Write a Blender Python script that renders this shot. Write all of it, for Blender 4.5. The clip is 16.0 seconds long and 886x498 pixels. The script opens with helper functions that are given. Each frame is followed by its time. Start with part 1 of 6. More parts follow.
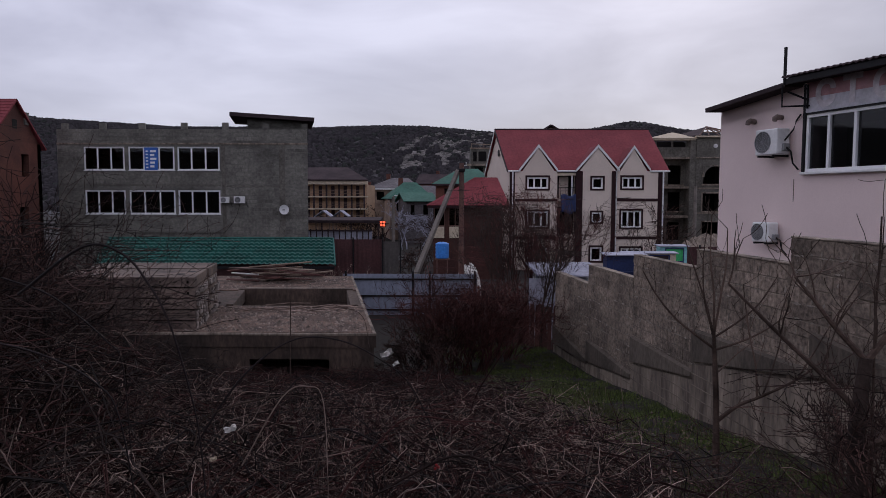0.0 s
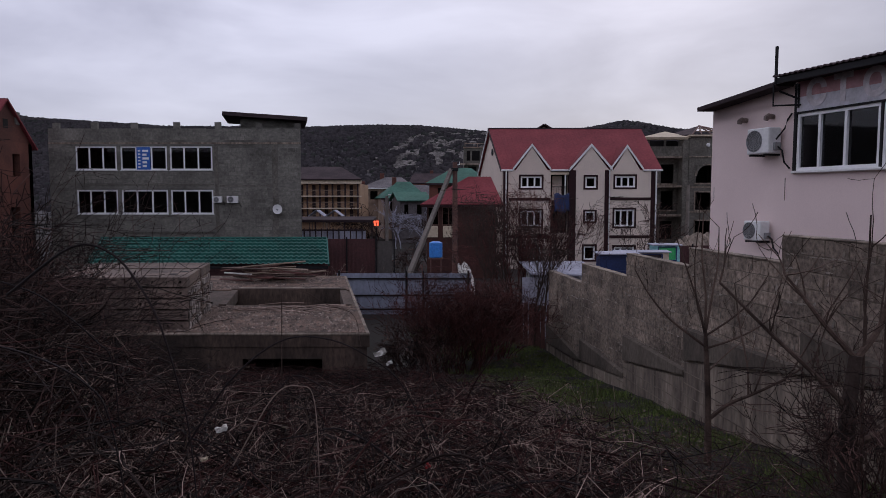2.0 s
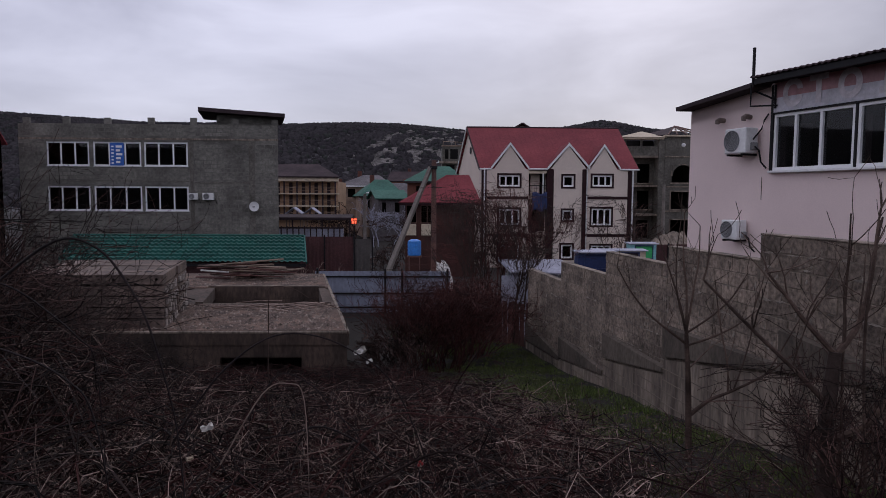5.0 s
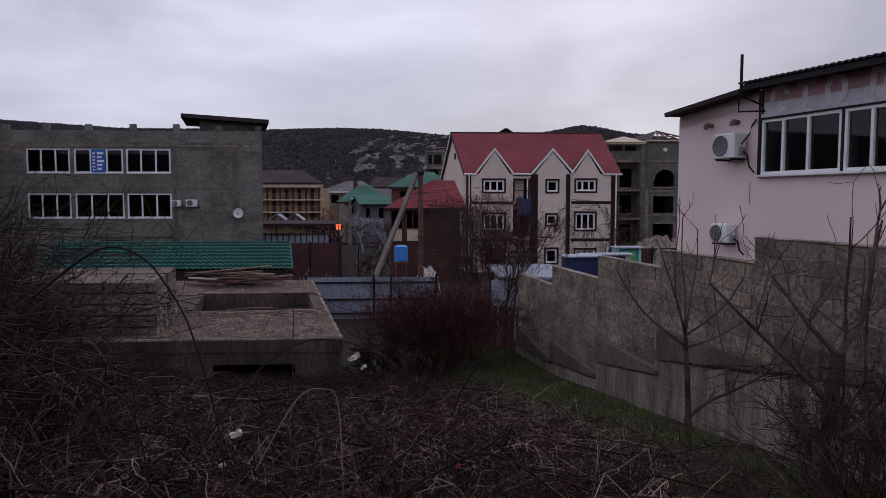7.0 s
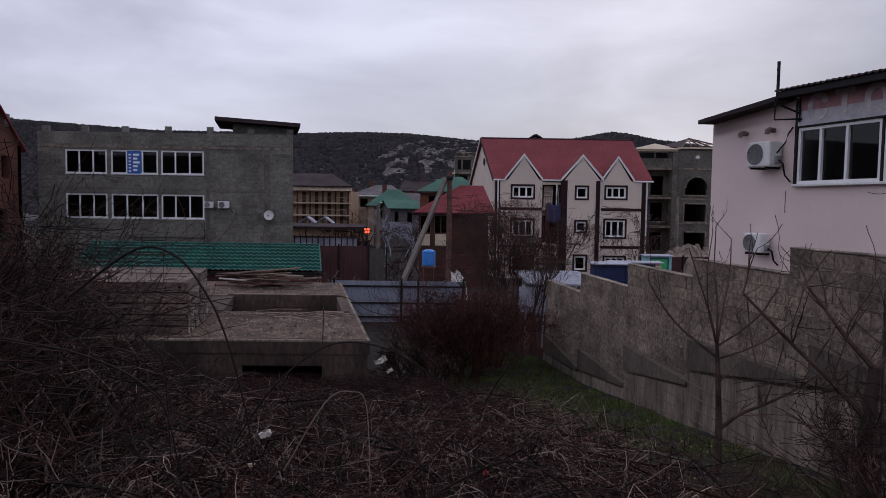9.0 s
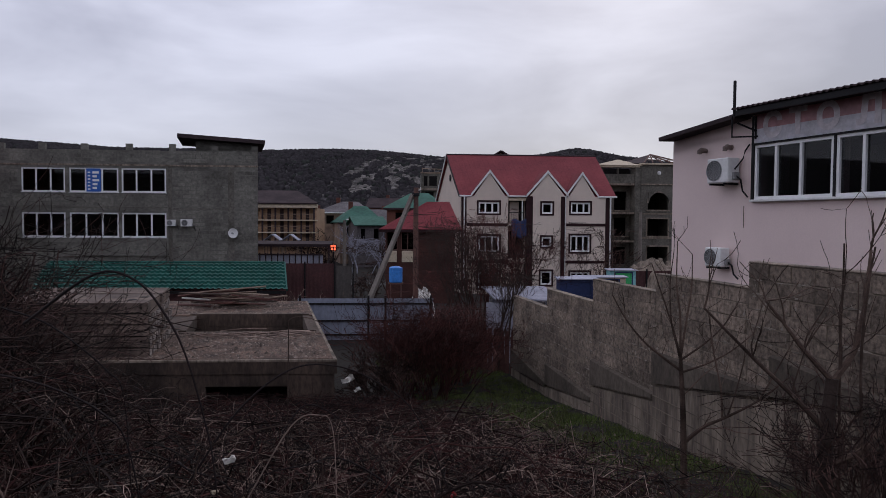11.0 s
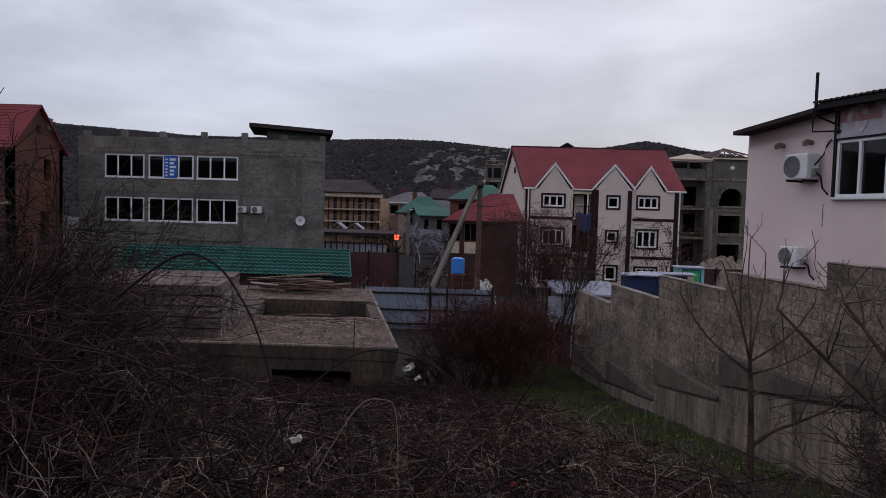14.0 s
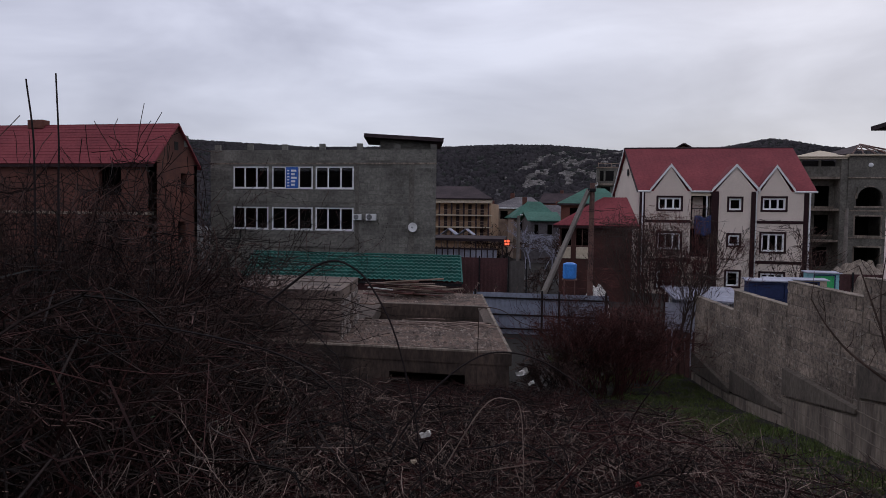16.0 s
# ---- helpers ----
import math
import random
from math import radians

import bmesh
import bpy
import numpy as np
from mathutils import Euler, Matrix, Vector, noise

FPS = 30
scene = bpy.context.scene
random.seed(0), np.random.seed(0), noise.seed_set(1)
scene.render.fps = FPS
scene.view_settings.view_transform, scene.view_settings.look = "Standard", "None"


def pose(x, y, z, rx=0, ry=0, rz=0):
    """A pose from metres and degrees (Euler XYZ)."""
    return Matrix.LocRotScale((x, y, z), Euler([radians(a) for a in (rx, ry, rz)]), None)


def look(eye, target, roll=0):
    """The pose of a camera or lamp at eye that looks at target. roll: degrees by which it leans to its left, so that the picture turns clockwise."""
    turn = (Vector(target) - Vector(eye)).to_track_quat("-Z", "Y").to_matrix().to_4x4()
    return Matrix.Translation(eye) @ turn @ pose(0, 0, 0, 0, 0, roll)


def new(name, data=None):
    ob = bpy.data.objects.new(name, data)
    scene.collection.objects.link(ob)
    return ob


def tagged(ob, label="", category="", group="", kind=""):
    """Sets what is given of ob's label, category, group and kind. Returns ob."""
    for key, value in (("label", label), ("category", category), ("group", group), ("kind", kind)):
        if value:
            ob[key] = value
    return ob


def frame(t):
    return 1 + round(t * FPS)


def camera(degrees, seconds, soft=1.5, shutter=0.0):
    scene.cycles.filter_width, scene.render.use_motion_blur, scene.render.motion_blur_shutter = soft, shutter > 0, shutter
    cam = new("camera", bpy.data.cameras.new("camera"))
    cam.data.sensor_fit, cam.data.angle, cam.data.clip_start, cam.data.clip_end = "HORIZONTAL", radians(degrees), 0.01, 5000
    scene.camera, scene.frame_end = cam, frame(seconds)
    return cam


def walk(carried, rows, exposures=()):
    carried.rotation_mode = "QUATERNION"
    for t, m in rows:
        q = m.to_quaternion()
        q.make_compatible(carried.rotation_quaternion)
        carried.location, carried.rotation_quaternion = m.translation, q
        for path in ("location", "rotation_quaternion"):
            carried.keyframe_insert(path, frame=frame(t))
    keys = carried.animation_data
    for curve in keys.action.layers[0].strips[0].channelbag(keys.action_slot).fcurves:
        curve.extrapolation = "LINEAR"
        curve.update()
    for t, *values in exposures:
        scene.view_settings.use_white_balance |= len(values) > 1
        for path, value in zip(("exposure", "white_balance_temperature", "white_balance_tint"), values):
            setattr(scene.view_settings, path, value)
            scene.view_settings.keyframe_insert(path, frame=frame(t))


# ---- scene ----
cam = camera(66.1, 16.0, soft=0.6)
PATH = [
    (0, (0.461, 1.242, 3.933), (0.44, 3.237, 3.785), 0.1),
    (0.5, (0.465, 1.237, 3.933), (0.447, 3.232, 3.784), 0.2),
    (1, (0.469, 1.245, 3.93), (0.453, 3.239, 3.775), -0.1),
    (1.5, (0.469, 1.24, 3.932), (0.456, 3.234, 3.777), -0.1),
    (2, (0.475, 1.238, 3.933), (0.472, 3.233, 3.783), 0.0),
    (2.5, (0.475, 1.255, 3.931), (0.461, 3.249, 3.768), 0.0),
    (3, (0.487, 1.251, 3.932), (0.484, 3.245, 3.78), 0.2),
    (3.2, (0.486, 1.252, 3.929), (0.48, 3.246, 3.778), 0.2),
    (5.3, (0.363, 1.279, 3.913), (0.454, 3.271, 3.758), -0.0),
    (5.5, (0.319, 1.321, 3.909), (0.438, 3.313, 3.769), -0.4),
    (6, (0.246, 1.305, 3.914), (0.416, 3.292, 3.76), 0.0),
    (6.5, (0.199, 1.258, 3.919), (0.374, 3.244, 3.767), -0.6),
    (7, (0.182, 1.227, 3.924), (0.297, 3.219, 3.785), 0.0),
    (7.5, (0.173, 1.225, 3.923), (0.272, 3.217, 3.775), 0.6),
    (8, (0.169, 1.239, 3.922), (0.229, 3.234, 3.792), 0.8),
    (8.5, (0.162, 1.229, 3.921), (0.209, 3.224, 3.789), 1.0),
    (9, (0.167, 1.229, 3.924), (0.201, 3.225, 3.799), 0.8),
    (9.5, (0.175, 1.231, 3.928), (0.293, 3.225, 3.842), 0.3),
    (9.7, (0.174, 1.234, 3.933), (0.304, 3.228, 3.856), -0.0),
    (11.8, (0.171, 1.193, 3.946), (0.283, 3.188, 3.868), 1.1),
    (12, (0.166, 1.185, 3.943), (0.253, 3.182, 3.858), 1.6),
    (12.5, (0.164, 1.189, 3.942), (0.195, 3.186, 3.846), 1.8),
    (13, (0.158, 1.189, 3.944), (0.187, 3.186, 3.845), 2.2),
    (13.5, (0.153, 1.192, 3.944), (0.145, 3.189, 3.834), 1.8),
    (14, (0.156, 1.198, 3.942), (0.104, 3.195, 3.837), 1.6),
    (14.5, (0.153, 1.189, 3.949), (0.093, 3.186, 3.86), 1.4),
    (15, (0.149, 1.176, 3.95), (0.064, 3.172, 3.863), 1.6),
    (15.5, (0.125, 1.132, 3.95), (-0.047, 3.124, 3.879), 1.6),
    (16, (0.101, 1.025, 3.955), (-0.27, 2.988, 3.859), 0.8),
]
walk(cam, [(t, look(eye, target, roll)) for t, eye, target, roll in PATH], [(0, 0.0, 6500, 10), (8.5, 0.0, 6500, 9), (12.5, 0.0, 6580, 5), (16, 0.0, 6550, 5)])

# ---- light ----
world = bpy.data.worlds.new("overcast_sky")
scene.world = world
world.use_nodes = True
wt = world.node_tree
wt.nodes.clear()


def wn(kind):
    return wt.nodes.new(kind)


SUN_EL, SUN_ROT = radians(30), radians(20)
sky = wn("ShaderNodeTexSky")
sky.sky_type, sky.sun_disc, sky.sun_elevation, sky.sun_rotation = "NISHITA", False, SUN_EL, SUN_ROT
coord = wn("ShaderNodeTexCoord")
stretch = wn("ShaderNodeMapping")
stretch.inputs["Scale"].default_value = (1.5, 1.5, 4.6)
clouds = wn("ShaderNodeTexNoise")
clouds.inputs["Scale"].default_value = 1.5
clouds.inputs["Detail"].default_value = 5.0
clouds.inputs["Roughness"].default_value = 0.5
clouds.inputs["Distortion"].default_value = 0.35
ramp = wn("ShaderNodeValToRGB")
ramp.color_ramp.elements[0].position, ramp.color_ramp.elements[0].color = 0.34, (0.42, 0.415, 0.535, 1)
ramp.color_ramp.elements[1].position, ramp.color_ramp.elements[1].color = 0.66, (0.735, 0.73, 0.895, 1)
rise = wn("ShaderNodeSeparateXYZ")
lift = wn("ShaderNodeMapRange")
lift.inputs["From Min"].default_value, lift.inputs["From Max"].default_value = 0.05, 0.38
lift.inputs["To Min"].default_value, lift.inputs["To Max"].default_value = 0.78, 1.16
# thinner, brighter cloud towards one side, a thick dark bank opposite
side = wn("ShaderNodeVectorMath")
side.operation = "DOT_PRODUCT"
side.inputs[1].default_value = (-0.80, -0.32, 0.0)
front = wn("ShaderNodeMapRange")
front.interpolation_type = "SMOOTHSTEP"
front.inputs["From Min"].default_value, front.inputs["From Max"].default_value = -1.05, 0.35
front.inputs["To Min"].default_value, front.inputs["To Max"].default_value = 0.75, 1.02
level = wn("ShaderNodeMath")
level.operation = "MULTIPLY"
scale_up = wn("ShaderNodeVectorMath")
scale_up.operation = "SCALE"
cloud_bg = wn("ShaderNodeBackground")
cloud_bg.inputs["Strength"].default_value = 1.0
sky_bg = wn("ShaderNodeBackground")
sky_bg.inputs["Strength"].default_value = 0.012
both = wn("ShaderNodeAddShader")
out = wn("ShaderNodeOutputWorld")
for a, b in ((coord.outputs["Generated"], stretch.inputs["Vector"]), (stretch.outputs[0], clouds.inputs["Vector"]),
             (clouds.outputs["Fac"], ramp.inputs[0]), (coord.outputs["Generated"], rise.inputs[0]), (rise.outputs["Z"], lift.inputs["Value"]),
             (ramp.outputs[0], scale_up.inputs[0]), (coord.outputs["Generated"], side.inputs[0]), (side.outputs["Value"], front.inputs["Value"]), (lift.outputs[0], level.inputs[0]),
             (front.outputs[0], level.inputs[1]), (level.outputs[0], scale_up.inputs["Scale"]), (scale_up.outputs[0], cloud_bg.inputs["Color"]),
             (sky.outputs[0], sky_bg.inputs["Color"]), (cloud_bg.outputs[0], both.inputs[0]), (sky_bg.outputs[0], both.inputs[1]), (both.outputs[0], out.inputs["Surface"])):
    wt.links.new(a, b)

sun_data = bpy.data.lights.new("sun", "SUN")
sun_data.energy, sun_data.angle, sun_data.color = 0.3, radians(40), (1.0, 0.96, 0.92)
sun = new("sun", sun_data)
sun.matrix_world = look((60 * math.sin(SUN_ROT), 60 * math.cos(SUN_ROT), 60 * math.tan(SUN_EL)), (0, 0, 0))
scene.view_settings.exposure = 0.0


# ---- materials ----
def surface(name, base, other=None, big=0.6, fine=14.0, rough=0.85, bump=0.25, metal=0.0, piece=0.0, spots=0.0, streak=(1, 1, 1), sheen=0.35):
    """A worn surface: two tones mixed by large stains, fine grain, relief, and a shade of its own for each piece."""
    m = bpy.data.materials.new(name)
    m.use_nodes = True
    t = m.node_tree
    p = t.nodes["Principled BSDF"]
    other = other or tuple(c * 0.6 for c in base)
    geo = t.nodes.new("ShaderNodeNewGeometry")
    mp = t.nodes.new("ShaderNodeMapping")
    mp.inputs["Scale"].default_value = streak
    t.links.new(geo.outputs["Position"], mp.inputs["Vector"])
    n1, n2 = t.nodes.new("ShaderNodeTexNoise"), t.nodes.new("ShaderNodeTexNoise")
    for n, s, d in ((n1, big, 6), (n2, fine, 4)):
        n.inputs["Scale"].default_value, n.inputs["Detail"].default_value = s, d
        n.inputs["Roughness"].default_value = 0.62
        t.links.new(mp.outputs[0], n.inputs["Vector"])
    r1 = t.nodes.new("ShaderNodeValToRGB")
    r1.color_ramp.elements[0].position, r1.color_ramp.elements[0].color = 0.36, (*other, 1)
    r1.color_ramp.elements[1].position, r1.color_ramp.elements[1].color = 0.62, (*base, 1)
    t.links.new(n1.outputs["Fac"], r1.inputs[0])
    grain = t.nodes.new("ShaderNodeMapRange")
    grain.inputs["From Min"].default_value, grain.inputs["From Max"].default_value = 0.25, 0.75
    grain.inputs["To Min"].default_value, grain.inputs["To Max"].default_value = 0.72 - spots, 1.22 + spots
    t.links.new(n2.outputs["Fac"], grain.inputs["Value"])
    mul = t.nodes.new("ShaderNodeVectorMath")
    mul.operation = "SCALE"
    t.links.new(r1.outputs[0], mul.inputs[0])
    t.links.new(grain.outputs[0], mul.inputs["Scale"])
    colour = mul.outputs[0]
    if piece:
        info = t.nodes.new("ShaderNodeObjectInfo")
        own = t.nodes.new("ShaderNodeMapRange")
        own.inputs["To Min"].default_value, own.inputs["To Max"].default_value = 1 - piece, 1 + piece
        t.links.new(info.outputs["Random"], own.inputs["Value"])
        isle = t.nodes.new("ShaderNodeMapRange")
        isle.inputs["To Min"].default_value, isle.inputs["To Max"].default_value = 1 - piece, 1 + piece
        t.links.new(geo.outputs["Random Per Island"], isle.inputs["Value"])
        m2, m3 = t.nodes.new("ShaderNodeVectorMath"), t.nodes.new("ShaderNodeVectorMath")
        m2.operation = m3.operation = "SCALE"
        t.links.new(colour, m2.inputs[0])
        t.links.new(own.outputs[0], m2.inputs["Scale"])
        t.links.new(m2.outputs[0], m3.inputs[0])
        t.links.new(isle.outputs[0], m3.inputs["Scale"])
        colour = m3.outputs[0]
    t.links.new(colour, p.inputs["Base Color"])
    p.inputs["Roughness"].default_value, p.inputs["Metallic"].default_value = rough, metal
    p.inputs["Specular IOR Level"].default_value = sheen
    if bump:
        bn = t.nodes.new("ShaderNodeBump")
        bn.inputs["Strength"].default_value, bn.inputs["Distance"].default_value = bump, 0.02
        t.links.new(n2.outputs["Fac"], bn.inputs["Height"])
        t.links.new(bn.outputs[0], p.inputs["Normal"])
    return m


def glass_pane(name):
    m = bpy.data.materials.new(name)
    m.use_nodes = True
    p = m.node_tree.nodes["Principled BSDF"]
    # dark tint helps the rooms behind the panes look unlit
    p.inputs["Base Color"].default_value = (0.14, 0.14, 0.15, 1)
    p.inputs["Roughness"].default_value, p.inputs["IOR"].default_value = 0.02, 1.38
    p.inputs["Transmission Weight"].default_value = 1.0
    return m


def glow(name, colour, strength):
    m = bpy.data.materials.new(name)
    m.use_nodes = True
    p = m.node_tree.nodes["Principled BSDF"]
    p.inputs["Base Color"].default_value = (*colour, 1)
    p.inputs["Emission Color"].default_value = (*colour, 1)
    p.inputs["Emission Strength"].default_value = strength
    return m


M = {
    # near-black tone carries the shade between the bramble canes
    "soil": surface("shade_dark_soil", (0.016, 0.011, 0.008), (0.008, 0.0055, 0.004), 0.8, 9, 0.95, 0.6, spots=0.15),
    "grass": surface("winter_grass", (0.080, 0.112, 0.026), (0.055, 0.058, 0.021), 1.3, 30, 0.9, 0.3, piece=0.5),
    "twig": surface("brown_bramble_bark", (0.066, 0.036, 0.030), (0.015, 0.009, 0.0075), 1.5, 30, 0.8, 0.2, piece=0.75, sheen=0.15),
    # darker copy of twig, with the thicket's inner shade put into the colour
    "twig_shaded": surface("shaded_thicket_bark", (0.050, 0.028, 0.024), (0.011, 0.007, 0.006), 1.5, 30, 0.8, 0.2, piece=0.75, sheen=0.1),
    "twig_dark": surface("dark_cane_bark", (0.019, 0.012, 0.012), (0.010, 0.007, 0.007), 1.5, 30, 0.75, 0.2, sheen=0.2),
    "twig_red": surface("reddish_twig_bark", (0.080, 0.031, 0.027), (0.028, 0.011, 0.010), 1.2, 30, 0.8, 0.2, piece=0.6, sheen=0.12),
    "twig_pale": surface("pale_dry_stem", (0.225, 0.163, 0.134), (0.080, 0.055, 0.044), 2.0, 30, 0.8, 0.2, piece=0.6),
    "bark_dark": surface("dark_brown_bark", (0.06, 0.042, 0.035), (0.025, 0.018, 0.015), 2.5, 35, 0.9, 0.5, sheen=0.15),
    "bark": surface("grey_brown_bark", (0.11, 0.075, 0.060), (0.036, 0.024, 0.019), 2.5, 35, 0.9, 0.5, piece=0.25, sheen=0.15),
    "dead_leaf": surface("dead_leaf", (0.165, 0.095, 0.072), (0.055, 0.031, 0.025), 2.0, 20, 0.8, 0.1, piece=0.5),
    "weed_leaf": surface("small_green_leaf", (0.06, 0.09, 0.035), (0.04, 0.06, 0.03), 2.0, 20, 0.7, 0.1, piece=0.4),
    "grey_block": surface("grey_block_masonry", (0.175, 0.166, 0.146), (0.092, 0.087, 0.076), 0.6, 4, 0.92, 0.45, piece=0.05, spots=0.14, streak=(0.75, 0.75, 1.5)),
    "grey_face": surface("grey_block_faces", (0.172, 0.163, 0.142), (0.085, 0.080, 0.070), 0.5, 5, 0.92, 0.4, piece=0.12, spots=0.16),
    "wall_block": surface("weathered_concrete_block", (0.245, 0.191, 0.150), (0.108, 0.084, 0.066), 1.3, 16, 0.94, 0.8, piece=0.2, spots=0.45),
    "mortar": surface("rough_mortar", (0.205, 0.165, 0.128), (0.11, 0.088, 0.068), 0.8, 20, 0.95, 0.6),
    "smear": surface("pale_smeared_mortar", (0.36, 0.31, 0.26), (0.22, 0.185, 0.15), 2.0, 24, 0.95, 0.5, piece=0.35),
    "grey_slate": surface("grey_slate_sheet", (0.16, 0.145, 0.15), (0.10, 0.092, 0.096), 0.5, 5, 0.9, 0.1, spots=0.1, sheen=0.15),
    "gate_grey": surface("dull_grey_gate_paint", (0.085, 0.075, 0.068), (0.055, 0.048, 0.044), 0.8, 8, 0.8, 0.1),
    # brick darkened all over for the shadow under the pavilion roof
    "shaded_brick": surface("shaded_brown_brickwork", (0.075, 0.034, 0.028), (0.045, 0.022, 0.02), 0.6, 10, 0.92, 0.3, sheen=0.15),
    # hill floor takes the same faint haze blue as its woods
    "wood_floor": surface("haze_tinted_hill_floor", (0.052, 0.048, 0.050), (0.034, 0.031, 0.034), 0.05, 0.4, 0.95, 0.0),
    "concrete": surface("poured_concrete", (0.285, 0.230, 0.182), (0.085, 0.067, 0.053), 1.3, 11, 0.92, 0.5, spots=0.2, streak=(1.6, 1.6, 0.3)),
    # darker concrete for the garage, with tall streaks of tone
    "dark_concrete": surface("dark_streaked_concrete", (0.090, 0.062, 0.048), (0.032, 0.023, 0.018), 0.9, 13, 0.94, 0.6, spots=0.25, streak=(1, 1, 0.35)),
    "lip": surface("smooth_dark_plaster", (0.115, 0.093, 0.073), (0.06, 0.048, 0.038), 1.2, 16, 0.94, 0.4, spots=0.15, streak=(1, 1, 0.5)),
    "frame_concrete": surface("grey_frame_concrete", (0.15, 0.138, 0.118), (0.085, 0.078, 0.066), 0.5, 6, 0.94, 0.4, spots=0.18),
    "rubble": surface("gravelly_slab_top", (0.15, 0.095, 0.070), (0.042, 0.027, 0.021), 2.2, 26, 0.95, 0.9, spots=0.5),
    "stones": surface("broken_pale_stone", (0.50, 0.40, 0.33), (0.26, 0.20, 0.17), 3, 22, 0.95, 0.6, piece=0.6),
    "slab_end": surface("weathered_slab_concrete", (0.17, 0.125, 0.102), (0.060, 0.043, 0.036), 1.0, 14, 0.94, 0.6, piece=0.2, spots=0.25),
    "broken_end": surface("pale_broken_concrete", (0.34, 0.29, 0.26), (0.12, 0.10, 0.09), 2.5, 16, 0.95, 0.9, spots=0.2),
    "pink": surface("pink_painted_plaster", (0.76, 0.615, 0.585), (0.71, 0.57, 0.545), 0.5, 40, 0.85, 0.06, spots=-0.2),
    "cream": surface("cream_painted_plaster", (0.68, 0.575, 0.495), (0.59, 0.50, 0.43), 0.25, 12, 0.85, 0.06, spots=-0.17),
    "maroon": surface("maroon_trim_paint", (0.030, 0.011, 0.013), (0.02, 0.008, 0.009), 0.8, 12, 0.6, 0.1, sheen=0.15),
    "red_roof": surface("red_metal_roofing", (0.215, 0.048, 0.055), (0.165, 0.037, 0.044), 0.3, 6, 0.8, 0.06, sheen=0.15),
    "green_roof": surface("green_metal_tile", (0.014, 0.100, 0.080), (0.008, 0.060, 0.049), 0.9, 8, 0.6, 0.08, spots=0.1, sheen=0.25),
    "far_green": surface("faded_green_roof", (0.06, 0.15, 0.115), (0.045, 0.11, 0.085), 0.3, 3, 0.8, 0.1, sheen=0.15),
    "dark_roof": surface("dark_brown_roofing", (0.060, 0.042, 0.046), (0.034, 0.025, 0.027), 0.5, 8, 0.85, 0.1, sheen=0.12),
    "black_metal": surface("black_painted_steel", (0.012, 0.011, 0.013), (0.008, 0.007, 0.008), 2, 20, 0.55, 0.1, sheen=0.2),
    "brick": surface("brown_brickwork", (0.14, 0.054, 0.039), (0.085, 0.036, 0.028), 0.5, 12, 0.92, 0.3, piece=0.12),
    "white": surface("white_window_plastic", (0.80, 0.80, 0.80), (0.76, 0.76, 0.77), 1, 10, 0.4, 0.03, spots=-0.2),
    "white_metal": surface("white_enamelled_metal", (0.74, 0.74, 0.73), (0.66, 0.65, 0.64), 1.5, 18, 0.45, 0.05, spots=-0.15),
    "grille": surface("dark_fan_grille", (0.30, 0.30, 0.305), (0.2, 0.2, 0.2), 2, 20, 0.6, 0.1),
    "fan_grey": surface("painted_fan_shade", (0.13, 0.13, 0.135), (0.08, 0.08, 0.08), 2, 20, 0.7, 0.1),
    "cowl": surface("grimy_vent_pipe", (0.22, 0.17, 0.15), (0.12, 0.09, 0.08), 4, 30, 0.8, 0.2),
    # darkness of rooms and openings is put into this near-black colour
    "inside": surface("painted_inner_shade", (0.014, 0.012, 0.012), (0.009, 0.008, 0.008), 0.6, 6, 0.95, 0.1),
    "steel_sheet": surface("grey_blue_sheet_steel", (0.25, 0.27, 0.335), (0.19, 0.205, 0.255), 0.5, 8, 0.6, 0.06, spots=-0.1),
    "brown_sheet": surface("brown_sheet_fence", (0.080, 0.034, 0.034), (0.055, 0.025, 0.025), 0.5, 8, 0.65, 0.1, sheen=0.2),
    "yellow": surface("ochre_facade_paint", (0.42, 0.27, 0.17), (0.33, 0.21, 0.13), 0.3, 6, 0.85, 0.1),
    "cream_band": surface("pale_yellow_fascia", (0.55, 0.46, 0.34), (0.47, 0.39, 0.29), 0.3, 6, 0.8, 0.1),
    "wood": surface("weathered_timber", (0.27, 0.20, 0.15), (0.16, 0.115, 0.09), 1.2, 14, 0.9, 0.4, piece=0.3),
    "wood_red": surface("reddish_old_board", (0.135, 0.060, 0.050), (0.08, 0.036, 0.031), 1.2, 14, 0.9, 0.3, piece=0.35),
    "pole_concrete": surface("grey_pole_concrete", (0.235, 0.205, 0.18), (0.15, 0.13, 0.115), 1.2, 14, 0.9, 0.3),
    "rust": surface("rusty_brown_steel", (0.14, 0.07, 0.055), (0.08, 0.045, 0.04), 1.5, 14, 0.8, 0.3),
    "blue": surface("bright_blue_plastic", (0.05, 0.25, 0.68), (0.04, 0.19, 0.55), 1, 10, 0.45, 0.05),
    "blue_sign": surface("blue_printed_sheet", (0.025, 0.12, 0.46), (0.02, 0.09, 0.36), 1, 10, 0.5, 0.05),
    "blue_dark": surface("dark_blue_sheet", (0.018, 0.034, 0.11), (0.014, 0.025, 0.08), 1, 10, 0.5, 0.05),
    "teal": surface("teal_painted_metal", (0.25, 0.52, 0.55), (0.2, 0.42, 0.46), 1, 10, 0.5, 0.05),
    "lime": surface("green_painted_door", (0.05, 0.42, 0.14), (0.04, 0.32, 0.11), 1, 10, 0.5, 0.05),
    "pale_sheet": surface("pale_blue_white_sheet", (0.40, 0.405, 0.48), (0.27, 0.275, 0.33), 0.8, 10, 0.85, 0.06, sheen=0.1),
    "white_rag": surface("grubby_white_plastic", (0.72, 0.70, 0.66), (0.5, 0.47, 0.43), 6, 40, 0.6, 0.2),
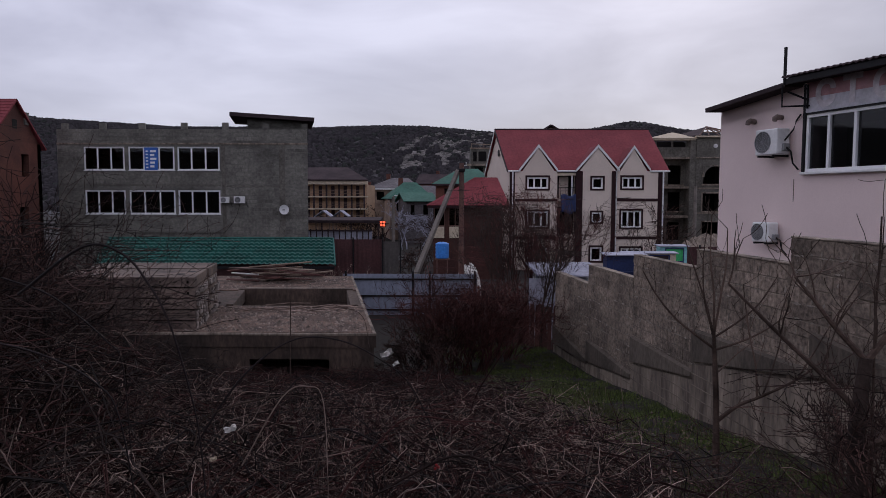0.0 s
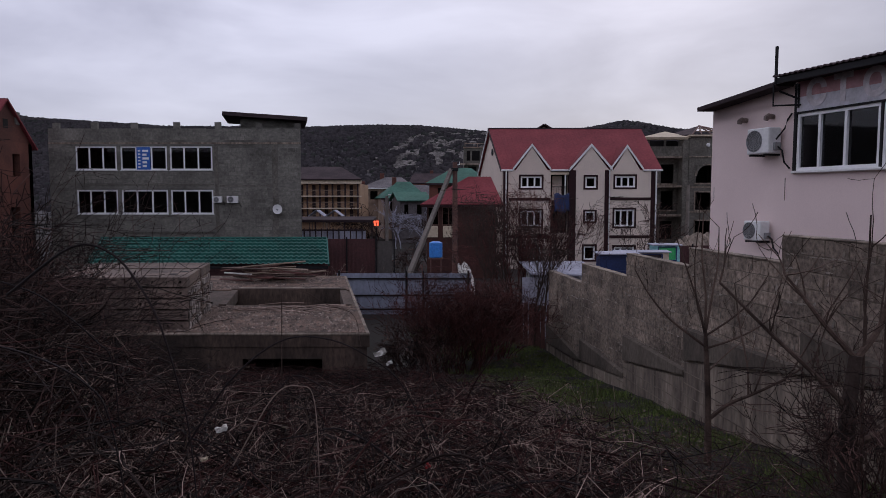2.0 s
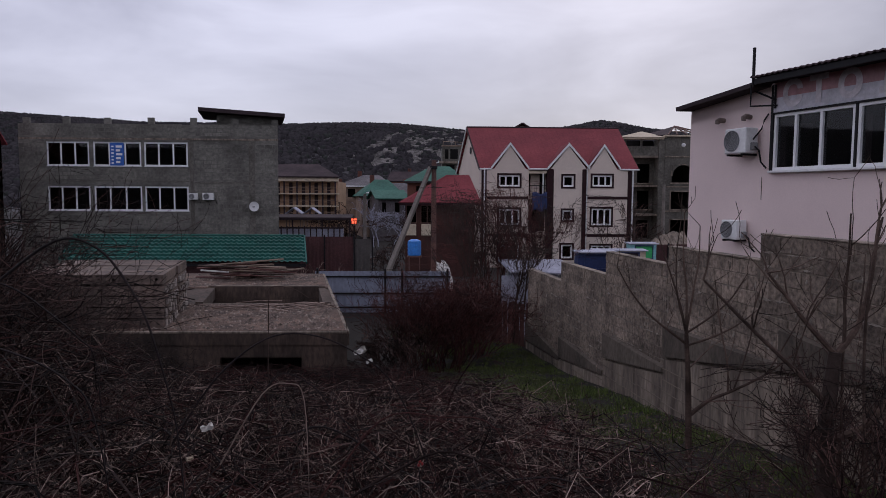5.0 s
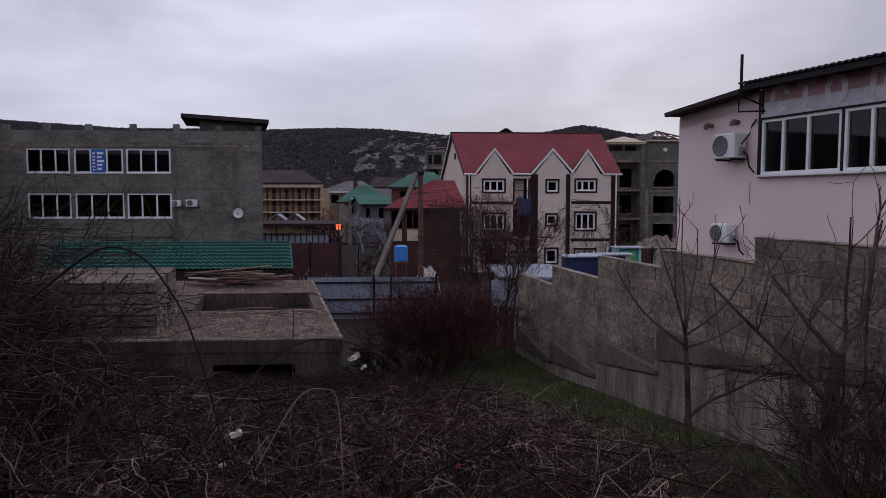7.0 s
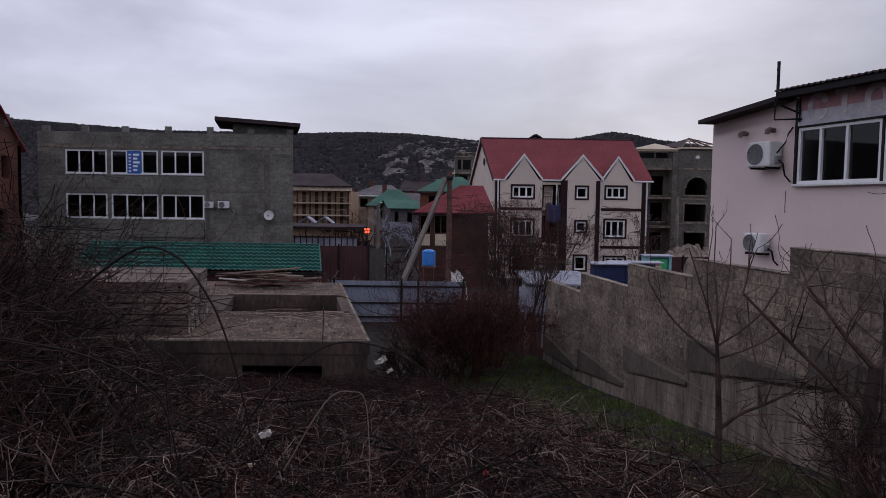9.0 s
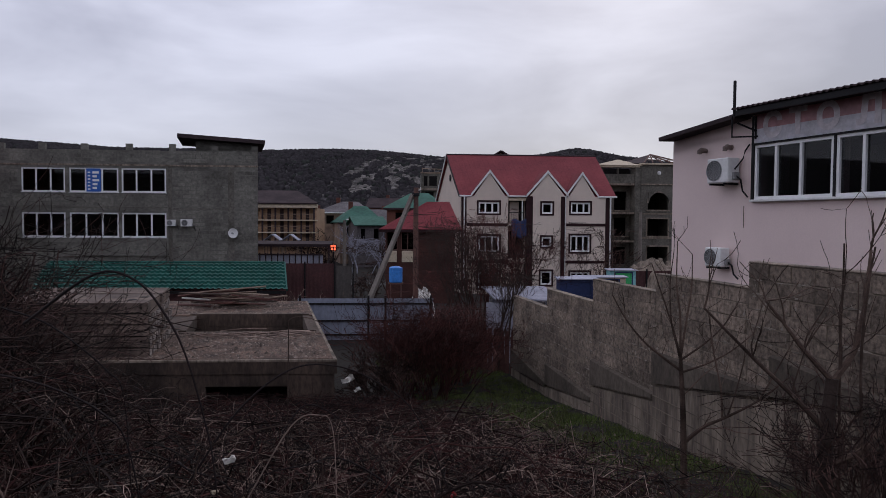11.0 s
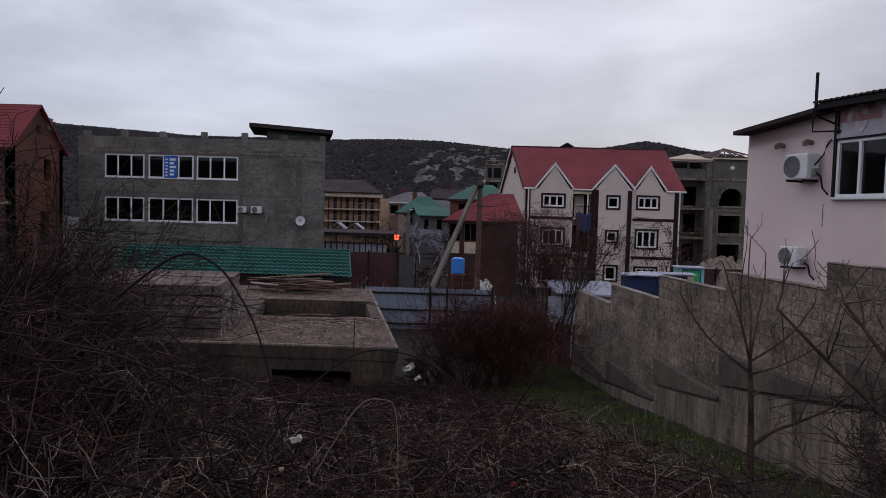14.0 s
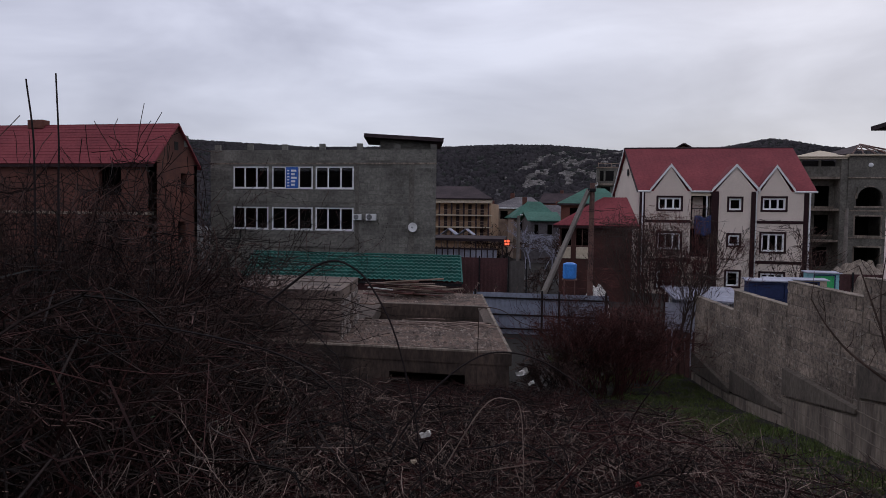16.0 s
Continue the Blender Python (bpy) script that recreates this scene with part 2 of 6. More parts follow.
    # distance haze is mixed into the bark colour as a slight blue
    "wood_hill": surface("haze_tinted_woodland", (0.052, 0.047, 0.050), (0.034, 0.031, 0.034), 0.03, 0.4, 0.95, 0.0, piece=0.10, sheen=0.03),
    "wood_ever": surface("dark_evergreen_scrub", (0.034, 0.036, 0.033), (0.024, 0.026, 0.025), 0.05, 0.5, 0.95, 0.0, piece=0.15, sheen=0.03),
    "hill": surface("pale_hill_rock", (0.215, 0.195, 0.183), (0.11, 0.10, 0.095), 0.08, 0.6, 0.95, 0.0, piece=0.4),
    "road": surface("worn_asphalt", (0.07, 0.068, 0.068), (0.05, 0.048, 0.048), 0.3, 15, 0.9, 0.3),
    # faded print, dulled further to carry the shade under the eaves
    "sign_red": surface("faded_shaded_red_banner", (0.42, 0.21, 0.22), (0.34, 0.19, 0.20), 1.4, 8, 0.6, 0.05),
    "sign_grey": surface("faded_grey_banner", (0.52, 0.50, 0.54), (0.46, 0.44, 0.47), 0.6, 8, 0.6, 0.05),
    "sign_letter": surface("faded_pale_lettering", (0.60, 0.55, 0.57), (0.46, 0.41, 0.43), 2.2, 9, 0.6, 0.05),
    "berry": surface("red_rose_hip", (0.28, 0.012, 0.016), (0.18, 0.01, 0.01), 8, 40, 0.4, 0.0),
    "pale_leaf": surface("pale_dry_leaf", (0.17, 0.145, 0.095), (0.09, 0.075, 0.045), 5, 30, 0.8, 0.1, piece=0.4),
    "glass": glass_pane("window_glass"),
    "led": glow("orange_led_panel", (1.0, 0.13, 0.06), 1.3),
}


# ---- mesh helpers ----
class Shape:
    """Gathers corners and faces for one mesh."""

    def __init__(self):
        self.v, self.f = [], []

    def box(self, x0, x1, y0, y1, z0, z1):
        n = len(self.v)
        self.v += [(x, y, z) for z in (z0, z1) for y in (y0, y1) for x in (x0, x1)]
        self.f += [tuple(n + i for i in q) for q in ((0, 2, 3, 1), (4, 5, 7, 6), (0, 1, 5, 4), (1, 3, 7, 5), (3, 2, 6, 7), (2, 0, 4, 6))]
        return self

    def soft_box(self, x0, x1, y0, y1, z0, z1, c):
        """A box with chamfered edges."""
        n = len(self.v)
        cx, cy, cz = (x0 + x1) / 2, (y0 + y1) / 2, (z0 + z1) / 2
        hx, hy, hz = (x1 - x0) / 2, (y1 - y0) / 2, (z1 - z0) / 2
        idx = {}
        for sx in (-1, 1):
            for sy in (-1, 1):
                for sz in (-1, 1):
                    for a in range(3):
                        h = [hx - c, hy - c, hz - c]
                        h[a] += c
                        idx[sx, sy, sz, a] = len(self.v)
                        self.v.append((cx + sx * h[0], cy + sy * h[1], cz + sz * h[2]))
        faces = []
        for a in range(3):
            b, d = (a + 1) % 3, (a + 2) % 3
            for s in (-1, 1):
                q = []
                for sb, sd in ((-1, -1), (1, -1), (1, 1), (-1, 1)):
                    k = [0, 0, 0]
                    k[a], k[b], k[d] = s, sb, sd
                    q.append(idx[k[0], k[1], k[2], a])
                faces.append(q if s > 0 else q[::-1])
            for sb in (-1, 1):
                for sd in (-1, 1):
                    k0, k1 = [0, 0, 0], [0, 0, 0]
                    k0[a], k1[a] = -1, 1
                    k0[b] = k1[b] = sb
                    k0[d] = k1[d] = sd
                    q = [idx[(*k0, b)], idx[(*k1, b)], idx[(*k1, d)], idx[(*k0, d)]]
                    faces.append(q if sb * sd < 0 else q[::-1])
        for sx in (-1, 1):
            for sy in (-1, 1):
                for sz in (-1, 1):
                    q = [idx[sx, sy, sz, a] for a in range(3)]
                    faces.append(q if sx * sy * sz > 0 else q[::-1])
        self.f += [tuple(q) for q in faces]
        return self

    def tube(self, pts, radii, sides=5, cap=True):
        pts = [Vector(p) for p in pts]
        n = len(self.v)
        ref = Vector((0.31, 0.22, 0.92))
        for i, p in enumerate(pts):
            d = (pts[min(i + 1, len(pts) - 1)] - pts[max(i - 1, 0)])
            d = d.normalized() if d.length > 1e-9 else Vector((0, 0, 1))
            a = d.cross(ref)
            a = a.normalized() if a.length > 1e-4 else Vector((1, 0, 0))
            b = d.cross(a)
            r = radii[i] if isinstance(radii, (list, tuple)) else radii
            for k in range(sides):
                w = 2 * math.pi * k / sides
                self.v.append(tuple(p + r * (math.cos(w) * a + math.sin(w) * b)))
        for i in range(len(pts) - 1):
            for k in range(sides):
                k2 = (k + 1) % sides
                self.f.append((n + i * sides + k, n + i * sides + k2, n + (i + 1) * sides + k2, n + (i + 1) * sides + k))
        if cap:
            self.f.append(tuple(n + k for k in range(sides))[::-1])
            self.f.append(tuple(n + (len(pts) - 1) * sides + k for k in range(sides)))
        return self

    def poly(self, *pts):
        n = len(self.v)
        self.v += [tuple(p) for p in pts]
        self.f.append(tuple(range(n, n + len(pts))))
        return self

    def slab(self, pts, thick):
        """A flat polygon thickened downwards along its normal."""
        ps = [Vector(p) for p in pts]
        nrm = (ps[1] - ps[0]).cross(ps[2] - ps[0]).normalized() * thick
        n, k = len(self.v), len(ps)
        self.v += [tuple(p) for p in ps] + [tuple(p - nrm) for p in ps]
        self.f.append(tuple(range(n, n + k)))
        self.f.append(tuple(range(n + k, n + 2 * k))[::-1])
        for i in range(k):
            j = (i + 1) % k
            self.f.append((n + i, n + k + i, n + k + j, n + j))
        return self

    def wall(self, u0, u1, z0, z1, y0, y1, holes=()):
        """A wall along x with rectangular openings (u0, u1, z0, z1) right through it."""
        us = sorted({u0, u1, *(min(max(h[i], u0), u1) for h in holes for i in (0, 1))})
        zs = sorted({z0, z1, *(min(max(h[i], z0), z1) for h in holes for i in (2, 3))})
        nu, nz = len(us) - 1, len(zs) - 1

        def solid(i, k):
            if not (0 <= i < nu and 0 <= k < nz):
                return False
            mu, mz = (us[i] + us[i + 1]) / 2, (zs[k] + zs[k + 1]) / 2
            return not any(h[0] < mu < h[1] and h[2] < mz < h[3] for h in holes)

        made = {}

        def corner(i, k, side):
            if (i, k, side) not in made:
                made[i, k, side] = len(self.v)
                self.v.append((us[i], (y0, y1)[side], zs[k]))
            return made[i, k, side]

        for i in range(nu):
            for k in range(nz):
                if not solid(i, k):
                    continue
                a, b, c, d = ((i, k), (i + 1, k), (i + 1, k + 1), (i, k + 1))
                self.f.append(tuple(corner(*q, 0) for q in (a, b, c, d)))
                self.f.append(tuple(corner(*q, 1) for q in (d, c, b, a)))
                for (p, q), (di, dk) in (((a, b), (0, -1)), ((b, c), (1, 0)), ((c, d), (0, 1)), ((d, a), (-1, 0))):
                    if not solid(i + di, k + dk):
                        self.f.append((corner(*p, 0), corner(*p, 1), corner(*q, 1), corner(*q, 0)))
        return self

    def mesh(self, name, material, smooth=False):
        me = bpy.data.meshes.new(name)
        me.from_pydata(self.v, [], self.f)
        me.materials.append(material)
        if smooth:
            me.shade_smooth()
        me.update()
        return me


LEAN = {}  # how far the plots' side boundaries run askew, per metre of depth


def part(name, shape, material, parent, label="", smooth=False):
    k = LEAN.get(parent.name) or (LEAN.get(parent.parent.name) if parent.parent else None)
    if k:
        shape.v = [(x + k * y, y, z) for x, y, z in shape.v]
    ob = new(name, shape.mesh(name, M[material], smooth))
    ob.parent = parent
    return tagged(ob, label)


def thing(name, place, label, category, group="", kind=""):
    ob = new(name)
    ob.matrix_world = place
    return tagged(ob, label, category, group, kind)


def whole(name, shape, material, label, category, group="", kind="", place=None, smooth=False):
    ob = new(name, shape.mesh(name, M[material], smooth))
    if place is not None:
        ob.matrix_world = place
    return tagged(ob, label, category, group, kind)


def window_in(parent, u0, u1, z0, z1, y, panes, bar=0.07, deep=0.08, material="white", splits=None):
    """A framed window whose panes are parts of it."""
    s = Shape()
    edges = splits or [u0 + (u1 - u0) * i / panes for i in range(panes + 1)]
    s.wall(u0, u1, z0, z1, y, y + deep, [(a + bar * (1 if i == 0 else 0.5), b - bar * (1 if i == panes - 1 else 0.5), z0 + bar, z1 - bar) for i, (a, b) in enumerate(zip(edges, edges[1:]))])
    w = part("window", s, material, parent)
    for a, b in zip(edges, edges[1:]):
        g = part("pane", Shape().box(a + bar * 0.4, b - bar * 0.4, y + deep * 0.4, y + deep * 0.5, z0 + bar * 0.6, z1 - bar * 0.6), "glass", w)
        g.visible_shadow = False
    return w


def ground_z(x, y):
    """Height of the ground: a bank that falls from the viewpoint to the yard, then a flat village floor. The unseen
    rise behind the viewpoint is added to darken window reflections.
    """
    base = np.interp(y, (-90, -40, -5, 1, 5, 9.6, 11.6, 13.9, 17, 20.3, 27, 40, 52, 100, 180), (17.0, 9.0, 2.5, 2.0, 1.45, 0.74, 0.44, 0.18, -0.23, -0.42, -0.5, -1.3, -1.8, -1.6, 0.0))
    return float(base)


def ridge_z(x):
    # beyond x = -430 the ridge is out of view, raised for window reflections
    return float(np.interp(x, (-1500, -760, -430, -253, -247, -192, -160, -81, -43, -12, 24, 60, 87, 104, 126, 200, 500), (120, 95, 60, 54.4, 53, 49.5, 47.4, 46.8, 48.2, 47.6, 44.5, 43, 47.0, 50.6, 46.5, 38, 20)))


def hill_z(x, y):
    if y < 180:
        return ground_z(x, y)
    t = min(1.0, (y - 180) / 240)
    s = t * t * (3 - 2 * t)
    z = s * (ridge_z(x) - 2.6) + 5.0 * s * (1 - t) * noise.noise(Vector((x * 0.012, y * 0.012, 3)))
    return z if y <= 420 else max(-2.0, ridge_z(x) - 2.6 - (y - 420) * 0.12)


def stony(x, y):
    """How bare and stony the hillside is: streaks of pale rock high on one slope."""
    zone = max(0.0, 1 - abs((x - 3 - 0.33 * (y - 330)) / 30) ** 2.5) * max(0.0, min(1.0, (y - 240) / 60))
    streak = noise.noise(Vector((x * 0.17 - y * 0.06, x * 0.03 + y * 0.05, 7))) + 0.6 * noise.noise(Vector((x * 0.3, y * 0.12, 2)))
    return zone * (0.5 + 1.1 * streak)


# ---- ground and distance ----
def ground():
    xs = [-2500, -1200, -700, -500] + list(range(-400, 400, 16)) + [400, 700, 1200, 2500]
    near_x = [-60 + 1.5 * i for i in range(67)]
    xs = sorted({*xs, *near_x})
    ys = sorted({*(-400, -90, -60, -40, -20, -10, -4), *(0.8 * i for i in range(0, 60)), *range(50, 180, 8), *range(180, 440, 9), 440, 480, 600, 900, 1500, 3000})
    s = Shape()
    for y in ys:
        for x in xs:
            z = hill_z(x, y)
            if 0 < y < 24:
                z += 0.07 * noise.noise(Vector((x * 0.9, y * 0.9, 0)))
            s.v.append((x, y, z))
    w = len(xs)
    far = []
    for j in range(len(ys) - 1):
        for i in range(w - 1):
            s.f.append((j * w + i, j * w + i + 1, (j + 1) * w + i + 1, (j + 1) * w + i))
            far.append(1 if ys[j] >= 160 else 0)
    ob = whole("ground", s, "soil", "near-black soil, thicket shade in its tone, of an overgrown bank and village floor", "ground", kind="structure", smooth=True)
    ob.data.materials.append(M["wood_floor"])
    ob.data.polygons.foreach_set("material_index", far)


ground()


def clump(s, rng, x, y, z, r, h, ring=5):
    """A rough lump with an uneven outline."""
    n, turn = len(s.v), rng.random() * 6
    for lev, rad in ((-0.3, 1.0), (0.62, 0.85)):
        for k in range(ring):
            a = turn + 2 * math.pi * k / ring
            q = rad * r * rng.uniform(0.55, 1.3)
            s.v.append((x + q * math.cos(a), y + q * math.sin(a), z + h * lev * rng.uniform(0.7, 1.25)))
    s.v.append((x + rng.uniform(-.5, .5) * r, y, z + h * rng.uniform(0.8, 1.05)))
    for k in range(ring):
        k2 = (k + 1) % ring
        s.f.append((n + k, n + k2, n + ring + k2, n + ring + k))
        s.f.append((n + ring + k, n + ring + k2, n + 2 * ring))


def hill_woods():
    """Bare woods and scrub on the far hillside, parted by streaks of pale rock."""
    rng = random.Random(11)
    woods, scrub, rocks = Shape(), Shape(), Shape()
    for i in range(37000):
        y = 185 + 236 * rng.random() ** 0.75
        x = rng.uniform(-330, 240) * (0.55 + 0.45 * y / 420)
        bare = stony(x, y) > 0.38 + 0.12 * rng.random()
        if bare and rng.random() < 0.9:
            continue
        h = rng.uniform(0.9, 2.1)
        clump(scrub if i % 9 == 0 or bare else woods, rng, x, y, hill_z(x, y), h * rng.uniform(0.55, 0.95), h)
    for i in range(30000):
        y, x = rng.uniform(240, 420), rng.uniform(-60, 65)
        if stony(x, y) > 0.40 + 0.2 * rng.random():
            r = 0.35 + 1.1 * rng.random() ** 2
            clump(rocks, rng, x, y, hill_z(x, y) - 0.1, r * 1.3, r * 0.8, 4)
    whole("hill_woodland", woods, "wood_hill", "bare winter woodland, grey-brown with a haze tint, covering the far hillside", "woodland", kind="stuff", smooth=True)
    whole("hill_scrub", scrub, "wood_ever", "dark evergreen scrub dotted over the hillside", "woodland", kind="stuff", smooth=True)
    whole("hill_rocks", rocks, "hill", "pale grey rock showing in streaks on the hillside", "rocks", kind="stuff")


hill_woods()


# ---- grey unfinished block building ----
def outdoor_unit(place, parent=None, size=(0.8, 0.3, 0.55), label="white wall-mounted air conditioner outdoor unit", category="air conditioner"):
    """Front faces local -y; the back is at y = 0."""
    w, d, h = size
    u = thing("air_conditioner", place, label, category, "outdoor units")
    part("casing", Shape().soft_box(-w / 2, w / 2, -d, -0.05, 0, h, 0.02), "white_metal", u)
    ring = Shape()
    r = h * 0.41
    cx = -w * 0.14
    for k in range(5):
        ring.tube([(cx + r * (0.25 + 0.19 * k) * math.cos(a), -d - 0.008, h / 2 + r * (0.25 + 0.19 * k) * math.sin(a)) for a in [2 * math.pi * i / 20 for i in range(21)]], 0.007, 4, False)
    for k in range(6):
        a = math.pi * k / 6
        ring.tube([(cx - r * math.cos(a), -d - 0.012, h / 2 - r * math.sin(a)), (cx + r * math.cos(a), -d - 0.012, h / 2 + r * math.sin(a))], 0.005, 4)
    # flat dark disc, painted as the shaded depth behind the grille
    disc = Shape()
    disc.poly(*[(cx + r * math.cos(-2 * math.pi * i / 24), -d - 0.003, h / 2 + r * math.sin(-2 * math.pi * i / 24)) for i in range(24)][::-1])
    part("fan_shade_disc", disc, "fan_grey", u, "dark disc painted as the shaded fan opening")
    part("fan_grille", ring, "grille", u, "wire fan grille")
    for x in (-w * 0.33, w * 0.33):
        part("bracket", Shape().box(x - 0.02, x + 0.02, -d, 0.0, -0.04, -0.004), "black_metal", u)
    part("valve_cover", Shape().soft_box(w / 2, w / 2 + 0.05, -d * 0.7, -d * 0.25, h * 0.12, h * 0.42, 0.01), "grille", u)
    part("hose", Shape().tube([(w / 2 + 0.02, -d * 0.5, h * 0.3), (w / 2 + 0.12, -d * 0.4, h * 0.1), (w / 2 + 0.14, -d * 0.3, -h * 0.35), (w / 2 + 0.2, -0.03, -h * 0.6)], 0.018, 6), "black_metal", u, "black insulated hose")
    return u


def grey_building():
    b = thing("grey_block_building", pose(-28.8, 52, -2.0), "three-storey unplastered grey block building with a flat parapet roof", "building")
    LEAN[b.name] = -0.24
    rows = []
    for z0, z1 in ((7.98, 9.74), (4.72, 6.52)):
        for u0, u1 in ((1.98, 5.02), (5.31, 8.75), (8.97, 12.12)):
            rows.append((u0, u1, z0, z1))
    s = Shape().wall(0, 18.67, 0, 11.0, 0, 0.4, rows)
    part("front_wall", s, "grey_block", b)
    part("side_wall", Shape().box(0, 0.4, 0.4, 11, 0, 11.0), "grey_block", b)
    part("side_wall", Shape().box(18.27, 18.67, 0.4, 11, 0, 11.0), "grey_block", b)
    part("back_wall", Shape().box(0.4, 18.27, 10.6, 11, 0, 11.0), "grey_block", b)
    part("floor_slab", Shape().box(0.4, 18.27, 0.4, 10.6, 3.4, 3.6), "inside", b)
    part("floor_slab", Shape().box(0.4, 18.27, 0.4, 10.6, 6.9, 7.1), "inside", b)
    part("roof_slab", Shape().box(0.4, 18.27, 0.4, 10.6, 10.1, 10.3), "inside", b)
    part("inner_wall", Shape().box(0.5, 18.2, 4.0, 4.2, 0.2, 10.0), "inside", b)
    # concrete frame showing in the masonry
    part("ring_beam", Shape().box(-0.02, 18.69, -0.03, 0.0, 9.9, 10.02), "concrete", b, "pale concrete ring beam")
    part("ring_beam", Shape().box(12.6, 16.5, -0.025, 0.0, 6.76, 6.88), "frame_concrete", b)
    part("ring_beam", Shape().box(-0.01, 12.2, -0.025, 0.0, 6.86, 6.94), "frame_concrete", b)
    part("ledge", Shape().box(5.0, 12.2, -0.12, 0.0, 3.36, 3.48), "grey_block", b)
    for u in (16.75,):
        part("column", Shape().box(u - 0.22, u + 0.22, -0.03, 0.0, 2.0, 9.88), "frame_concrete", b)
    part("column", Shape().box(12.25, 12.55, -0.02, 0.0, 2.0, 9.88), "frame_concrete", b)
    rng = random.Random(3)
    for u in (0.6, 3.44, 6.38, 9.52, 12.58, 15.6, 18.45):
        h = rng.uniform(0.42, 0.56)
        part("parapet_stub", Shape().box(u - 0.24, u + 0.24, 0.0, 0.4, 11.0, 11.0 + h), "grey_block", b)
    part("coping", Shape().box(13, 18.6, -0.02, 0.42, 11.0, 11.05), "grey_block", b)
    # courses of block, each a shade of its own, laid proud of the mortar
    blocks = Shape()
    bw, bh = 0.58, 0.29
    bars = [(z - 0.05, z + 0.17) for z in (9.9, 6.8)]
    for k in range(38):
        z = 0.03 + k * bh
        x = -0.29 * (k % 2) + rng.uniform(-0.05, 0.05)
        while x < 18.6:
            x0, x1 = max(x, 0.01), min(x + bw * rng.uniform(0.85, 1.12), 18.66)
            x = x1
            clear = all(x1 < r[0] - 0.06 or x0 > r[1] + 0.06 or z + bh < r[2] - 0.06 or z > r[3] + 0.06 for r in rows)
            post = any(x1 > u0 and x0 < u1 for u0, u1 in ((12.25, 12.55), (16.53, 16.97)))
            if clear and not post and x1 - x0 > 0.1 and not any(z + bh > q0 and z < q1 for q0, q1 in bars):
                d = 0.006 + rng.uniform(0, 0.008)
                blocks.box(x0 + 0.012, x1 - 0.012, -d, 0.002, z + 0.012, z + bh - 0.012)
    part("masonry_block", blocks, "grey_face", b)["kind"] = "stuff"
    # stair head with a tilted canopy
    part("stair_head", Shape().box(14.2, 18.3, 0.8, 4.5, 10.3, 11.85), "grey_block", b)
    part("canopy", Shape().slab([(12.95, -0.3, 12.26), (19.2, -0.3, 11.84), (19.2, 5.4, 11.84), (12.95, 5.4, 12.26)], 0.28), "dark_roof", b, "dark tilted flat canopy")
    for r in rows:
        window_in(b, r[0], r[1], r[2], r[3], 0.06, 3, 0.115, 0.1)
        part("sill", Shape().box(r[0] - 0.05, r[1] + 0.05, -0.04, 0.05, r[2] - 0.04, r[2] - 0.004), "white_metal", b)
    # blue notice inside the middle upper window, its writing as bars
    banner = part("notice", Shape().box(6.5, 7.5, 0.03, 0.05, 8.02, 9.68), "blue_sign", b, "bright blue notice with white writing")
    bars = Shape()
    for i in range(5):
        bars.box(6.93, 7.05 + 0.35 * (0.5 + 0.5 * rng.random()), 0.022, 0.029, 8.2 + 0.28 * i, 8.36 + 0.28 * i)
    for i in range(6):
        bars.box(6.6, 6.78, 0.022, 0.029, 8.15 + 0.24 * i, 8.25 + 0.24 * i)
    part("writing", bars, "white", banner)
    outdoor_unit(pose(-28.8 + 12.52, 52 - 0.03, 1.62 + 0.0 + 1.95), size=(0.62, 0.28, 0.46))
    outdoor_unit(pose(-28.8 + 13.6, 52 - 0.0, 1.6 + 1.95), size=(0.8, 0.3, 0.52))
    d = thing("satellite_dish", pose(-11.83, 52, 3.09), "round white satellite dish on a grey block wall", "satellite dish")
    s = Shape()
    n0, rad = 20, 0.36
    s.v.append((0, -0.32, 0))
    for j, (q, dd) in enumerate(((0.5, -0.34), (1.0, -0.42))):
        for i in range(n0):
            a = 2 * math.pi * i / n0
            s.v.append((q * rad * math.cos(a), dd, q * rad * math.sin(a)))
    for i in range(n0):
        k = (i + 1) % n0
        s.f.append((0, 1 + k, 1 + i))
        s.f.append((1 + i, 1 + k, 1 + n0 + k, 1 + n0 + i))
    reflector = part("reflector", s, "white_metal", d, smooth=True)
    part("arm", Shape().tube([(0, -0.33, -0.1), (0, -0.66, -0.02)], 0.02, 6), "black_metal", d)
    part("receiver", Shape().soft_box(-0.05, 0.05, -0.74, -0.62, -0.06, 0.05, 0.015), "grille", d)
    part("mount", Shape().tube([(0, -0.005, -0.05), (0, -0.33, 0)], 0.03, 6), "black_metal", d)


grey_building()


# ---- green-roofed shed ----
def tile_roof(u0, u1, rows, run, rise, wave=0.3, step=0.075):
    """Pressed metal tile: rolls along x and stepped courses up the slope. Starts at the eave, y = 0, z = 0."""
    s = Shape()
    cols = int((u1 - u0) / wave * 6)
    prof = []
    for i in range(rows):
        a, b = i / rows, (i + 1) / rows
        prof.append((a, step))
        prof.append((b - 0.001, 0.0))
    for t, lift_z in prof:
        for c in range(cols + 1):
            u = u0 + (u1 - u0) * c / cols
            s.v.append((u, run * t, rise * t + lift_z + 0.028 * math.sin(2 * math.pi * u / wave)))
    w = cols + 1
    for j in range(len(prof) - 1):
        for c in range(cols):
            s.f.append((j * w + c, j * w + c + 1, (j + 1) * w + c + 1, (j + 1) * w + c))
    return s


def green_shed():
    b = thing("green_roofed_shed", pose(-19.0, 37.9, -1.4), "long low shed under a green metal tile roof", "shed")
    LEAN[b.name] = -0.2
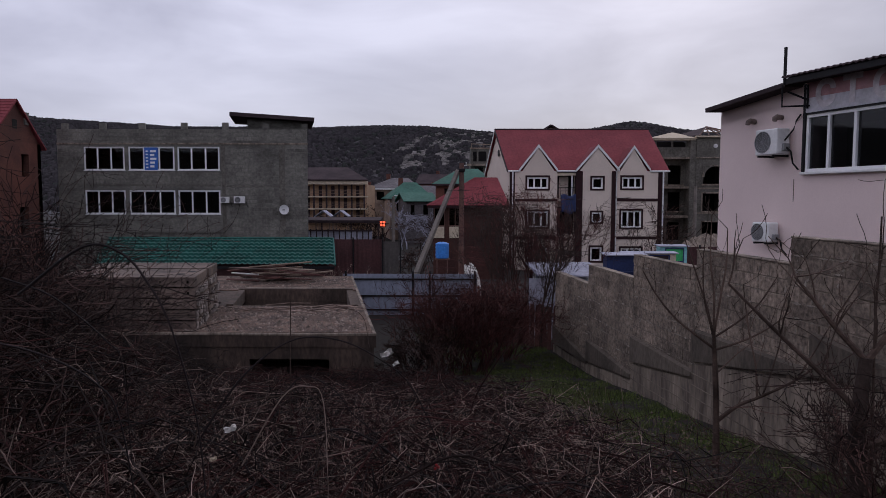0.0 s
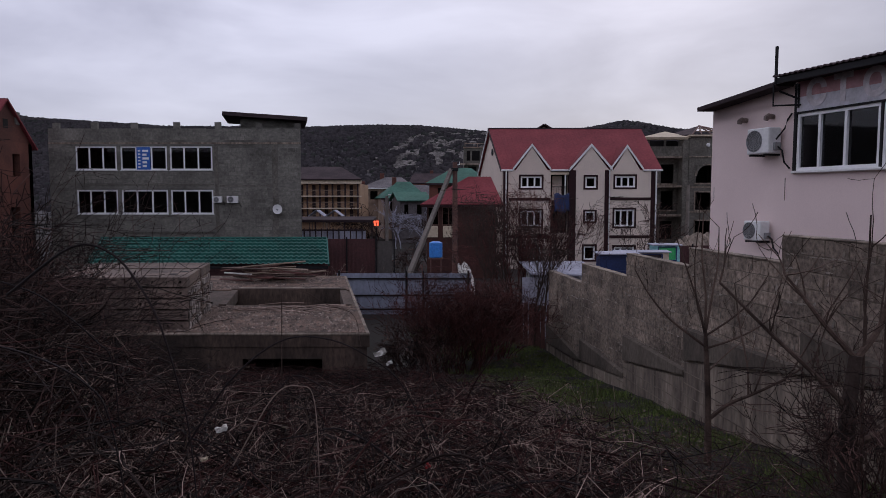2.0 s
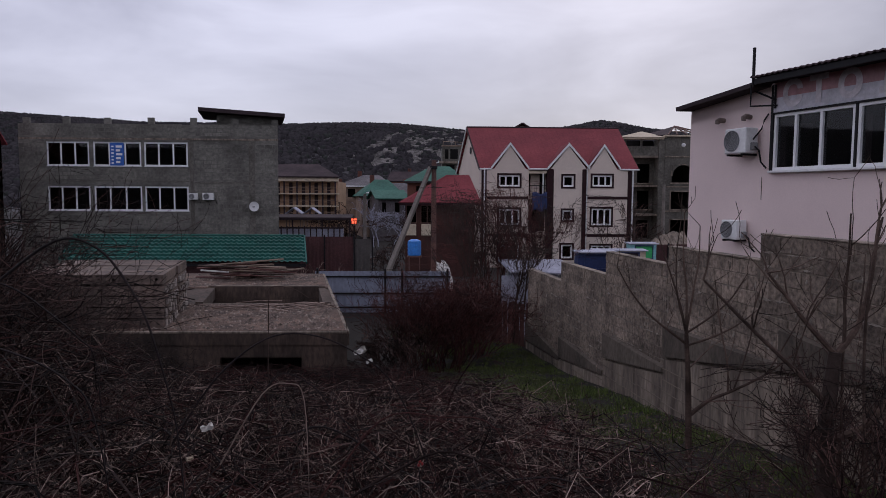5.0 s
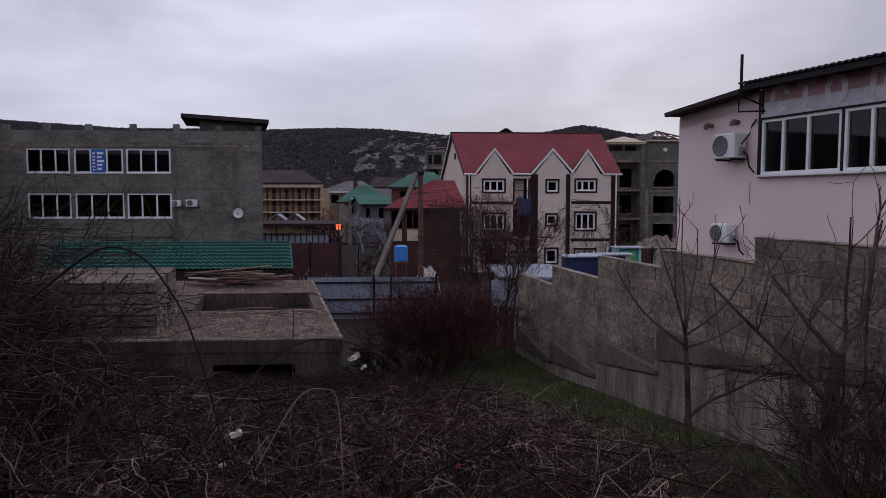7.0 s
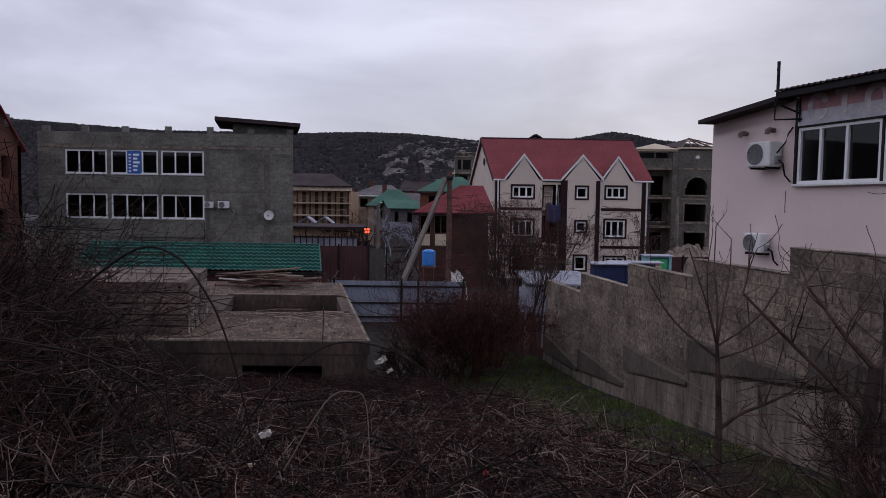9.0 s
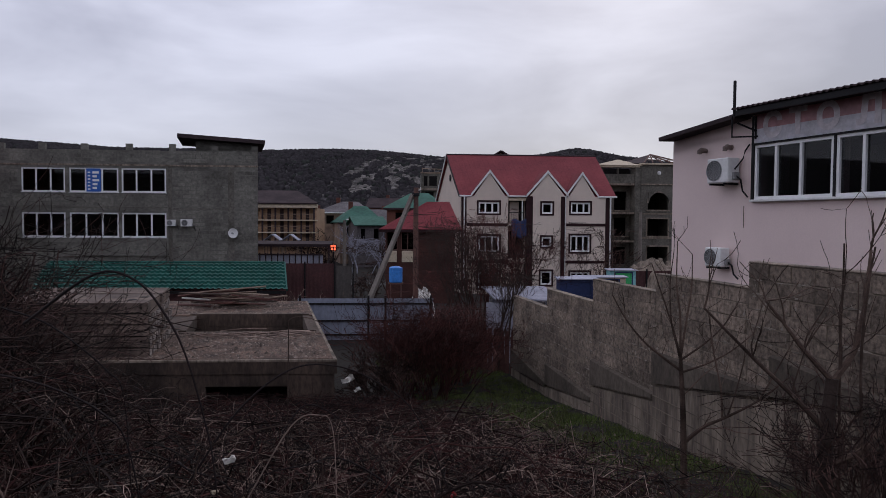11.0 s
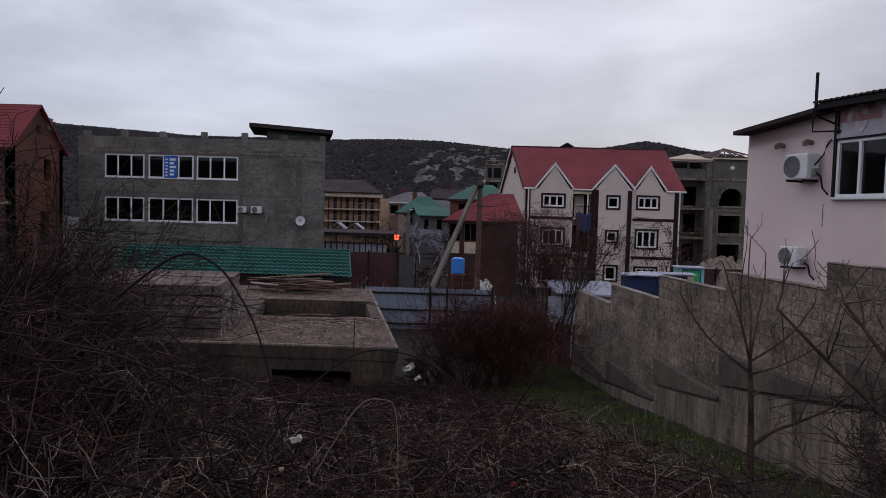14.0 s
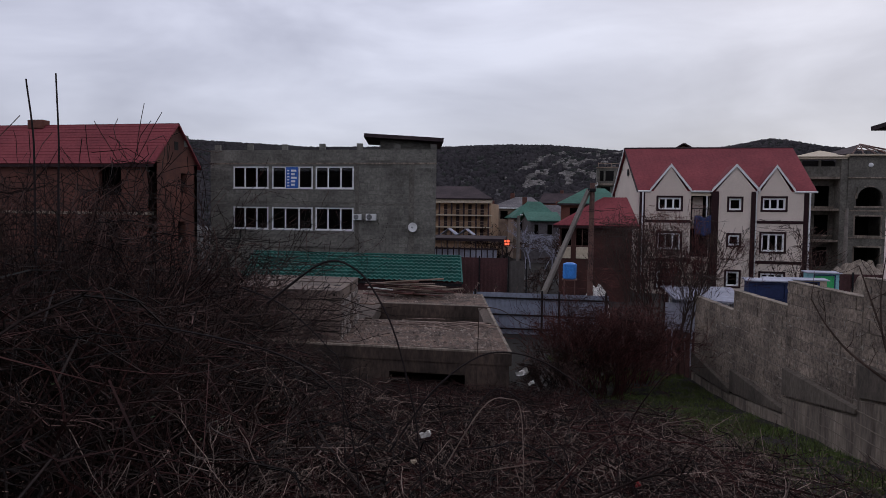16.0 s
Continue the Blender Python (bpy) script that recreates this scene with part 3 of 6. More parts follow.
    part("wall", Shape().box(0.5, 12.8, 0.6, 0.8, 0, 1.8).box(0.5, 0.7, 0.8, 3.0, 0, 1.8).box(12.6, 12.8, 0.8, 3.0, 0, 1.8).box(0.5, 12.8, 3.0, 3.2, 0, 2.78), "brown_sheet", b)
    r = part("roof", tile_roof(0.0, 13.2, 8, 3.2, 1.28, 0.3, 0.12), "green_roof", b, "green metal tile roofing")
    r.location = (0, 0, 1.66)
    part("fascia", Shape().box(0, 13.2, -0.02, 0.02, 1.50, 1.66), "black_metal", b)
    part("ridge_cap", Shape().tube([(0, 3.22, 2.98), (13.2, 3.22, 2.98)], 0.07, 8), "green_roof", b)
    part("verge", Shape().slab([(13.2, 0, 1.76), (13.28, 0, 1.76), (13.28, 3.2, 3.02), (13.2, 3.2, 3.02)], 0.12), "green_roof", b)


green_shed()


# ---- unfinished garage ----
def garage():
    b = thing("unfinished_garage", pose(-1.1, 15.45, 0), "roofless concrete garage with a pit opening in its rubble-strewn slab", "garage")
    LEAN[b.name] = -0.19
    zt, zb = 1.06, 0.78
    x0, x1, y0, y1 = -7.6, 0.0, 0.0, 10.6
    hx0, hx1, hy0, hy1 = -3.5, -0.38, 3.65, 6.5
    for q in ((x0, x1, y0, hy0), (x0, x1, hy1, y1), (x0, hx0, hy0, hy1), (hx1, x1, hy0, hy1)):
        part("roof_slab", Shape().box(*q, zb, zt), "dark_concrete", b)
    rng = random.Random(5)
    for q in ((x0, x1 + 0.004, y0 - 0.006, y0 + 0.055), (x1 - 0.075, x1 + 0.006, y0 + 0.056, y1)):
        part("worn_edge", Shape().soft_box(*q, zt - 0.035, zt + 0.024, 0.012), "concrete", b, "pale worn slab edge")
    for q in ((hx0, hx1, hy0 - 0.06, hy0 + 0.004), (hx0, hx1, hy1 + 0.1, hy1 + 0.206)):
        part("worn_edge", Shape().soft_box(*q, zt - 0.03, zt + (0.03 if q[2] < hy1 else 0.115), 0.012), "concrete", b, "pale worn edge of the opening")
    part("slab_topping", Shape().box(x0 + 0.1, x1 - 0.07, y0 + 0.06, hy0 - 0.05, zt, zt + 0.03).box(x0 + 0.1, x1 - 0.07, hy1 + 0.25, y1 - 0.05, zt, zt + 0.03), "rubble", b, "gravelly topping scattered with rubble")
    k = 0.2
    part("kerb", Shape().box(hx0 - k, hx1 + k, hy1, hy1 + k, zt, zt + 0.10).box(hx0 - k, hx0, hy0, hy1, zt, zt + 0.06).box(hx1, hx1 + k, hy0, hy1, zt, zt + 0.06), "dark_concrete", b, "pale kerb round the opening")
    part("front_wall", Shape().wall(x0, x1 - 0.05, -0.6, zb, y0 + 0.02, y0 + 0.4, [(-2.7, -1.0, -0.15, 0.52)]), "dark_concrete", b)
    part("side_wall", Shape().box(x1 - 0.35, x1 - 0.05, y0 + 0.4, y1 - 0.1, -0.6, zb), "dark_concrete", b)
    part("side_wall", Shape().box(x0, x0 + 0.3, y0 + 0.4, y1 - 0.1, -0.6, zb), "dark_concrete", b)
    part("back_wall", Shape().box(x0 + 0.3, x1 - 0.35, y1 - 0.4, y1 - 0.1, -0.6, zb), "dark_concrete", b)
    part("pit_wall", Shape().box(hx0 - 0.1, hx1 + 0.1, hy1 + 0.002, hy1 + 0.2, -0.5, zb - 0.01).box(hx0 - 0.3, hx0 - 0.1, hy0, hy1, -0.5, zb - 0.01), "dark_concrete", b)
    # unseen front pit wall, added to keep pit light out of the front opening
    part("pit_wall", Shape().box(hx0 - 0.1, hx1 + 0.1, hy0 - 0.2, hy0 - 0.002, -0.5, zb - 0.01), "dark_concrete", b)
    stones = Shape()
    for i in range(2600):
        y = rng.uniform(y0 + 0.1, hy0 - 0.15) if rng.random() < 0.75 else rng.uniform(hy1 + 0.4, y1 - 0.4)
        x = rng.uniform(-4.6, x1 - 0.2) - 0.19 * y - 1.1
        y += 15.45
        r = 0.012 + 0.045 * rng.random() ** 3
        n = len(stones.v)
        stones.v += [(x + r * rng.uniform(.6, 1.3), y, zt + 0.03), (x, y + r, zt + 0.03), (x - r * rng.uniform(.6, 1.3), y, zt + 0.03), (x, y - r, zt + 0.03), (x + rng.uniform(-.3, .3) * r, y, zt + 0.03 + r * rng.uniform(.5, 1.2))]
        stones.f += [(n, n + 1, n + 4), (n + 1, n + 2, n + 4), (n + 2, n + 3, n + 4), (n + 3, n, n + 4)]
    whole("rubble", stones, "stones", "small broken stones scattered over the concrete slab", "rubble", kind="stuff")
    sticks = Shape()
    for i in range(18):
        x, y, a = rng.uniform(-5.0, -2.8), rng.uniform(18.0, 18.9), rng.uniform(-0.5, 0.5)
        l = rng.uniform(0.5, 1.5)
        sticks.tube([(x, y, zt + rng.uniform(0.03, 0.08)), (x + l * 0.5 * math.cos(a), y + l * 0.5 * math.sin(a), zt + 0.10), (x + l * math.cos(a), y + l * math.sin(a), zt + 0.06)], 0.014, 4)
    whole("dry_sticks", sticks, "twig_pale", "dry sticks lying on the concrete slab", "sticks", kind="stuff")


garage()


def cored_slab(w, d, h, cores, rng):
    """A floor slab with round hollow cores that open on its front end."""
    s = Shape().box(0, w, 0.3, d, 0, h)
    k = w / cores
    for i in range(cores):
        x0, x1, cx = i * k, (i + 1) * k, (i + 0.5) * k
        r = rng.uniform(0.018, 0.034)
        rim = [(x0, 0), (cx, 0), (x1, 0), (x1, h / 2), (x1, h), (cx, h), (x0, h), (x0, h / 2)]
        hole = [(cx + r * math.cos(math.radians(225 + 45 * j)), h / 2 + r * math.sin(math.radians(225 + 45 * j))) for j in range(8)]
        n = len(s.v)
        s.v += [(x, 0, z) for x, z in rim] + [(x, 0, z) for x, z in hole] + [(x, 0.3, z) for x, z in hole]
        for j in range(8):
            m = (j + 1) % 8
            s.f += [(n + j, n + m, n + 8 + m, n + 8 + j), (n + 8 + j, n + 8 + m, n + 16 + m, n + 16 + j)]
    s.poly((0, 0, h), (w, 0, h), (w, 0.3, h), (0, 0.3, h)).poly((0, 0.3, 0), (w, 0.3, 0), (w, 0, 0), (0, 0, 0))
    s.poly((w, 0, 0), (w, 0.3, 0), (w, 0.3, h), (w, 0, h)).poly((0, 0.3, 0), (0, 0, 0), (0, 0, h), (0, 0.3, h))
    return s


def slab_stack():
    """Hollow-core floor slabs stacked in two piles on the garage roof."""
    rng = random.Random(8)
    b = thing("concrete_slab_stack", pose(-8.0, 15.75, 1.062), "stack of weathered hollow-core concrete slabs on a garage roof", "slab stack")
    LEAN[b.name] = -0.2
    w, h, n = 2.98, 0.205, 5
    gap = 0.035
    for y0, d in ((0.0, 1.75), (1.9, 1.45)):
        for i in range(n):
            z = i * (h + gap)
            dx, dy = rng.uniform(-0.03, 0.03), rng.uniform(-0.03, 0.03)
            s = cored_slab(w, d, h, 10, rng)
            s.v = [(p + dx, q + y0 + dy, r + z) for p, q, r in s.v]
            part("slab", s, "slab_end", b)
            if i < n - 1:
                for u in (0.3, w - 0.45):
                    part("spacer", Shape().box(u, u + 0.12, y0 + 0.15, y0 + d - 0.1, z + h, z + h + gap), "wood", b)
                s = Shape()
                for k in range(9):
                    u = y0 + 0.08 + (d - 0.2) * k / 9
                    s.soft_box(w + dx + 0.002, w + dx + rng.uniform(0.012, 0.07), u, u + (d - 0.2) / 9 * rng.uniform(0.6, 1.0), z + rng.uniform(0.0, 0.05), z + h - rng.uniform(0, 0.08), 0.008)
                part("broken_edge", s, "broken_end", b, "pale broken slab edge")
    zt = (n - 1) * (h + gap) + h
    # near-black blocks, slightly proud, stand in for the shade in lifting pockets
    for x, y in ((2.45, 0.55), (2.62, 1.05)):
        part("pocket_shade_patch", Shape().soft_box(x, x + 0.17, y, y + 0.2, zt - 0.02, zt + 0.006, 0.003), "inside", b, "near-black patch drawn as a shaded lifting pocket")


slab_stack()


def timber_pile():
    rng = random.Random(21)
    pal = thing("timber_pile", pose(-5.9, 24.3, 1.09), "pile of old grey and reddish boards on a garage roof", "timber")
    for i in range(30):
        l = rng.uniform(0.8, 2.3)
        x, y, z = rng.uniform(-1.3, 0.5), rng.uniform(-0.5, 0.9), 0.03 + 0.015 * i
        ob = part("board", Shape().soft_box(0, l, 0, rng.uniform(0.06, 0.16), 0, rng.uniform(0.025, 0.05), 0.008), rng.choice(("wood", "wood_red", "wood_red", "bark", "wood")) if i != 17 else "white_rag", pal)
        ob.matrix_basis = pose(x, y, z, rng.uniform(-18, 18), rng.uniform(-6, 6), rng.uniform(-24, 24))


timber_pile()


# ---- red-roofed house ----
def gable_front(s, x0, x1, z0, peak, y0, y1):
    """Triangular wall above a bay."""
    n = len(s.v)
    m = (x0 + x1) / 2
    s.v += [(x0, y0, z0), (x1, y0, z0), (m, y0, peak), (x0, y1, z0), (x1, y1, z0), (m, y1, peak)]
    s.f += [(n, n + 1, n + 2), (n + 5, n + 4, n + 3), (n, n + 3, n + 4, n + 1), (n + 1, n + 4, n + 5, n + 2), (n + 2, n + 5, n + 3, n)]


def red_house():
    X0, Y0, Z0 = 5.2, 56.0, -1.9
    b = thing("red_roofed_house", pose(X0, Y0, Z0), "three-storey cream house with a red gabled roof and maroon trim", "house")
    W, D = 12.12, 11.0
    eave, ridge = 8.36, 11.86
    skew = -0.11  # the far side wall runs askew with the plot
    wins = [(1.35, 3.02, 6.62, 7.53, 3), (6.45, 7.31, 6.62, 7.5, 1), (8.84, 10.43, 6.66, 7.55, 3),
            (1.36, 3.03, 3.56, 4.82, 3), (6.46, 7.25, 3.96, 4.76, 1), (8.82, 10.42, 3.56, 4.9, 3),
            (6.4, 7.3, 0.9, 2.0, 1), (8.84, 10.45, 0.6, 1.93, 3), (1.36, 3.03, 0.6, 1.9, 3)]
    balcony = [(3.76, 5.18, 5.9, 7.82), (3.76, 5.18, 3.0, 5.2)]
    s = Shape().wall(0, W, 0, eave, 0, 0.35, [w[:4] for w in wins] + balcony)
    part("front_wall", s, "cream", b)
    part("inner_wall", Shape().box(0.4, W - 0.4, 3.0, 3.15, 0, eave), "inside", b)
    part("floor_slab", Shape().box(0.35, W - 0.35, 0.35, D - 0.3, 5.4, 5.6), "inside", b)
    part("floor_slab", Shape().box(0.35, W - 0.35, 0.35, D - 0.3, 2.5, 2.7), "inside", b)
    # side walls with their gables
    for x, k in ((0.0, skew), (W - 0.35, 0.0)):
        sd = Shape()
        prof = [(0.352, 0), (D, 0), (D, eave), (D / 2, ridge - 0.14), (0.352, eave + 0.1)]
        n = len(prof)
        sd.v += [(x + k * y, y, z) for y, z in prof] + [(x + 0.35 + k * y, y, z) for y, z in prof]
        sd.f += [tuple(range(n))[::-1], tuple(range(n, 2 * n))] + [(q, (q + 1) % n, n + (q + 1) % n, n + q) for q in range(n)]
        part("side_wall", sd, "cream", b)
    part("back_wall", Shape().box(-0.8, W - 0.35, D - 0.35, D, 0, eave), "cream", b)
    vent = Shape()
    ring = [(4.55 + 0.32 * math.cos(a), 9.75 + 0.3 * math.sin(a)) for a in [2 * math.pi * i / 14 for i in range(14)]]
    vent.slab([(skew * y - 0.05, y, z) for y, z in ring], 0.045)
    part("gable_vent", vent, "black_metal", b, "round dark gable vent")
    # main roof, both slopes
    o = 0.5
    ls = (ridge - eave) / (D / 2)
    ze = eave - o * ls
    lf, lm, lb = -0.17, -0.83, -1.42
    rf, rm = W + 0.46, W + 0.4
    part("roof", Shape().slab([(lf, -o, ze), (rf, -o, ze), (rm, D / 2, ridge), (lm, D / 2, ridge)], 0.12), "red_roof", b)
    part("roof", Shape().slab([(rm, D / 2, ridge), (rf, D + o, ze), (lb, D + o, ze), (lm, D / 2, ridge)], 0.12), "red_roof", b)
    part("ridge_cap", Shape().tube([(lm, D / 2, ridge + 0.01), (rm, D / 2, ridge + 0.01)], 0.08, 8), "dark_roof", b)
    seams = Shape()
    for i in range(1, 31):
        t = i / 31
        a, c = Vector((lf + (rf - lf) * t, -o, ze)), Vector((lm + (rm - lm) * t, D / 2, ridge))
        seams.tube([a, c], 0.010, 4)
    part("roof_seam", seams, "red_roof", b)["kind"] = "stuff"
    part("bargeboard", Shape().slab([(lf - 0.07, -o - 0.02, ze + 0.03), (lf, -o - 0.02, ze + 0.03), (lm, D / 2, ridge + 0.04), (lm - 0.07, D / 2, ridge + 0.04)], 0.2), "maroon", b, "dark verge trim")
    part("bargeboard", Shape().slab([(lm - 0.07, D / 2, ridge + 0.04), (lm, D / 2, ridge + 0.04), (lb, D + o, ze + 0.03), (lb - 0.07, D + o, ze + 0.03)], 0.2), "white_metal", b)
    # bays with gables of their own
    be = 8.27
    for g0, g1, a0, a1, top, y in ((0.93, 3.54, 0.38, 3.74, 10.0, -0.5), (5.41, 8.39, 5.73, 8.0, 9.98, -0.62), (8.63, 10.87, 8.31, 11.69, 9.91, -0.5)):
        bay = Shape()
        mid = (g0 + g1) / 2
        holes = [w[:4] for w in wins if a0 < (w[0] + w[1]) / 2 < a1]
        bay.wall(a0, a1, 0, be - 0.25, y, -0.002, holes)
        gable_front(bay, g0 + 0.05, g1 - 0.05, be - 0.25, top - 0.14, y, y + 0.3)
        part("bay", bay, "cream", b)
        roof = Shape()
        yb = min(4.2, (top - eave) / ls + 0.05)
        roof.slab([(g0 - 0.2, y - 0.06, be - 0.22), (mid, y - 0.06, top), (mid, yb, top), (g0 - 0.2, yb, be - 0.22)][::-1], 0.1)
        roof.slab([(g1 + 0.2, y - 0.06, be - 0.22), (mid, y - 0.06, top), (mid, yb, top), (g1 + 0.2, yb, be - 0.22)], 0.1)
        part("bay_roof", roof, "red_roof", b)
        for e in (g0 - 0.22, g1 + 0.22):
            trim = Shape()
            a, c = Vector((e, y - 0.1, be - 0.34)), Vector((mid, y - 0.1, top - 0.12))
            dz, dy = Vector((0, 0, 0.24)), Vector((0, 0.06, 0))
            trim.v += [tuple(q) for q in (a, c, c + dz, a + dz, a + dy, c + dy, c + dz + dy, a + dz + dy)]
            trim.f += [(0, 1, 2, 3), (7, 6, 5, 4), (0, 4, 5, 1), (3, 2, 6, 7), (0, 3, 7, 4)]
            part("bargeboard", trim, "white_metal", b, "white gable bargeboard")
    yfs = lambda w: -0.5 if not 5.4 < (w[0] + w[1]) / 2 < 8.3 else -0.62
    for w in wins:
        y = yfs(w)
        window_in(b, w[0], w[1], w[2], w[3], y + 0.06, w[4], 0.13, 0.1)
        e = 0.14
        part("window_surround", Shape().wall(w[0] - e, w[1] + e, w[2] - e, w[3] + e, y - 0.04, y - 0.002, [w[:4]]), "maroon", b, "maroon window surround")
    for a, c, z in ((8.4, 11.68, 5.64), (0.4, 3.7, 5.61), (8.43, 11.68, 2.63), (0.4, 3.7, 2.63)):
        part("band", Shape().box(a, c, -0.55, -0.502, z, z + 0.22), "maroon", b)
    for x0, x1, y in ((0.0, 0.14, -0.5), (0.26, 0.37, -0.5), (5.19, 5.72, -0.6), (8.01, 8.3, -0.72), (11.7, 12.0, -0.5)):
        part("corner_strip", Shape().box(x0, x1, y - 0.03, -0.002, 0, 7.98), "maroon", b)
    for x in (0.2, 8.38, 12.08):
        part("downpipe", Shape().tube([(x, -0.6, 0.2), (x, -0.6, 7.9), (x, -0.5, 8.02)], 0.055, 8), "white_metal", b)
    for g0, g1 in ((-0.2, 0.72), (3.74, 5.2), (11.05, 12.6)):
        part("gutter", Shape().tube([(g0, -0.56, 8.0), (g1, -0.56, 8.0)], 0.07, 8), "white_metal", b)
    # balcony
    part("porch_beam", Shape().box(3.76, 5.18, -0.5, -0.3, 7.66, 7.86), "cream_band", b, "pale beam over the balcony")
    for z in (5.66, 2.7):
        part("balcony_slab", Shape().box(3.76, 5.18, -0.6, 1.2, z, z + 0.16), "cream", b)
    for i in range(8):
        x = 3.8 + 0.19 * i
        part("baluster", Shape().tube([(x, -0.55, 5.82), (x, -0.55, 6.7)], 0.015, 4), "black_metal", b)
    part("railing", Shape().tube([(3.76, -0.55, 6.7), (5.18, -0.55, 6.7)], 0.03, 6), "black_metal", b)
    part("balcony_door", Shape().soft_box(4.0, 4.75, 0.36, 0.42, 5.84, 7.6, 0.01), "cream", b)
    part("post", Shape().box(4.85, 4.95, -0.5, -0.4, 5.82, 7.66), "white_metal", b)
    # blue cloth hung over the balcony
    cloth = Shape()
    nx, nz = 9, 10
    for j in range(nz):
        for i in range(nx):
            cloth.v.append((4.0 + 1.2 * i / (nx - 1), -0.68 - 0.05 * math.sin(i * 1.7 + j * 0.3), 4.7 + 1.42 * j / (nz - 1) + 0.1 * math.sin(i)))
    for j in range(nz - 1):
        for i in range(nx - 1):
            cloth.f.append((j * nx + i, j * nx + i + 1, (j + 1) * nx + i + 1, (j + 1) * nx + i))
    c = whole("hanging_cloth", cloth, "blue_dark", "dark blue cloth hung over a balcony rail", "cloth", place=pose(X0, Y0, Z0), smooth=True)
    c.modifiers.new("thickness", "SOLIDIFY").thickness = 0.02


red_house()


# ---- unfinished concrete building behind ----
def unfinished_building():
    b = thing("unfinished_building", pose(19.6, 68, -1.8), "grey unfinished concrete building with an arched opening and bare roof frame", "building")
    left_holes = [(2.51, 3.81, 7.17, 9.06), (2.54, 3.81, 4.54, 6.39), (2.5, 3.8, 1.6, 3.4)]
    part("wall", Shape().wall(0, 4.6, 0, 9.7, 1.6, 1.9, left_holes), "frame_concrete", b)
    cx, cz, r = 6.49, 7.85, 1.045
    right_holes = [(cx - r, cx + r, 7.19, cz + r), (5.42, 7.53, 4.56, 6.27), (5.44, 7.55, 1.4, 3.49)]
    part("wall", Shape().wall(4.74, 8.6, 0, 11.66, 0, 0.3, right_holes), "frame_concrete", b)
    # masonry round the arched head, and the plaster rib that frames it
    head, rib = Shape(), Shape()
    for i in range(16):
        a0, a1 = math.pi * i / 16, math.pi * (i + 1) / 16
        p0, p1 = (cx - r * math.cos(a0), cz + r * math.sin(a0)), (cx - r * math.cos(a1), cz + r * math.sin(a1))
        head.slab([(p0[0], 0.002, p0[1]), (p1[0], 0.002, p1[1]), (p1[0], 0.002, cz + r + 0.001), (p0[0], 0.002, cz + r + 0.001)], -0.29)
        q0, q1 = [(cx - (r + 0.13) * math.cos(a), cz + (r + 0.13) * math.sin(a)) for a in (a0, a1)]
        rib.slab([(p0[0], -0.05, p0[1]), (p1[0], -0.05, p1[1]), (q1[0], -0.05, q1[1]), (q0[0], -0.05, q0[1])], -0.048)
    part("arch_head", head, "frame_concrete", b)
    part("arch_rib", rib, "concrete", b)
    for x0, x1, z0, z1 in right_holes[1:]:
        part("window_surround", Shape().wall(x0 - 0.12, x1 + 0.12, z0 - 0.12, z1 + 0.12, -0.04, -0.002, [(x0, x1, z0, z1)]), "concrete", b)
    part("sill", Shape().box(cx - r - 0.15, cx + r + 0.15, -0.1, -0.002, 7.05, 7.18), "concrete", b)
    for x0, x1, z0, z1 in left_holes[:2]:
        part("sill", Shape().box(x0 - 0.4, x1 + 0.3, 1.46, 1.598, z0 - 0.14, z0 - 0.01), "concrete", b)
    for z in (9.66, 6.72, 4.3):
        part("string_course", Shape().box(4.7, 8.64, -0.07, -0.002, z, z + 0.12), "concrete", b)
    part("side_wall", Shape().box(8.3, 8.6, 0.3, 9, 0, 11.6).box(0, 0.3, 1.9, 9, 0, 9.7).box(0.3, 8.3, 8.7, 9, 0, 11.6), "frame_concrete", b)
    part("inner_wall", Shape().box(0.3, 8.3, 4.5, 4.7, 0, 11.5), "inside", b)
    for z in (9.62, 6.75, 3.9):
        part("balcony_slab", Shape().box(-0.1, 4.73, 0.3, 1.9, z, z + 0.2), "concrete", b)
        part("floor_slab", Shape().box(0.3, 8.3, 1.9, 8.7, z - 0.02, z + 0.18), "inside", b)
    part("corner_pier", Shape().box(4.17, 4.738, 0.1, 1.58, 0, 11.6), "frame_concrete", b)
    part("parapet", Shape().box(0.0, 4.16, 0.4, 0.6, 9.83, 10.75), "frame_concrete", b)
    # near-black wall gives the open attic its painted shade
    part("attic_wall", Shape().box(0.4, 4.5, 3.0, 3.2, 9.85, 11.5), "inside", b)
    for x in (0.9, 2.5):
        part("post", Shape().box(x - 0.09, x + 0.09, 0.42, 0.58, 10.752, 11.38), "frame_concrete", b)
    part("cornice", Shape().box(0.3, 4.6, 0.0, 0.7, 11.4, 11.6), "cream_band", b, "pale cornice board")
    part("cornice", Shape().box(4.6, 8.9, -0.3, 0.3, 11.67, 11.82), "cream_band", b, "pale cornice board")
    part("roof", Shape().slab([(0.1, -0.1, 11.62), (4.8, -0.1, 11.62), (3.4, 3.0, 12.42), (3.2, 3.0, 12.42)], 0.08), "cream_band", b, "pale unfinished roof slope")
    ap = (6.82, 3.4, 13.05)
    part("roof", Shape().slab([(2.95, 2.4, 11.9), (4.9, -0.25, 11.86), ap], 0.06), "dark_roof", b, "dark felted hip of the roof")
    for p in ((4.9, -0.25, 11.84), (5.8, -0.25, 11.84), (6.8, -0.25, 11.84), (7.8, -0.25, 11.84), (9.2, -0.25, 11.84), (9.2, 2.0, 11.84)):
        part("rafter", Shape().tube([p, ap], 0.075, 4), "rust", b, "dark bare rafter")
    for t in (0.35, 0.65):
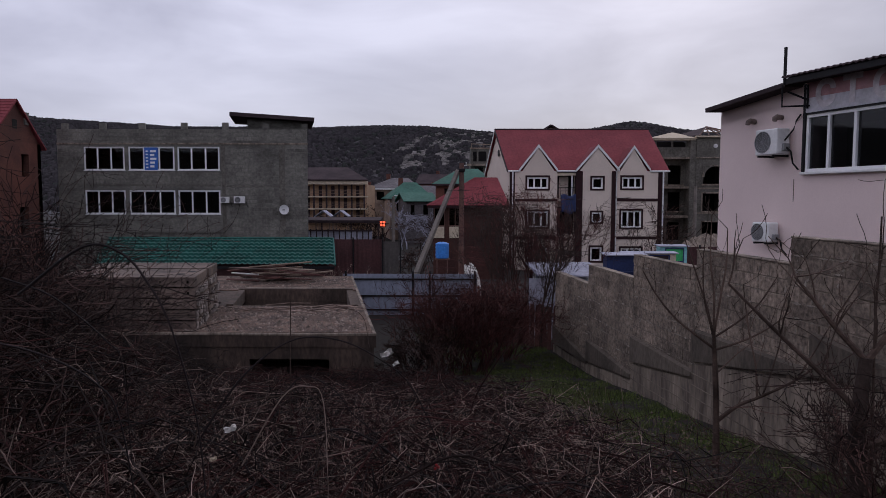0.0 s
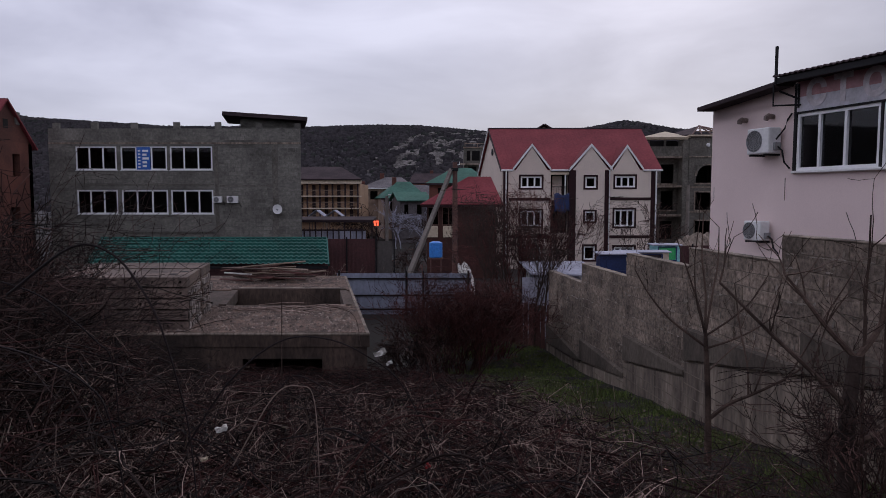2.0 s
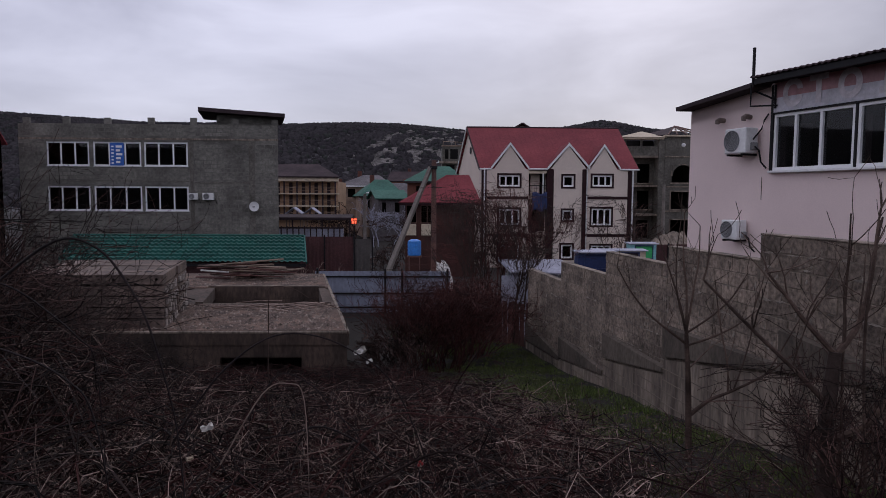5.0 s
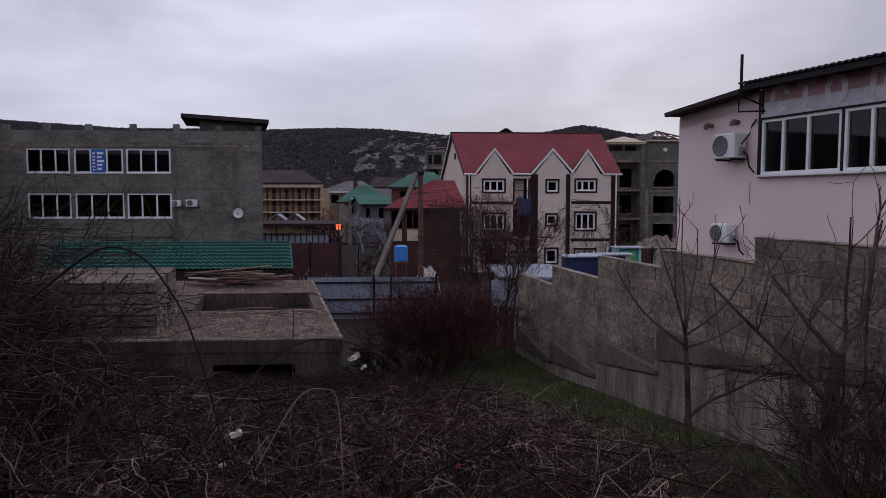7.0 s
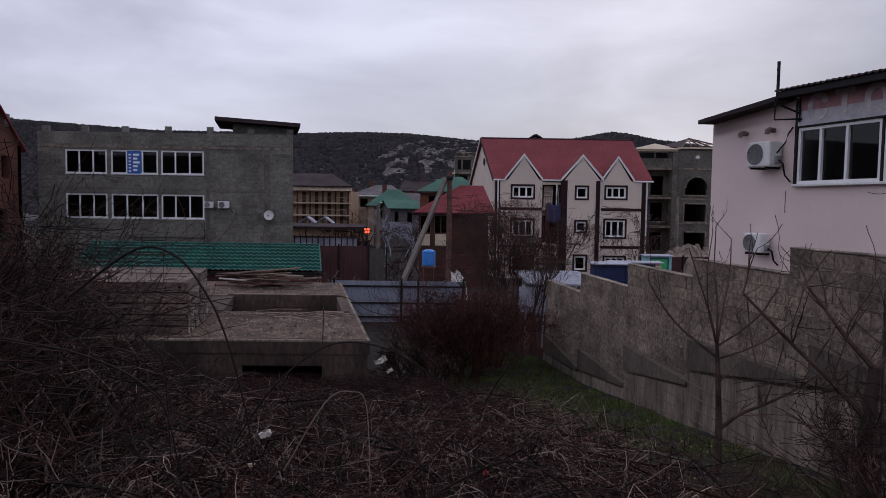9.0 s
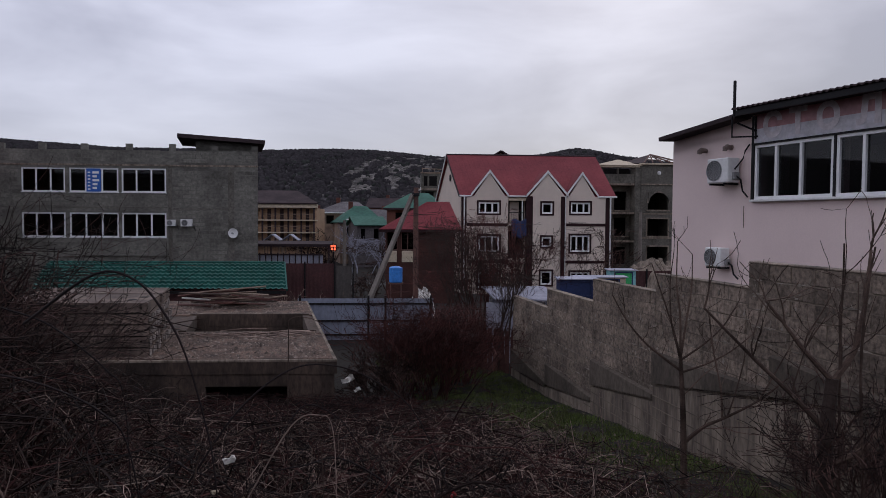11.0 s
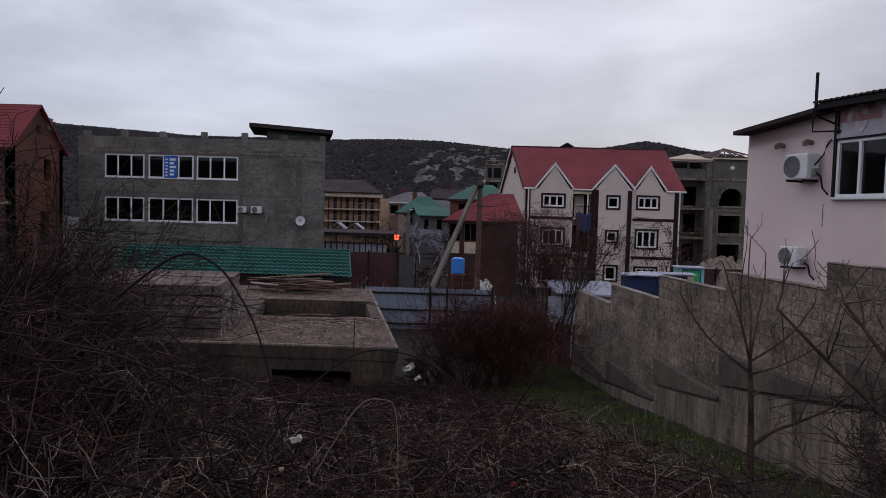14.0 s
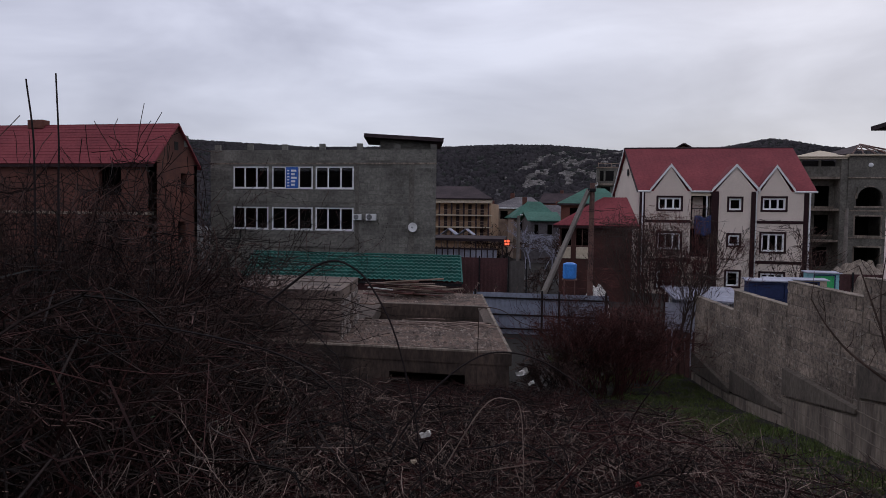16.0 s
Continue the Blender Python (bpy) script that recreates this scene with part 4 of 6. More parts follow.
        part("batten", Shape().tube([tuple(Vector((5.2, -0.25, 11.84)).lerp(Vector(ap), t)), tuple(Vector((9.2, -0.25, 11.84)).lerp(Vector(ap), t))], 0.05, 4), "wood", b)
    part("wall_lamp", Shape().tube([(6.53, -0.002, 10.85), (6.53, -0.1, 10.85), (6.53, -0.14, 10.85)], [0.2, 0.19, 0.08], 12), "white_metal", b, "round white wall lamp")
    # pale mast in front
    pole = thing("lamp_post", pose(23.6, 66, -1.8), "tall pale concrete lamp post", "lamp post")
    part("shaft", Shape().tube([(0, 0, 0), (0, 0, 6.95)], [0.2, 0.14], 8), "pole_concrete", pole)


unfinished_building()


# ---- pink house ----
PINK = Matrix.Translation((7.07, 13.9, 0.035)) @ pose(0, 0, 0, 0, 0, -72)  # local x runs towards the viewer, local -y faces the yard


def pink_house():
    b = thing("pink_house", PINK, "pink plastered house with white windows and a dark corrugated roof", "house")
    # x: 0 near the far jamb of the windows, growing towards the viewer
    XF, XN, D = -2.43, 6.0, 6.0
    S, T = 4.40, 5.44
    wins = [[-0.09, 0.40, 0.94, 1.60], [1.65, 2.14, 2.83, 3.45], [3.50, 4.0, 4.7, 5.3]]
    s = Shape().wall(XF, XN, -0.5, 5.70, 0, 0.3, [(c[0], c[-1], S, T) for c in wins])
    part("wall", s, "pink", b)
    part("side_wall", Shape().box(XF, XF + 0.3, 0.3, D, -0.5, 5.7), "pink", b)
    part("side_wall", Shape().box(XN - 0.3, XN, 0.3, D, -0.5, 5.7), "pink", b)
    part("back_wall", Shape().box(XF + 0.3, XN - 0.3, D - 0.3, D, -0.5, 5.7), "pink", b)
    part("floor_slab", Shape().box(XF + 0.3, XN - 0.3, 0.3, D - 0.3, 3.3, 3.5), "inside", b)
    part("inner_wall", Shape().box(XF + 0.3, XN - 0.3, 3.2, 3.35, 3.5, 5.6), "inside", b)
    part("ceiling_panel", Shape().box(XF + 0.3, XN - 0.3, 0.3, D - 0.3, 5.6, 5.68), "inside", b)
    for cuts in wins:
        window_in(b, cuts[0], cuts[-1], S, T, -0.03, 3, 0.055, 0.12, splits=cuts)
    part("sill", Shape().soft_box(-0.14, 5.4, -0.11, 0.0, S - 0.05, S - 0.004, 0.008), "white_metal", b)
    part("trim", Shape().box(-0.15, -0.095, -0.06, -0.002, S - 0.05, 6.0), "black_metal", b, "dark vertical steel strip")
    part("trim", Shape().box(1.605, 1.645, -0.05, -0.002, S, T), "black_metal", b)
    part("trim", Shape().box(-0.14, 5.4, -0.07, -0.002, T + 0.004, T + 0.03), "black_metal", b)
    # banner over the windows
    sign = part("sign_board", Shape().box(-0.09, 5.6, -0.06, -0.003, T + 0.035, 6.02), "sign_grey", b, "faded banner over the windows")
    part("sign_stripe", Shape().box(-0.08, 5.6, -0.066, -0.062, T + 0.30, 6.02), "sign_red", sign, "faded red upper strip, eaves shade in its colour")
    for letter, x in (("С", 0.12), ("Т", 0.70), ("О", 1.27), ("Л", 2.02), ("О", 2.72)):
        txt = bpy.data.curves.new("sign_letter", "FONT")
        txt.body, txt.size, txt.extrude, txt.offset = letter, 0.60, 0.002, 0.028
        tmp = new("sign_letter_curve", txt)
        bpy.context.view_layer.update()
        me = bpy.data.meshes.new_from_object(tmp.evaluated_get(bpy.context.evaluated_depsgraph_get()))
        bpy.data.objects.remove(tmp)
        me.materials.clear()
        me.materials.append(M["sign_letter"])
        lt = new("letter", me)
        lt.parent = sign
        lt.matrix_basis = pose(x, -0.071, T + 0.13, 90, 0, 0)
    # roof: near part with a corrugated edge, lower far part
    edge = Shape()
    n = 260
    x0, x1 = -0.24, 6.6
    for i in range(n + 1):
        x = x0 + (x1 - x0) * i / n
        w = 0.014 * math.sin(i * 1.35)
        edge.v += [(x, -0.5, 6.13 + w), (x, -0.5, 6.105 + w), (x, D + 0.3, 6.75 + w), (x, D + 0.3, 6.72 + w)]
    for i in range(n):
        q, r = 4 * i, 4 * (i + 1)
        edge.f += [(q + 1, r + 1, r, q), (q, r, r + 2, q + 2), (q + 3, r + 3, r + 1, q + 1)]
    part("roof", edge, "dark_roof", b, "dark corrugated roofing sheet")
    part("fascia", Shape().box(-0.22, 6.6, -0.46, -0.42, 5.985, 6.09), "black_metal", b)
    part("soffit", Shape().box(-0.16, 6.6, -0.42, 0.0, 6.03, 6.07), "dark_roof", b)
    part("upper_wall", Shape().box(-0.2, XN, 0.0, 0.3, 5.7, 6.03), "pink", b)
    part("far_roof", Shape().slab([(XF, -0.42, 5.83), (-0.24, -0.42, 6.04), (-0.24, D, 6.25), (XF, D, 6.05)], 0.085), "dark_roof", b, "lower dark roof slab")
    part("wall_head", Shape().slab([(XF, 0.0, 5.79), (-0.2, 0.0, 6.0), (-0.2, 0.3, 6.0), (XF, 0.3, 5.79)], 0.3), "pink", b)
    part("stub_post", Shape().tube([(-0.21, -0.45, 5.98), (-0.21, -0.45, 6.66)], 0.03, 6), "black_metal", b, "thin dark steel post")
    part("bracket", Shape().tube([(-0.29, -0.42, 6.0), (-0.29, -0.42, 5.60), (0.0, -0.06, 5.60)], 0.02, 6).tube([(-0.20, -0.38, 5.86), (-0.02, -0.08, 5.70)], 0.02, 6).tube([(-0.04, -0.08, 5.55), (-0.04, -0.08, 5.98)], 0.02, 6), "black_metal", b)
    for x, z in ((-1.42, 5.46), (-0.71, 5.46)):
        part("vent_cowl", Shape().tube([(x, 0.0, z), (x, -0.12, z + 0.01), (x, -0.17, z - 0.02), (x, -0.18, z - 0.07)], [0.05, 0.055, 0.055, 0.045], 10), "cowl", b)
    part("drip_stain", Shape().box(-0.37, -0.355, -0.006, -0.002, 3.85, 4.28), "mortar", b)
    part("cable", Shape().tube([(-0.42, -0.2, 5.0), (-0.36, -0.06, 5.2), (-0.32, -0.04, 5.36), (-0.22, -0.04, 5.47)], 0.016, 6), "black_metal", b)
    outdoor_unit(PINK @ pose(-0.72, 0, 4.74), size=(0.56, 0.36, 0.49), label="white air conditioner outdoor unit on a pink wall")
    outdoor_unit(PINK @ pose(-0.86, 0, 3.06), size=(0.44, 0.30, 0.385), label="small white air conditioner unit low on a pink wall")


pink_house()


# ---- block wall along the yard ----
WA, WB = Vector((3.655, 20.45, 0)), Vector((5.29, 7.2, 0))
WDIR = (WB - WA).normalized()
WALL = Matrix.Translation(WA) @ Matrix.Rotation(math.atan2(WDIR.y, WDIR.x), 4, "Z")   # local x runs from the far end towards the viewer
STEPS = ((0.0, 2.85, 1.89), (2.85, 5.63, 2.36), (5.63, 8.22, 2.83), (8.22, 10.67, 3.13), (10.67, 13.17, 3.47))
FOOT = ((0.0, 2.95, -0.14, -0.02), (2.95, 5.68, 0.03, 0.33), (5.68, 8.24, 0.67, 1.04), (8.24, 11.2, 1.30, 1.80), (11.2, 13.17, 1.82, 2.1))  # x, x, height at both


def foot_top(x):
    return next((a + (c - a) * (x - x0) / (x1 - x0) for x0, x1, a, c in FOOT if x0 <= x <= x1), 2.1)


def yard_wall():
    b = thing("block_wall", WALL, "stepped garden wall of weathered grey concrete blocks", "wall", kind="structure")
    rng = random.Random(4)
    th = 0.2
    core = Shape()
    for x0, x1, top in STEPS:
        core.box(x0, x1, -th - 0.004, -0.06, -1.2, top - 0.02)
    part("mortar_core", core, "mortar", b)
    for x0, x1, a, c in FOOT:
        s = Shape()
        n = 8
        for i in range(n):
            u0, u1 = x0 + (x1 - x0) * i / n, x0 + (x1 - x0) * (i + 1) / n
            f0, f1 = foot_top(u0 + 1e-6) - 0.055, foot_top(u1 - 1e-6) - 0.055
            k = len(s.v)
            yf = -th - 0.055 + rng.uniform(-0.004, 0.004)
            s.v += [(u0, yf, -1.2), (u1, yf, -1.2), (u1, yf, f1), (u0, yf, f0), (u0, -th + 0.002, -1.2), (u1, -th + 0.002, -1.2), (u1, -th + 0.002, f1), (u0, -th + 0.002, f0)]
            s.f += [(k, k + 1, k + 2, k + 3), (k + 3, k + 2, k + 6, k + 7)]
        part("footing", s, "concrete", b, "board-marked concrete footing")
        lip = Shape()
        k = 0
        yl = -th - 0.085
        t0, t1 = a + 0.5, c + 0.07
        lip.v += [(x0, yl, a), (x1, yl, c), (x1, yl, t1), (x0, yl, t0), (x0, -th, a), (x1, -th, c), (x1, -th - 0.0, t1 + 0.03), (x0, -th - 0.0, t0 + 0.03)]
        lip.f += [(0, 1, 2, 3), (3, 2, 6, 7), (0, 4, 5, 1), (0, 3, 7, 4), (1, 5, 6, 2)]
        part("lip", lip, "lip", b, "smooth dark plaster lip above the footing")
        marks = Shape()
        z = -1.0
        while z < max(a, c):
            u = x0
            while u < x1 - 0.05:
                e = min(x1, u + rng.uniform(0.8, 1.6))
                if z + 0.12 < min(foot_top(u + 1e-6), foot_top(e - 1e-6)):
                    dz = 0.02 * (u - x0)
                    marks.slab([(u, -th - 0.063, z + dz), (e - 0.02, -th - 0.063, z + dz + rng.uniform(0, 0.012)), (e - 0.02, -th - 0.063, z + dz + 0.02), (u, -th - 0.063, z + dz + 0.016)], 0.008)
                u = e
            z += 0.19
        if marks.v:
            part("board_mark", marks, "mortar", b)["kind"] = "stuff"
    for x0, x1, top in STEPS:
        part("coping", Shape().soft_box(x0 - 0.005, x1 + 0.0, -th - 0.02, -0.05, top - 0.022, top, 0.006), "concrete", b, "pale thin mortar coping")
    # plastered pier at the near end
    pier = Shape().soft_box(13.17, 14.6, -th - 0.02, 0.25, 3.06, 3.56, 0.02)
    for i in range(9):
        u = 13.17 + 0.155 * i
        pier.box(u, u + 0.155, -th - 0.016, 0.1, 3.06 - rng.uniform(0.02, 0.14), 3.07)
    part("plastered_pier", pier, "cream", b, "beige plastered pier with a ragged lower edge")
    part("pier_core", Shape().box(13.17, 14.6, -th + 0.01, 0.1, -0.5, 3.05), "wall_block", b)
    bw, bh = 0.4, 0.2
    shared = {}
    rest = Shape()
    made = 0
    cells = []
    for x0, x1, top in STEPS:
        for r in range(int((top + 1.2) / bh)):
            z1 = top - 0.024 - r * bh
            x = x0 - (r % 2) * bw / 2
            while x < x1 - 0.02:
                a, c = max(x, x0), min(x + bw, x1)
                x += bw
                if c - a > 0.06 and z1 - bh * 0.3 > foot_top((a + c) / 2):
                    cells.append((a, c, z1 - bh, z1))
    cells.sort(key=lambda q: -q[0])
    for a, c, z0, z1 in cells:
        w = round(c - a, 2)
        if made < 300 and a > 1.0:
            if w not in shared:
                shared[w] = Shape().soft_box(0.006, w - 0.006, -0.03, 0.0, 0.006, bh - 0.006, 0.005).mesh("block", M["wall_block"])
            ob = new("block", shared[w])
            ob.parent = b
            ob.matrix_basis = pose(a, -th + 0.018 + rng.uniform(-0.008, 0.006), z0, rng.uniform(-0.8, 0.8), rng.uniform(-0.25, 0.25), 0)
            made += 1
        else:
            j = rng.uniform(-0.006, 0.008)
            rest.soft_box(a + 0.006, c - 0.006, -th - 0.012 + j, -th + 0.02, z0 + 0.006, z1 - 0.006, 0.005)
    part("far_block", rest, "wall_block", b)["kind"] = "stuff"
    # mortar squeezed out of the beds and smeared over the faces
    smear = Shape()
    for a, c, z0, z1 in cells:
        for _ in range(3):
            if rng.random() < 0.3:
                u, l = a + rng.random() * (c - a) * 0.7, rng.uniform(0.06, 0.26)
                z, h, y = z0 + rng.gauss(0, 0.012), rng.uniform(0.008, 0.026), -th - 0.0175
                e = min(u + l, c + 0.05)
                m = (u + e) / 2
                smear.slab([(u, y, z), (m, y, z - h * rng.uniform(0.3, 0.8)), (e, y, z + rng.uniform(-0.006, 0.006)), (m + rng.gauss(0, 0.02), y, z + h)], 0.014)
            if rng.random() < 0.22:
                u, z, y = a + rng.random() * (c - a), z0 + rng.random() * 0.15, -th - 0.0165
                w, h = rng.uniform(0.01, 0.03), rng.uniform(0.03, 0.09)
                smear.slab([(u - w, y, z), (u, y, z - h * 0.4), (u + w, y, z + h * 0.2), (u + w * 0.3, y, z + h)], 0.012)
    part("mortar_smear", smear, "smear", b, "pale mortar smears on the blocks")["kind"] = "stuff"


yard_wall()


# ---- brown brick house with a red roof ----
def brick_house():
    b = thing("brick_house", pose(-28.6, 44, -1.6), "brown brick house with a red tiled roof and empty window openings", "house")
    L = 17.0
    eave, ridge = 9.3, 12.1
    D = 5.6
    s = Shape().wall(-L, 0, 0, eave, 0, 0.4, [(-4.3, -2.5, 6.7, 8.8), (-4.3, -2.5, 2.8, 5.0)])
    part("front_wall", s, "brick", b)
    g = Shape()
    g.wall(0, D, 0, eave, 0, 0.4, [(3.4, 4.2, 7.0, 8.5), (3.0, 4.0, 3.0, 4.9)])
    gw = part("gable_wall", g, "brick", b)
    gw.matrix_basis = pose(0, 0, 0, 0, 0, 90)
    tri = Shape()
    gable_front(tri, 0, D, eave, ridge - 0.15, 0, 0.4)
    gt = part("gable", tri, "brick", b)
    gt.matrix_basis = pose(0, 0, 0, 0, 0, 90)
    # flat near-black panel on the solid gable, painted as a shaded opening
    part("gable_opening_panel", Shape().box(0.002, 0.02, 2.55, 3.05, 10.15, 10.75), "inside", b)
    part("back_wall", Shape().box(-L, 0, D - 0.4, D, 0, eave).box(-L, -L + 0.4, 0.4, D - 0.4, 0, eave), "brick", b)
    part("floor_slab", Shape().box(-L + 0.4, -0.4, 0.4, D - 0.4, 5.4, 5.7), "concrete", b)
    part("band", Shape().box(-L, 0.02, -0.06, -0.002, 5.35, 5.55), "concrete", b, "grey string course")
    part("inner_wall", Shape().box(-L + 0.4, -0.4, 3.0, 3.2, 0, eave), "inside", b)
    half = D / 2
    sl = (ridge - eave) / half
    part("roof", Shape().slab([(-L, -0.35, eave - 0.35 * sl), (0.25, -0.35, eave - 0.35 * sl), (0.25, half, ridge), (-L, half, ridge)], 0.1), "red_roof", b)
    part("roof", Shape().slab([(-L, half, ridge), (0.25, half, ridge), (0.25, D + 0.35, eave - 0.35 * sl), (-L, D + 0.35, eave - 0.35 * sl)], 0.1), "red_roof", b)
    courses = Shape()
    for i in range(1, 14):
        t = i / 14
        courses.tube([(-L, -0.35 + (half + 0.35) * t, eave - 0.35 * sl + (ridge - eave + 0.35 * sl) * t + 0.01), (0.25, -0.35 + (half + 0.35) * t, eave - 0.35 * sl + (ridge - eave + 0.35 * sl) * t + 0.01)], 0.02, 4)
    part("tile_course", courses, "red_roof", b)["kind"] = "stuff"
    part("fascia", Shape().box(-L, 0.25, -0.4, -0.36, eave - 0.62, eave - 0.42), "maroon", b, "dark eaves board")
    part("chimney", Shape().soft_box(-12.2, -10.9, half - 0.4, half + 0.4, ridge - 0.3, ridge + 0.35, 0.03), "brick", b)
    part("chimney", Shape().soft_box(-0.3, 0.1, half + 1.0, half + 1.5, ridge - 1.6, ridge - 0.75, 0.03), "grey_block", b)


brick_house()


# ---- yellow guest house ----
def yellow_house():
    b = thing("ochre_guest_house", pose(-18.0, 85, -1.5), "ochre guest house with long galleries and a dark hipped roof", "building")
    W = 8.2
    part("back_wall", Shape().box(0, W, 1.1, 1.4, 0, 7.2), "yellow", b, "ochre rear wall of the galleries")
    part("side_wall", Shape().box(W - 0.25, W, 0.0, 1.1, 0, 7.13).box(W - 0.25, W, 1.4, 9, 0, 7.13).box(0, W - 0.25, 8.7, 9, 0, 7.13), "yellow", b)
    for z in (2.7, 4.2, 5.7):
        part("gallery_slab", Shape().box(-0.05, W + 0.05, -0.15, 1.1, z - 0.14, z), "cream_band", b)
    part("fascia", Shape().box(-0.1, W + 0.15, -0.25, 0.1, 7.13, 7.72), "cream_band", b, "pale yellow fascia")
    for i in range(6):
        x = 0.15 + 1.55 * i
        for z in (2.7, 4.2, 5.7):
            part("post", Shape().box(x - 0.1, x + 0.1, -0.05, 0.12, z, z + (1.43 if z > 5 else 1.36)), "dark_roof", b)
    for z in (2.7, 4.2, 5.7):
        for i in range(5):
            x = 0.55 + 1.55 * i
            part("door", Shape().soft_box(x, x + 0.42, 1.04, 1.098, z, z + 1.3, 0.01), "dark_roof", b)
        for i in range(5):
            x = 0.25 + 1.55 * i
            part("railing", Shape().box(x, x + 1.35, -0.02, 0.02, z + 0.62, z + 0.68).box(x, x + 1.35, -0.02, 0.02, z + 0.3, z + 0.34), "wood", b)
    part("roof", Shape().slab([(-3, -0.5, 7.72), (W + 0.25, -0.5, 7.72), (W - 3.0, 4.5, 9.42), (-3, 4.5, 9.42)], 0.15).slab([(W + 0.25, -0.5, 7.72), (W - 0.9, 9.4, 7.72), (W - 3.0, 4.5, 9.42)], 0.15), "dark_roof", b, "dark brown hipped roof")


yellow_house()


# ---- village behind ----
def small_house(x, y, w, d, h, rise, roof, walls, label, turn=0, gable_x=True, base=-1.7, chimney=True):
    b = thing("village_house", pose(x, y, base, 0, 0, turn), label, "house", "village houses")
    part("wall", Shape().wall(0, w, 0, h, 0, 0.3, [(w * 0.15, w * 0.3, h - 1.7, h - 0.5), (w * 0.6, w * 0.78, h - 1.7, h - 0.5)]).box(0, 0.3, 0.3, d, 0, h).box(w - 0.3, w, 0.3, d, 0, h).box(0.3, w - 0.3, d - 0.3, d, 0, h), walls, b)
    part("inner_wall", Shape().box(0.3, w - 0.3, 1.2, 1.3, 0, h), "inside", b)
    o = 0.4
    if gable_x == "hip":
        r = min(w, d) * 0.42
        P, Q = (r, d / 2, h + rise), (w - r * 0.6, d / 2, h + rise)
        A, B, C, E = (-o, -o, h), (w + o, -o, h), (w + o, d + o, h), (-o, d + o, h)
        part("roof", Shape().slab([A, B, Q, P], 0.12).slab([B, C, Q], 0.12).slab([C, E, P, Q], 0.12).slab([E, A, P], 0.12), roof, b)
        part("fascia", Shape().box(-o, w + o, -o - 0.04, -o, h - 0.2, h - 0.02), "white_metal" if roof == "grey_slate" else "dark_roof", b)
    elif gable_x:
        part("roof", Shape().slab([(-o, -o, h), (w + o, -o, h), (w + o, d / 2, h + rise), (-o, d / 2, h + rise)], 0.12).slab([(-o, d / 2, h + rise), (w + o, d / 2, h + rise), (w + o, d + o, h), (-o, d + o, h)], 0.12), roof, b)
        ends = Shape()
        for xx in (0.0, w - 0.3):
            n = len(ends.v)
            ends.v += [(xx, 0, h), (xx, d, h), (xx, d / 2, h + rise - 0.15), (xx + 0.3, 0, h), (xx + 0.3, d, h), (xx + 0.3, d / 2, h + rise - 0.15)]
            ends.f += [(n, n + 2, n + 1), (n + 3, n + 4, n + 5), (n, n + 3, n + 5, n + 2), (n + 2, n + 5, n + 4, n + 1)]
        part("gable", ends, walls, b)
    else:
        part("roof", Shape().slab([(-o, -o, h), (w / 2, -o, h + rise), (w / 2, d + o, h + rise), (-o, d + o, h)][::-1], 0.12).slab([(w + o, -o, h), (w / 2, -o, h + rise), (w / 2, d + o, h + rise), (w + o, d + o, h)], 0.12), roof, b)
        tri = Shape()
        gable_front(tri, 0, w, h, h + rise - 0.15, 0, 0.3)
        part("gable", tri, walls, b)
    if chimney:
        part("chimney", Shape().soft_box(w * 0.3, w * 0.3 + 0.6, d * 0.5, d * 0.5 + 0.6, h + rise * 0.5, h + rise + 0.6, 0.03), "brick", b)
    return b


small_house(-11.3, 100, 7.2, 8, 7.1, 1.6, "grey_slate", "wood", "weathered brown village house with a grey hipped roof", 0, "hip")
small_house(-7.6, 93, 5.6, 8, 5.6, 2.3, "far_green", "wood", "village house with a faded green hipped roof", 12, "hip")
small_house(-5.0, 86, 3.6, 6, 5.3, 1.1, "far_green", "grey_slate", "low grey house with a green metal roof", 14, True, chimney=False)
small_house(-3.4, 112, 8.0, 8, 5.6, 2.2, "grey_slate", "brick", "brick village house with a grey gabled roof", 20, True)
small_house(-1.1, 74, 6.2, 8, 7.2, 1.75, "far_green", "brick", "brick-built house with a green hipped metal roof", 0, "hip", chimney=False)
small_house(-17.0, 128, 8.0, 8, 6.2, 2.0, "dark_roof", "cream", "pale village house with a dark roof", 10, True)
small_house(-6.0, 135, 10.0, 8, 8.5, 2.0, "dark_roof", "brick", "brick village house with a dark roof", -10, True)


small_house(9.5, 72, 2.5, 2.6, 12.1, 1.0, "dark_roof", "wood", "tall narrow house with a small dark pointed roof", 0, False, chimney=False)


def beige_frame():
    b = thing("beige_unfinished_block", pose(2.9, 84, -1.5), "beige unfinished concrete block with an open top storey", "building")
    part("wall", Shape().wall(0, 4.2, 0, 11.4, 0, 0.3, [(0.3, 0.75, 9.9, 11.1), (0.95, 1.9, 9.9, 11.1), (0.5, 1.5, 7.3, 9.2)]).box(0, 0.3, 0.3, 5, 0, 11.4).box(3.9, 4.2, 0.3, 5, 0, 11.4).box(0.3, 3.9, 4.7, 5, 0, 11.4), "frame_concrete", b)
    part("inner_wall", Shape().box(0.3, 3.9, 2.0, 2.1, 0, 11.3), "inside", b)
    part("floor_slab", Shape().box(-0.5, 4.2, -0.5, 0.0, 9.35, 9.6), "concrete", b)
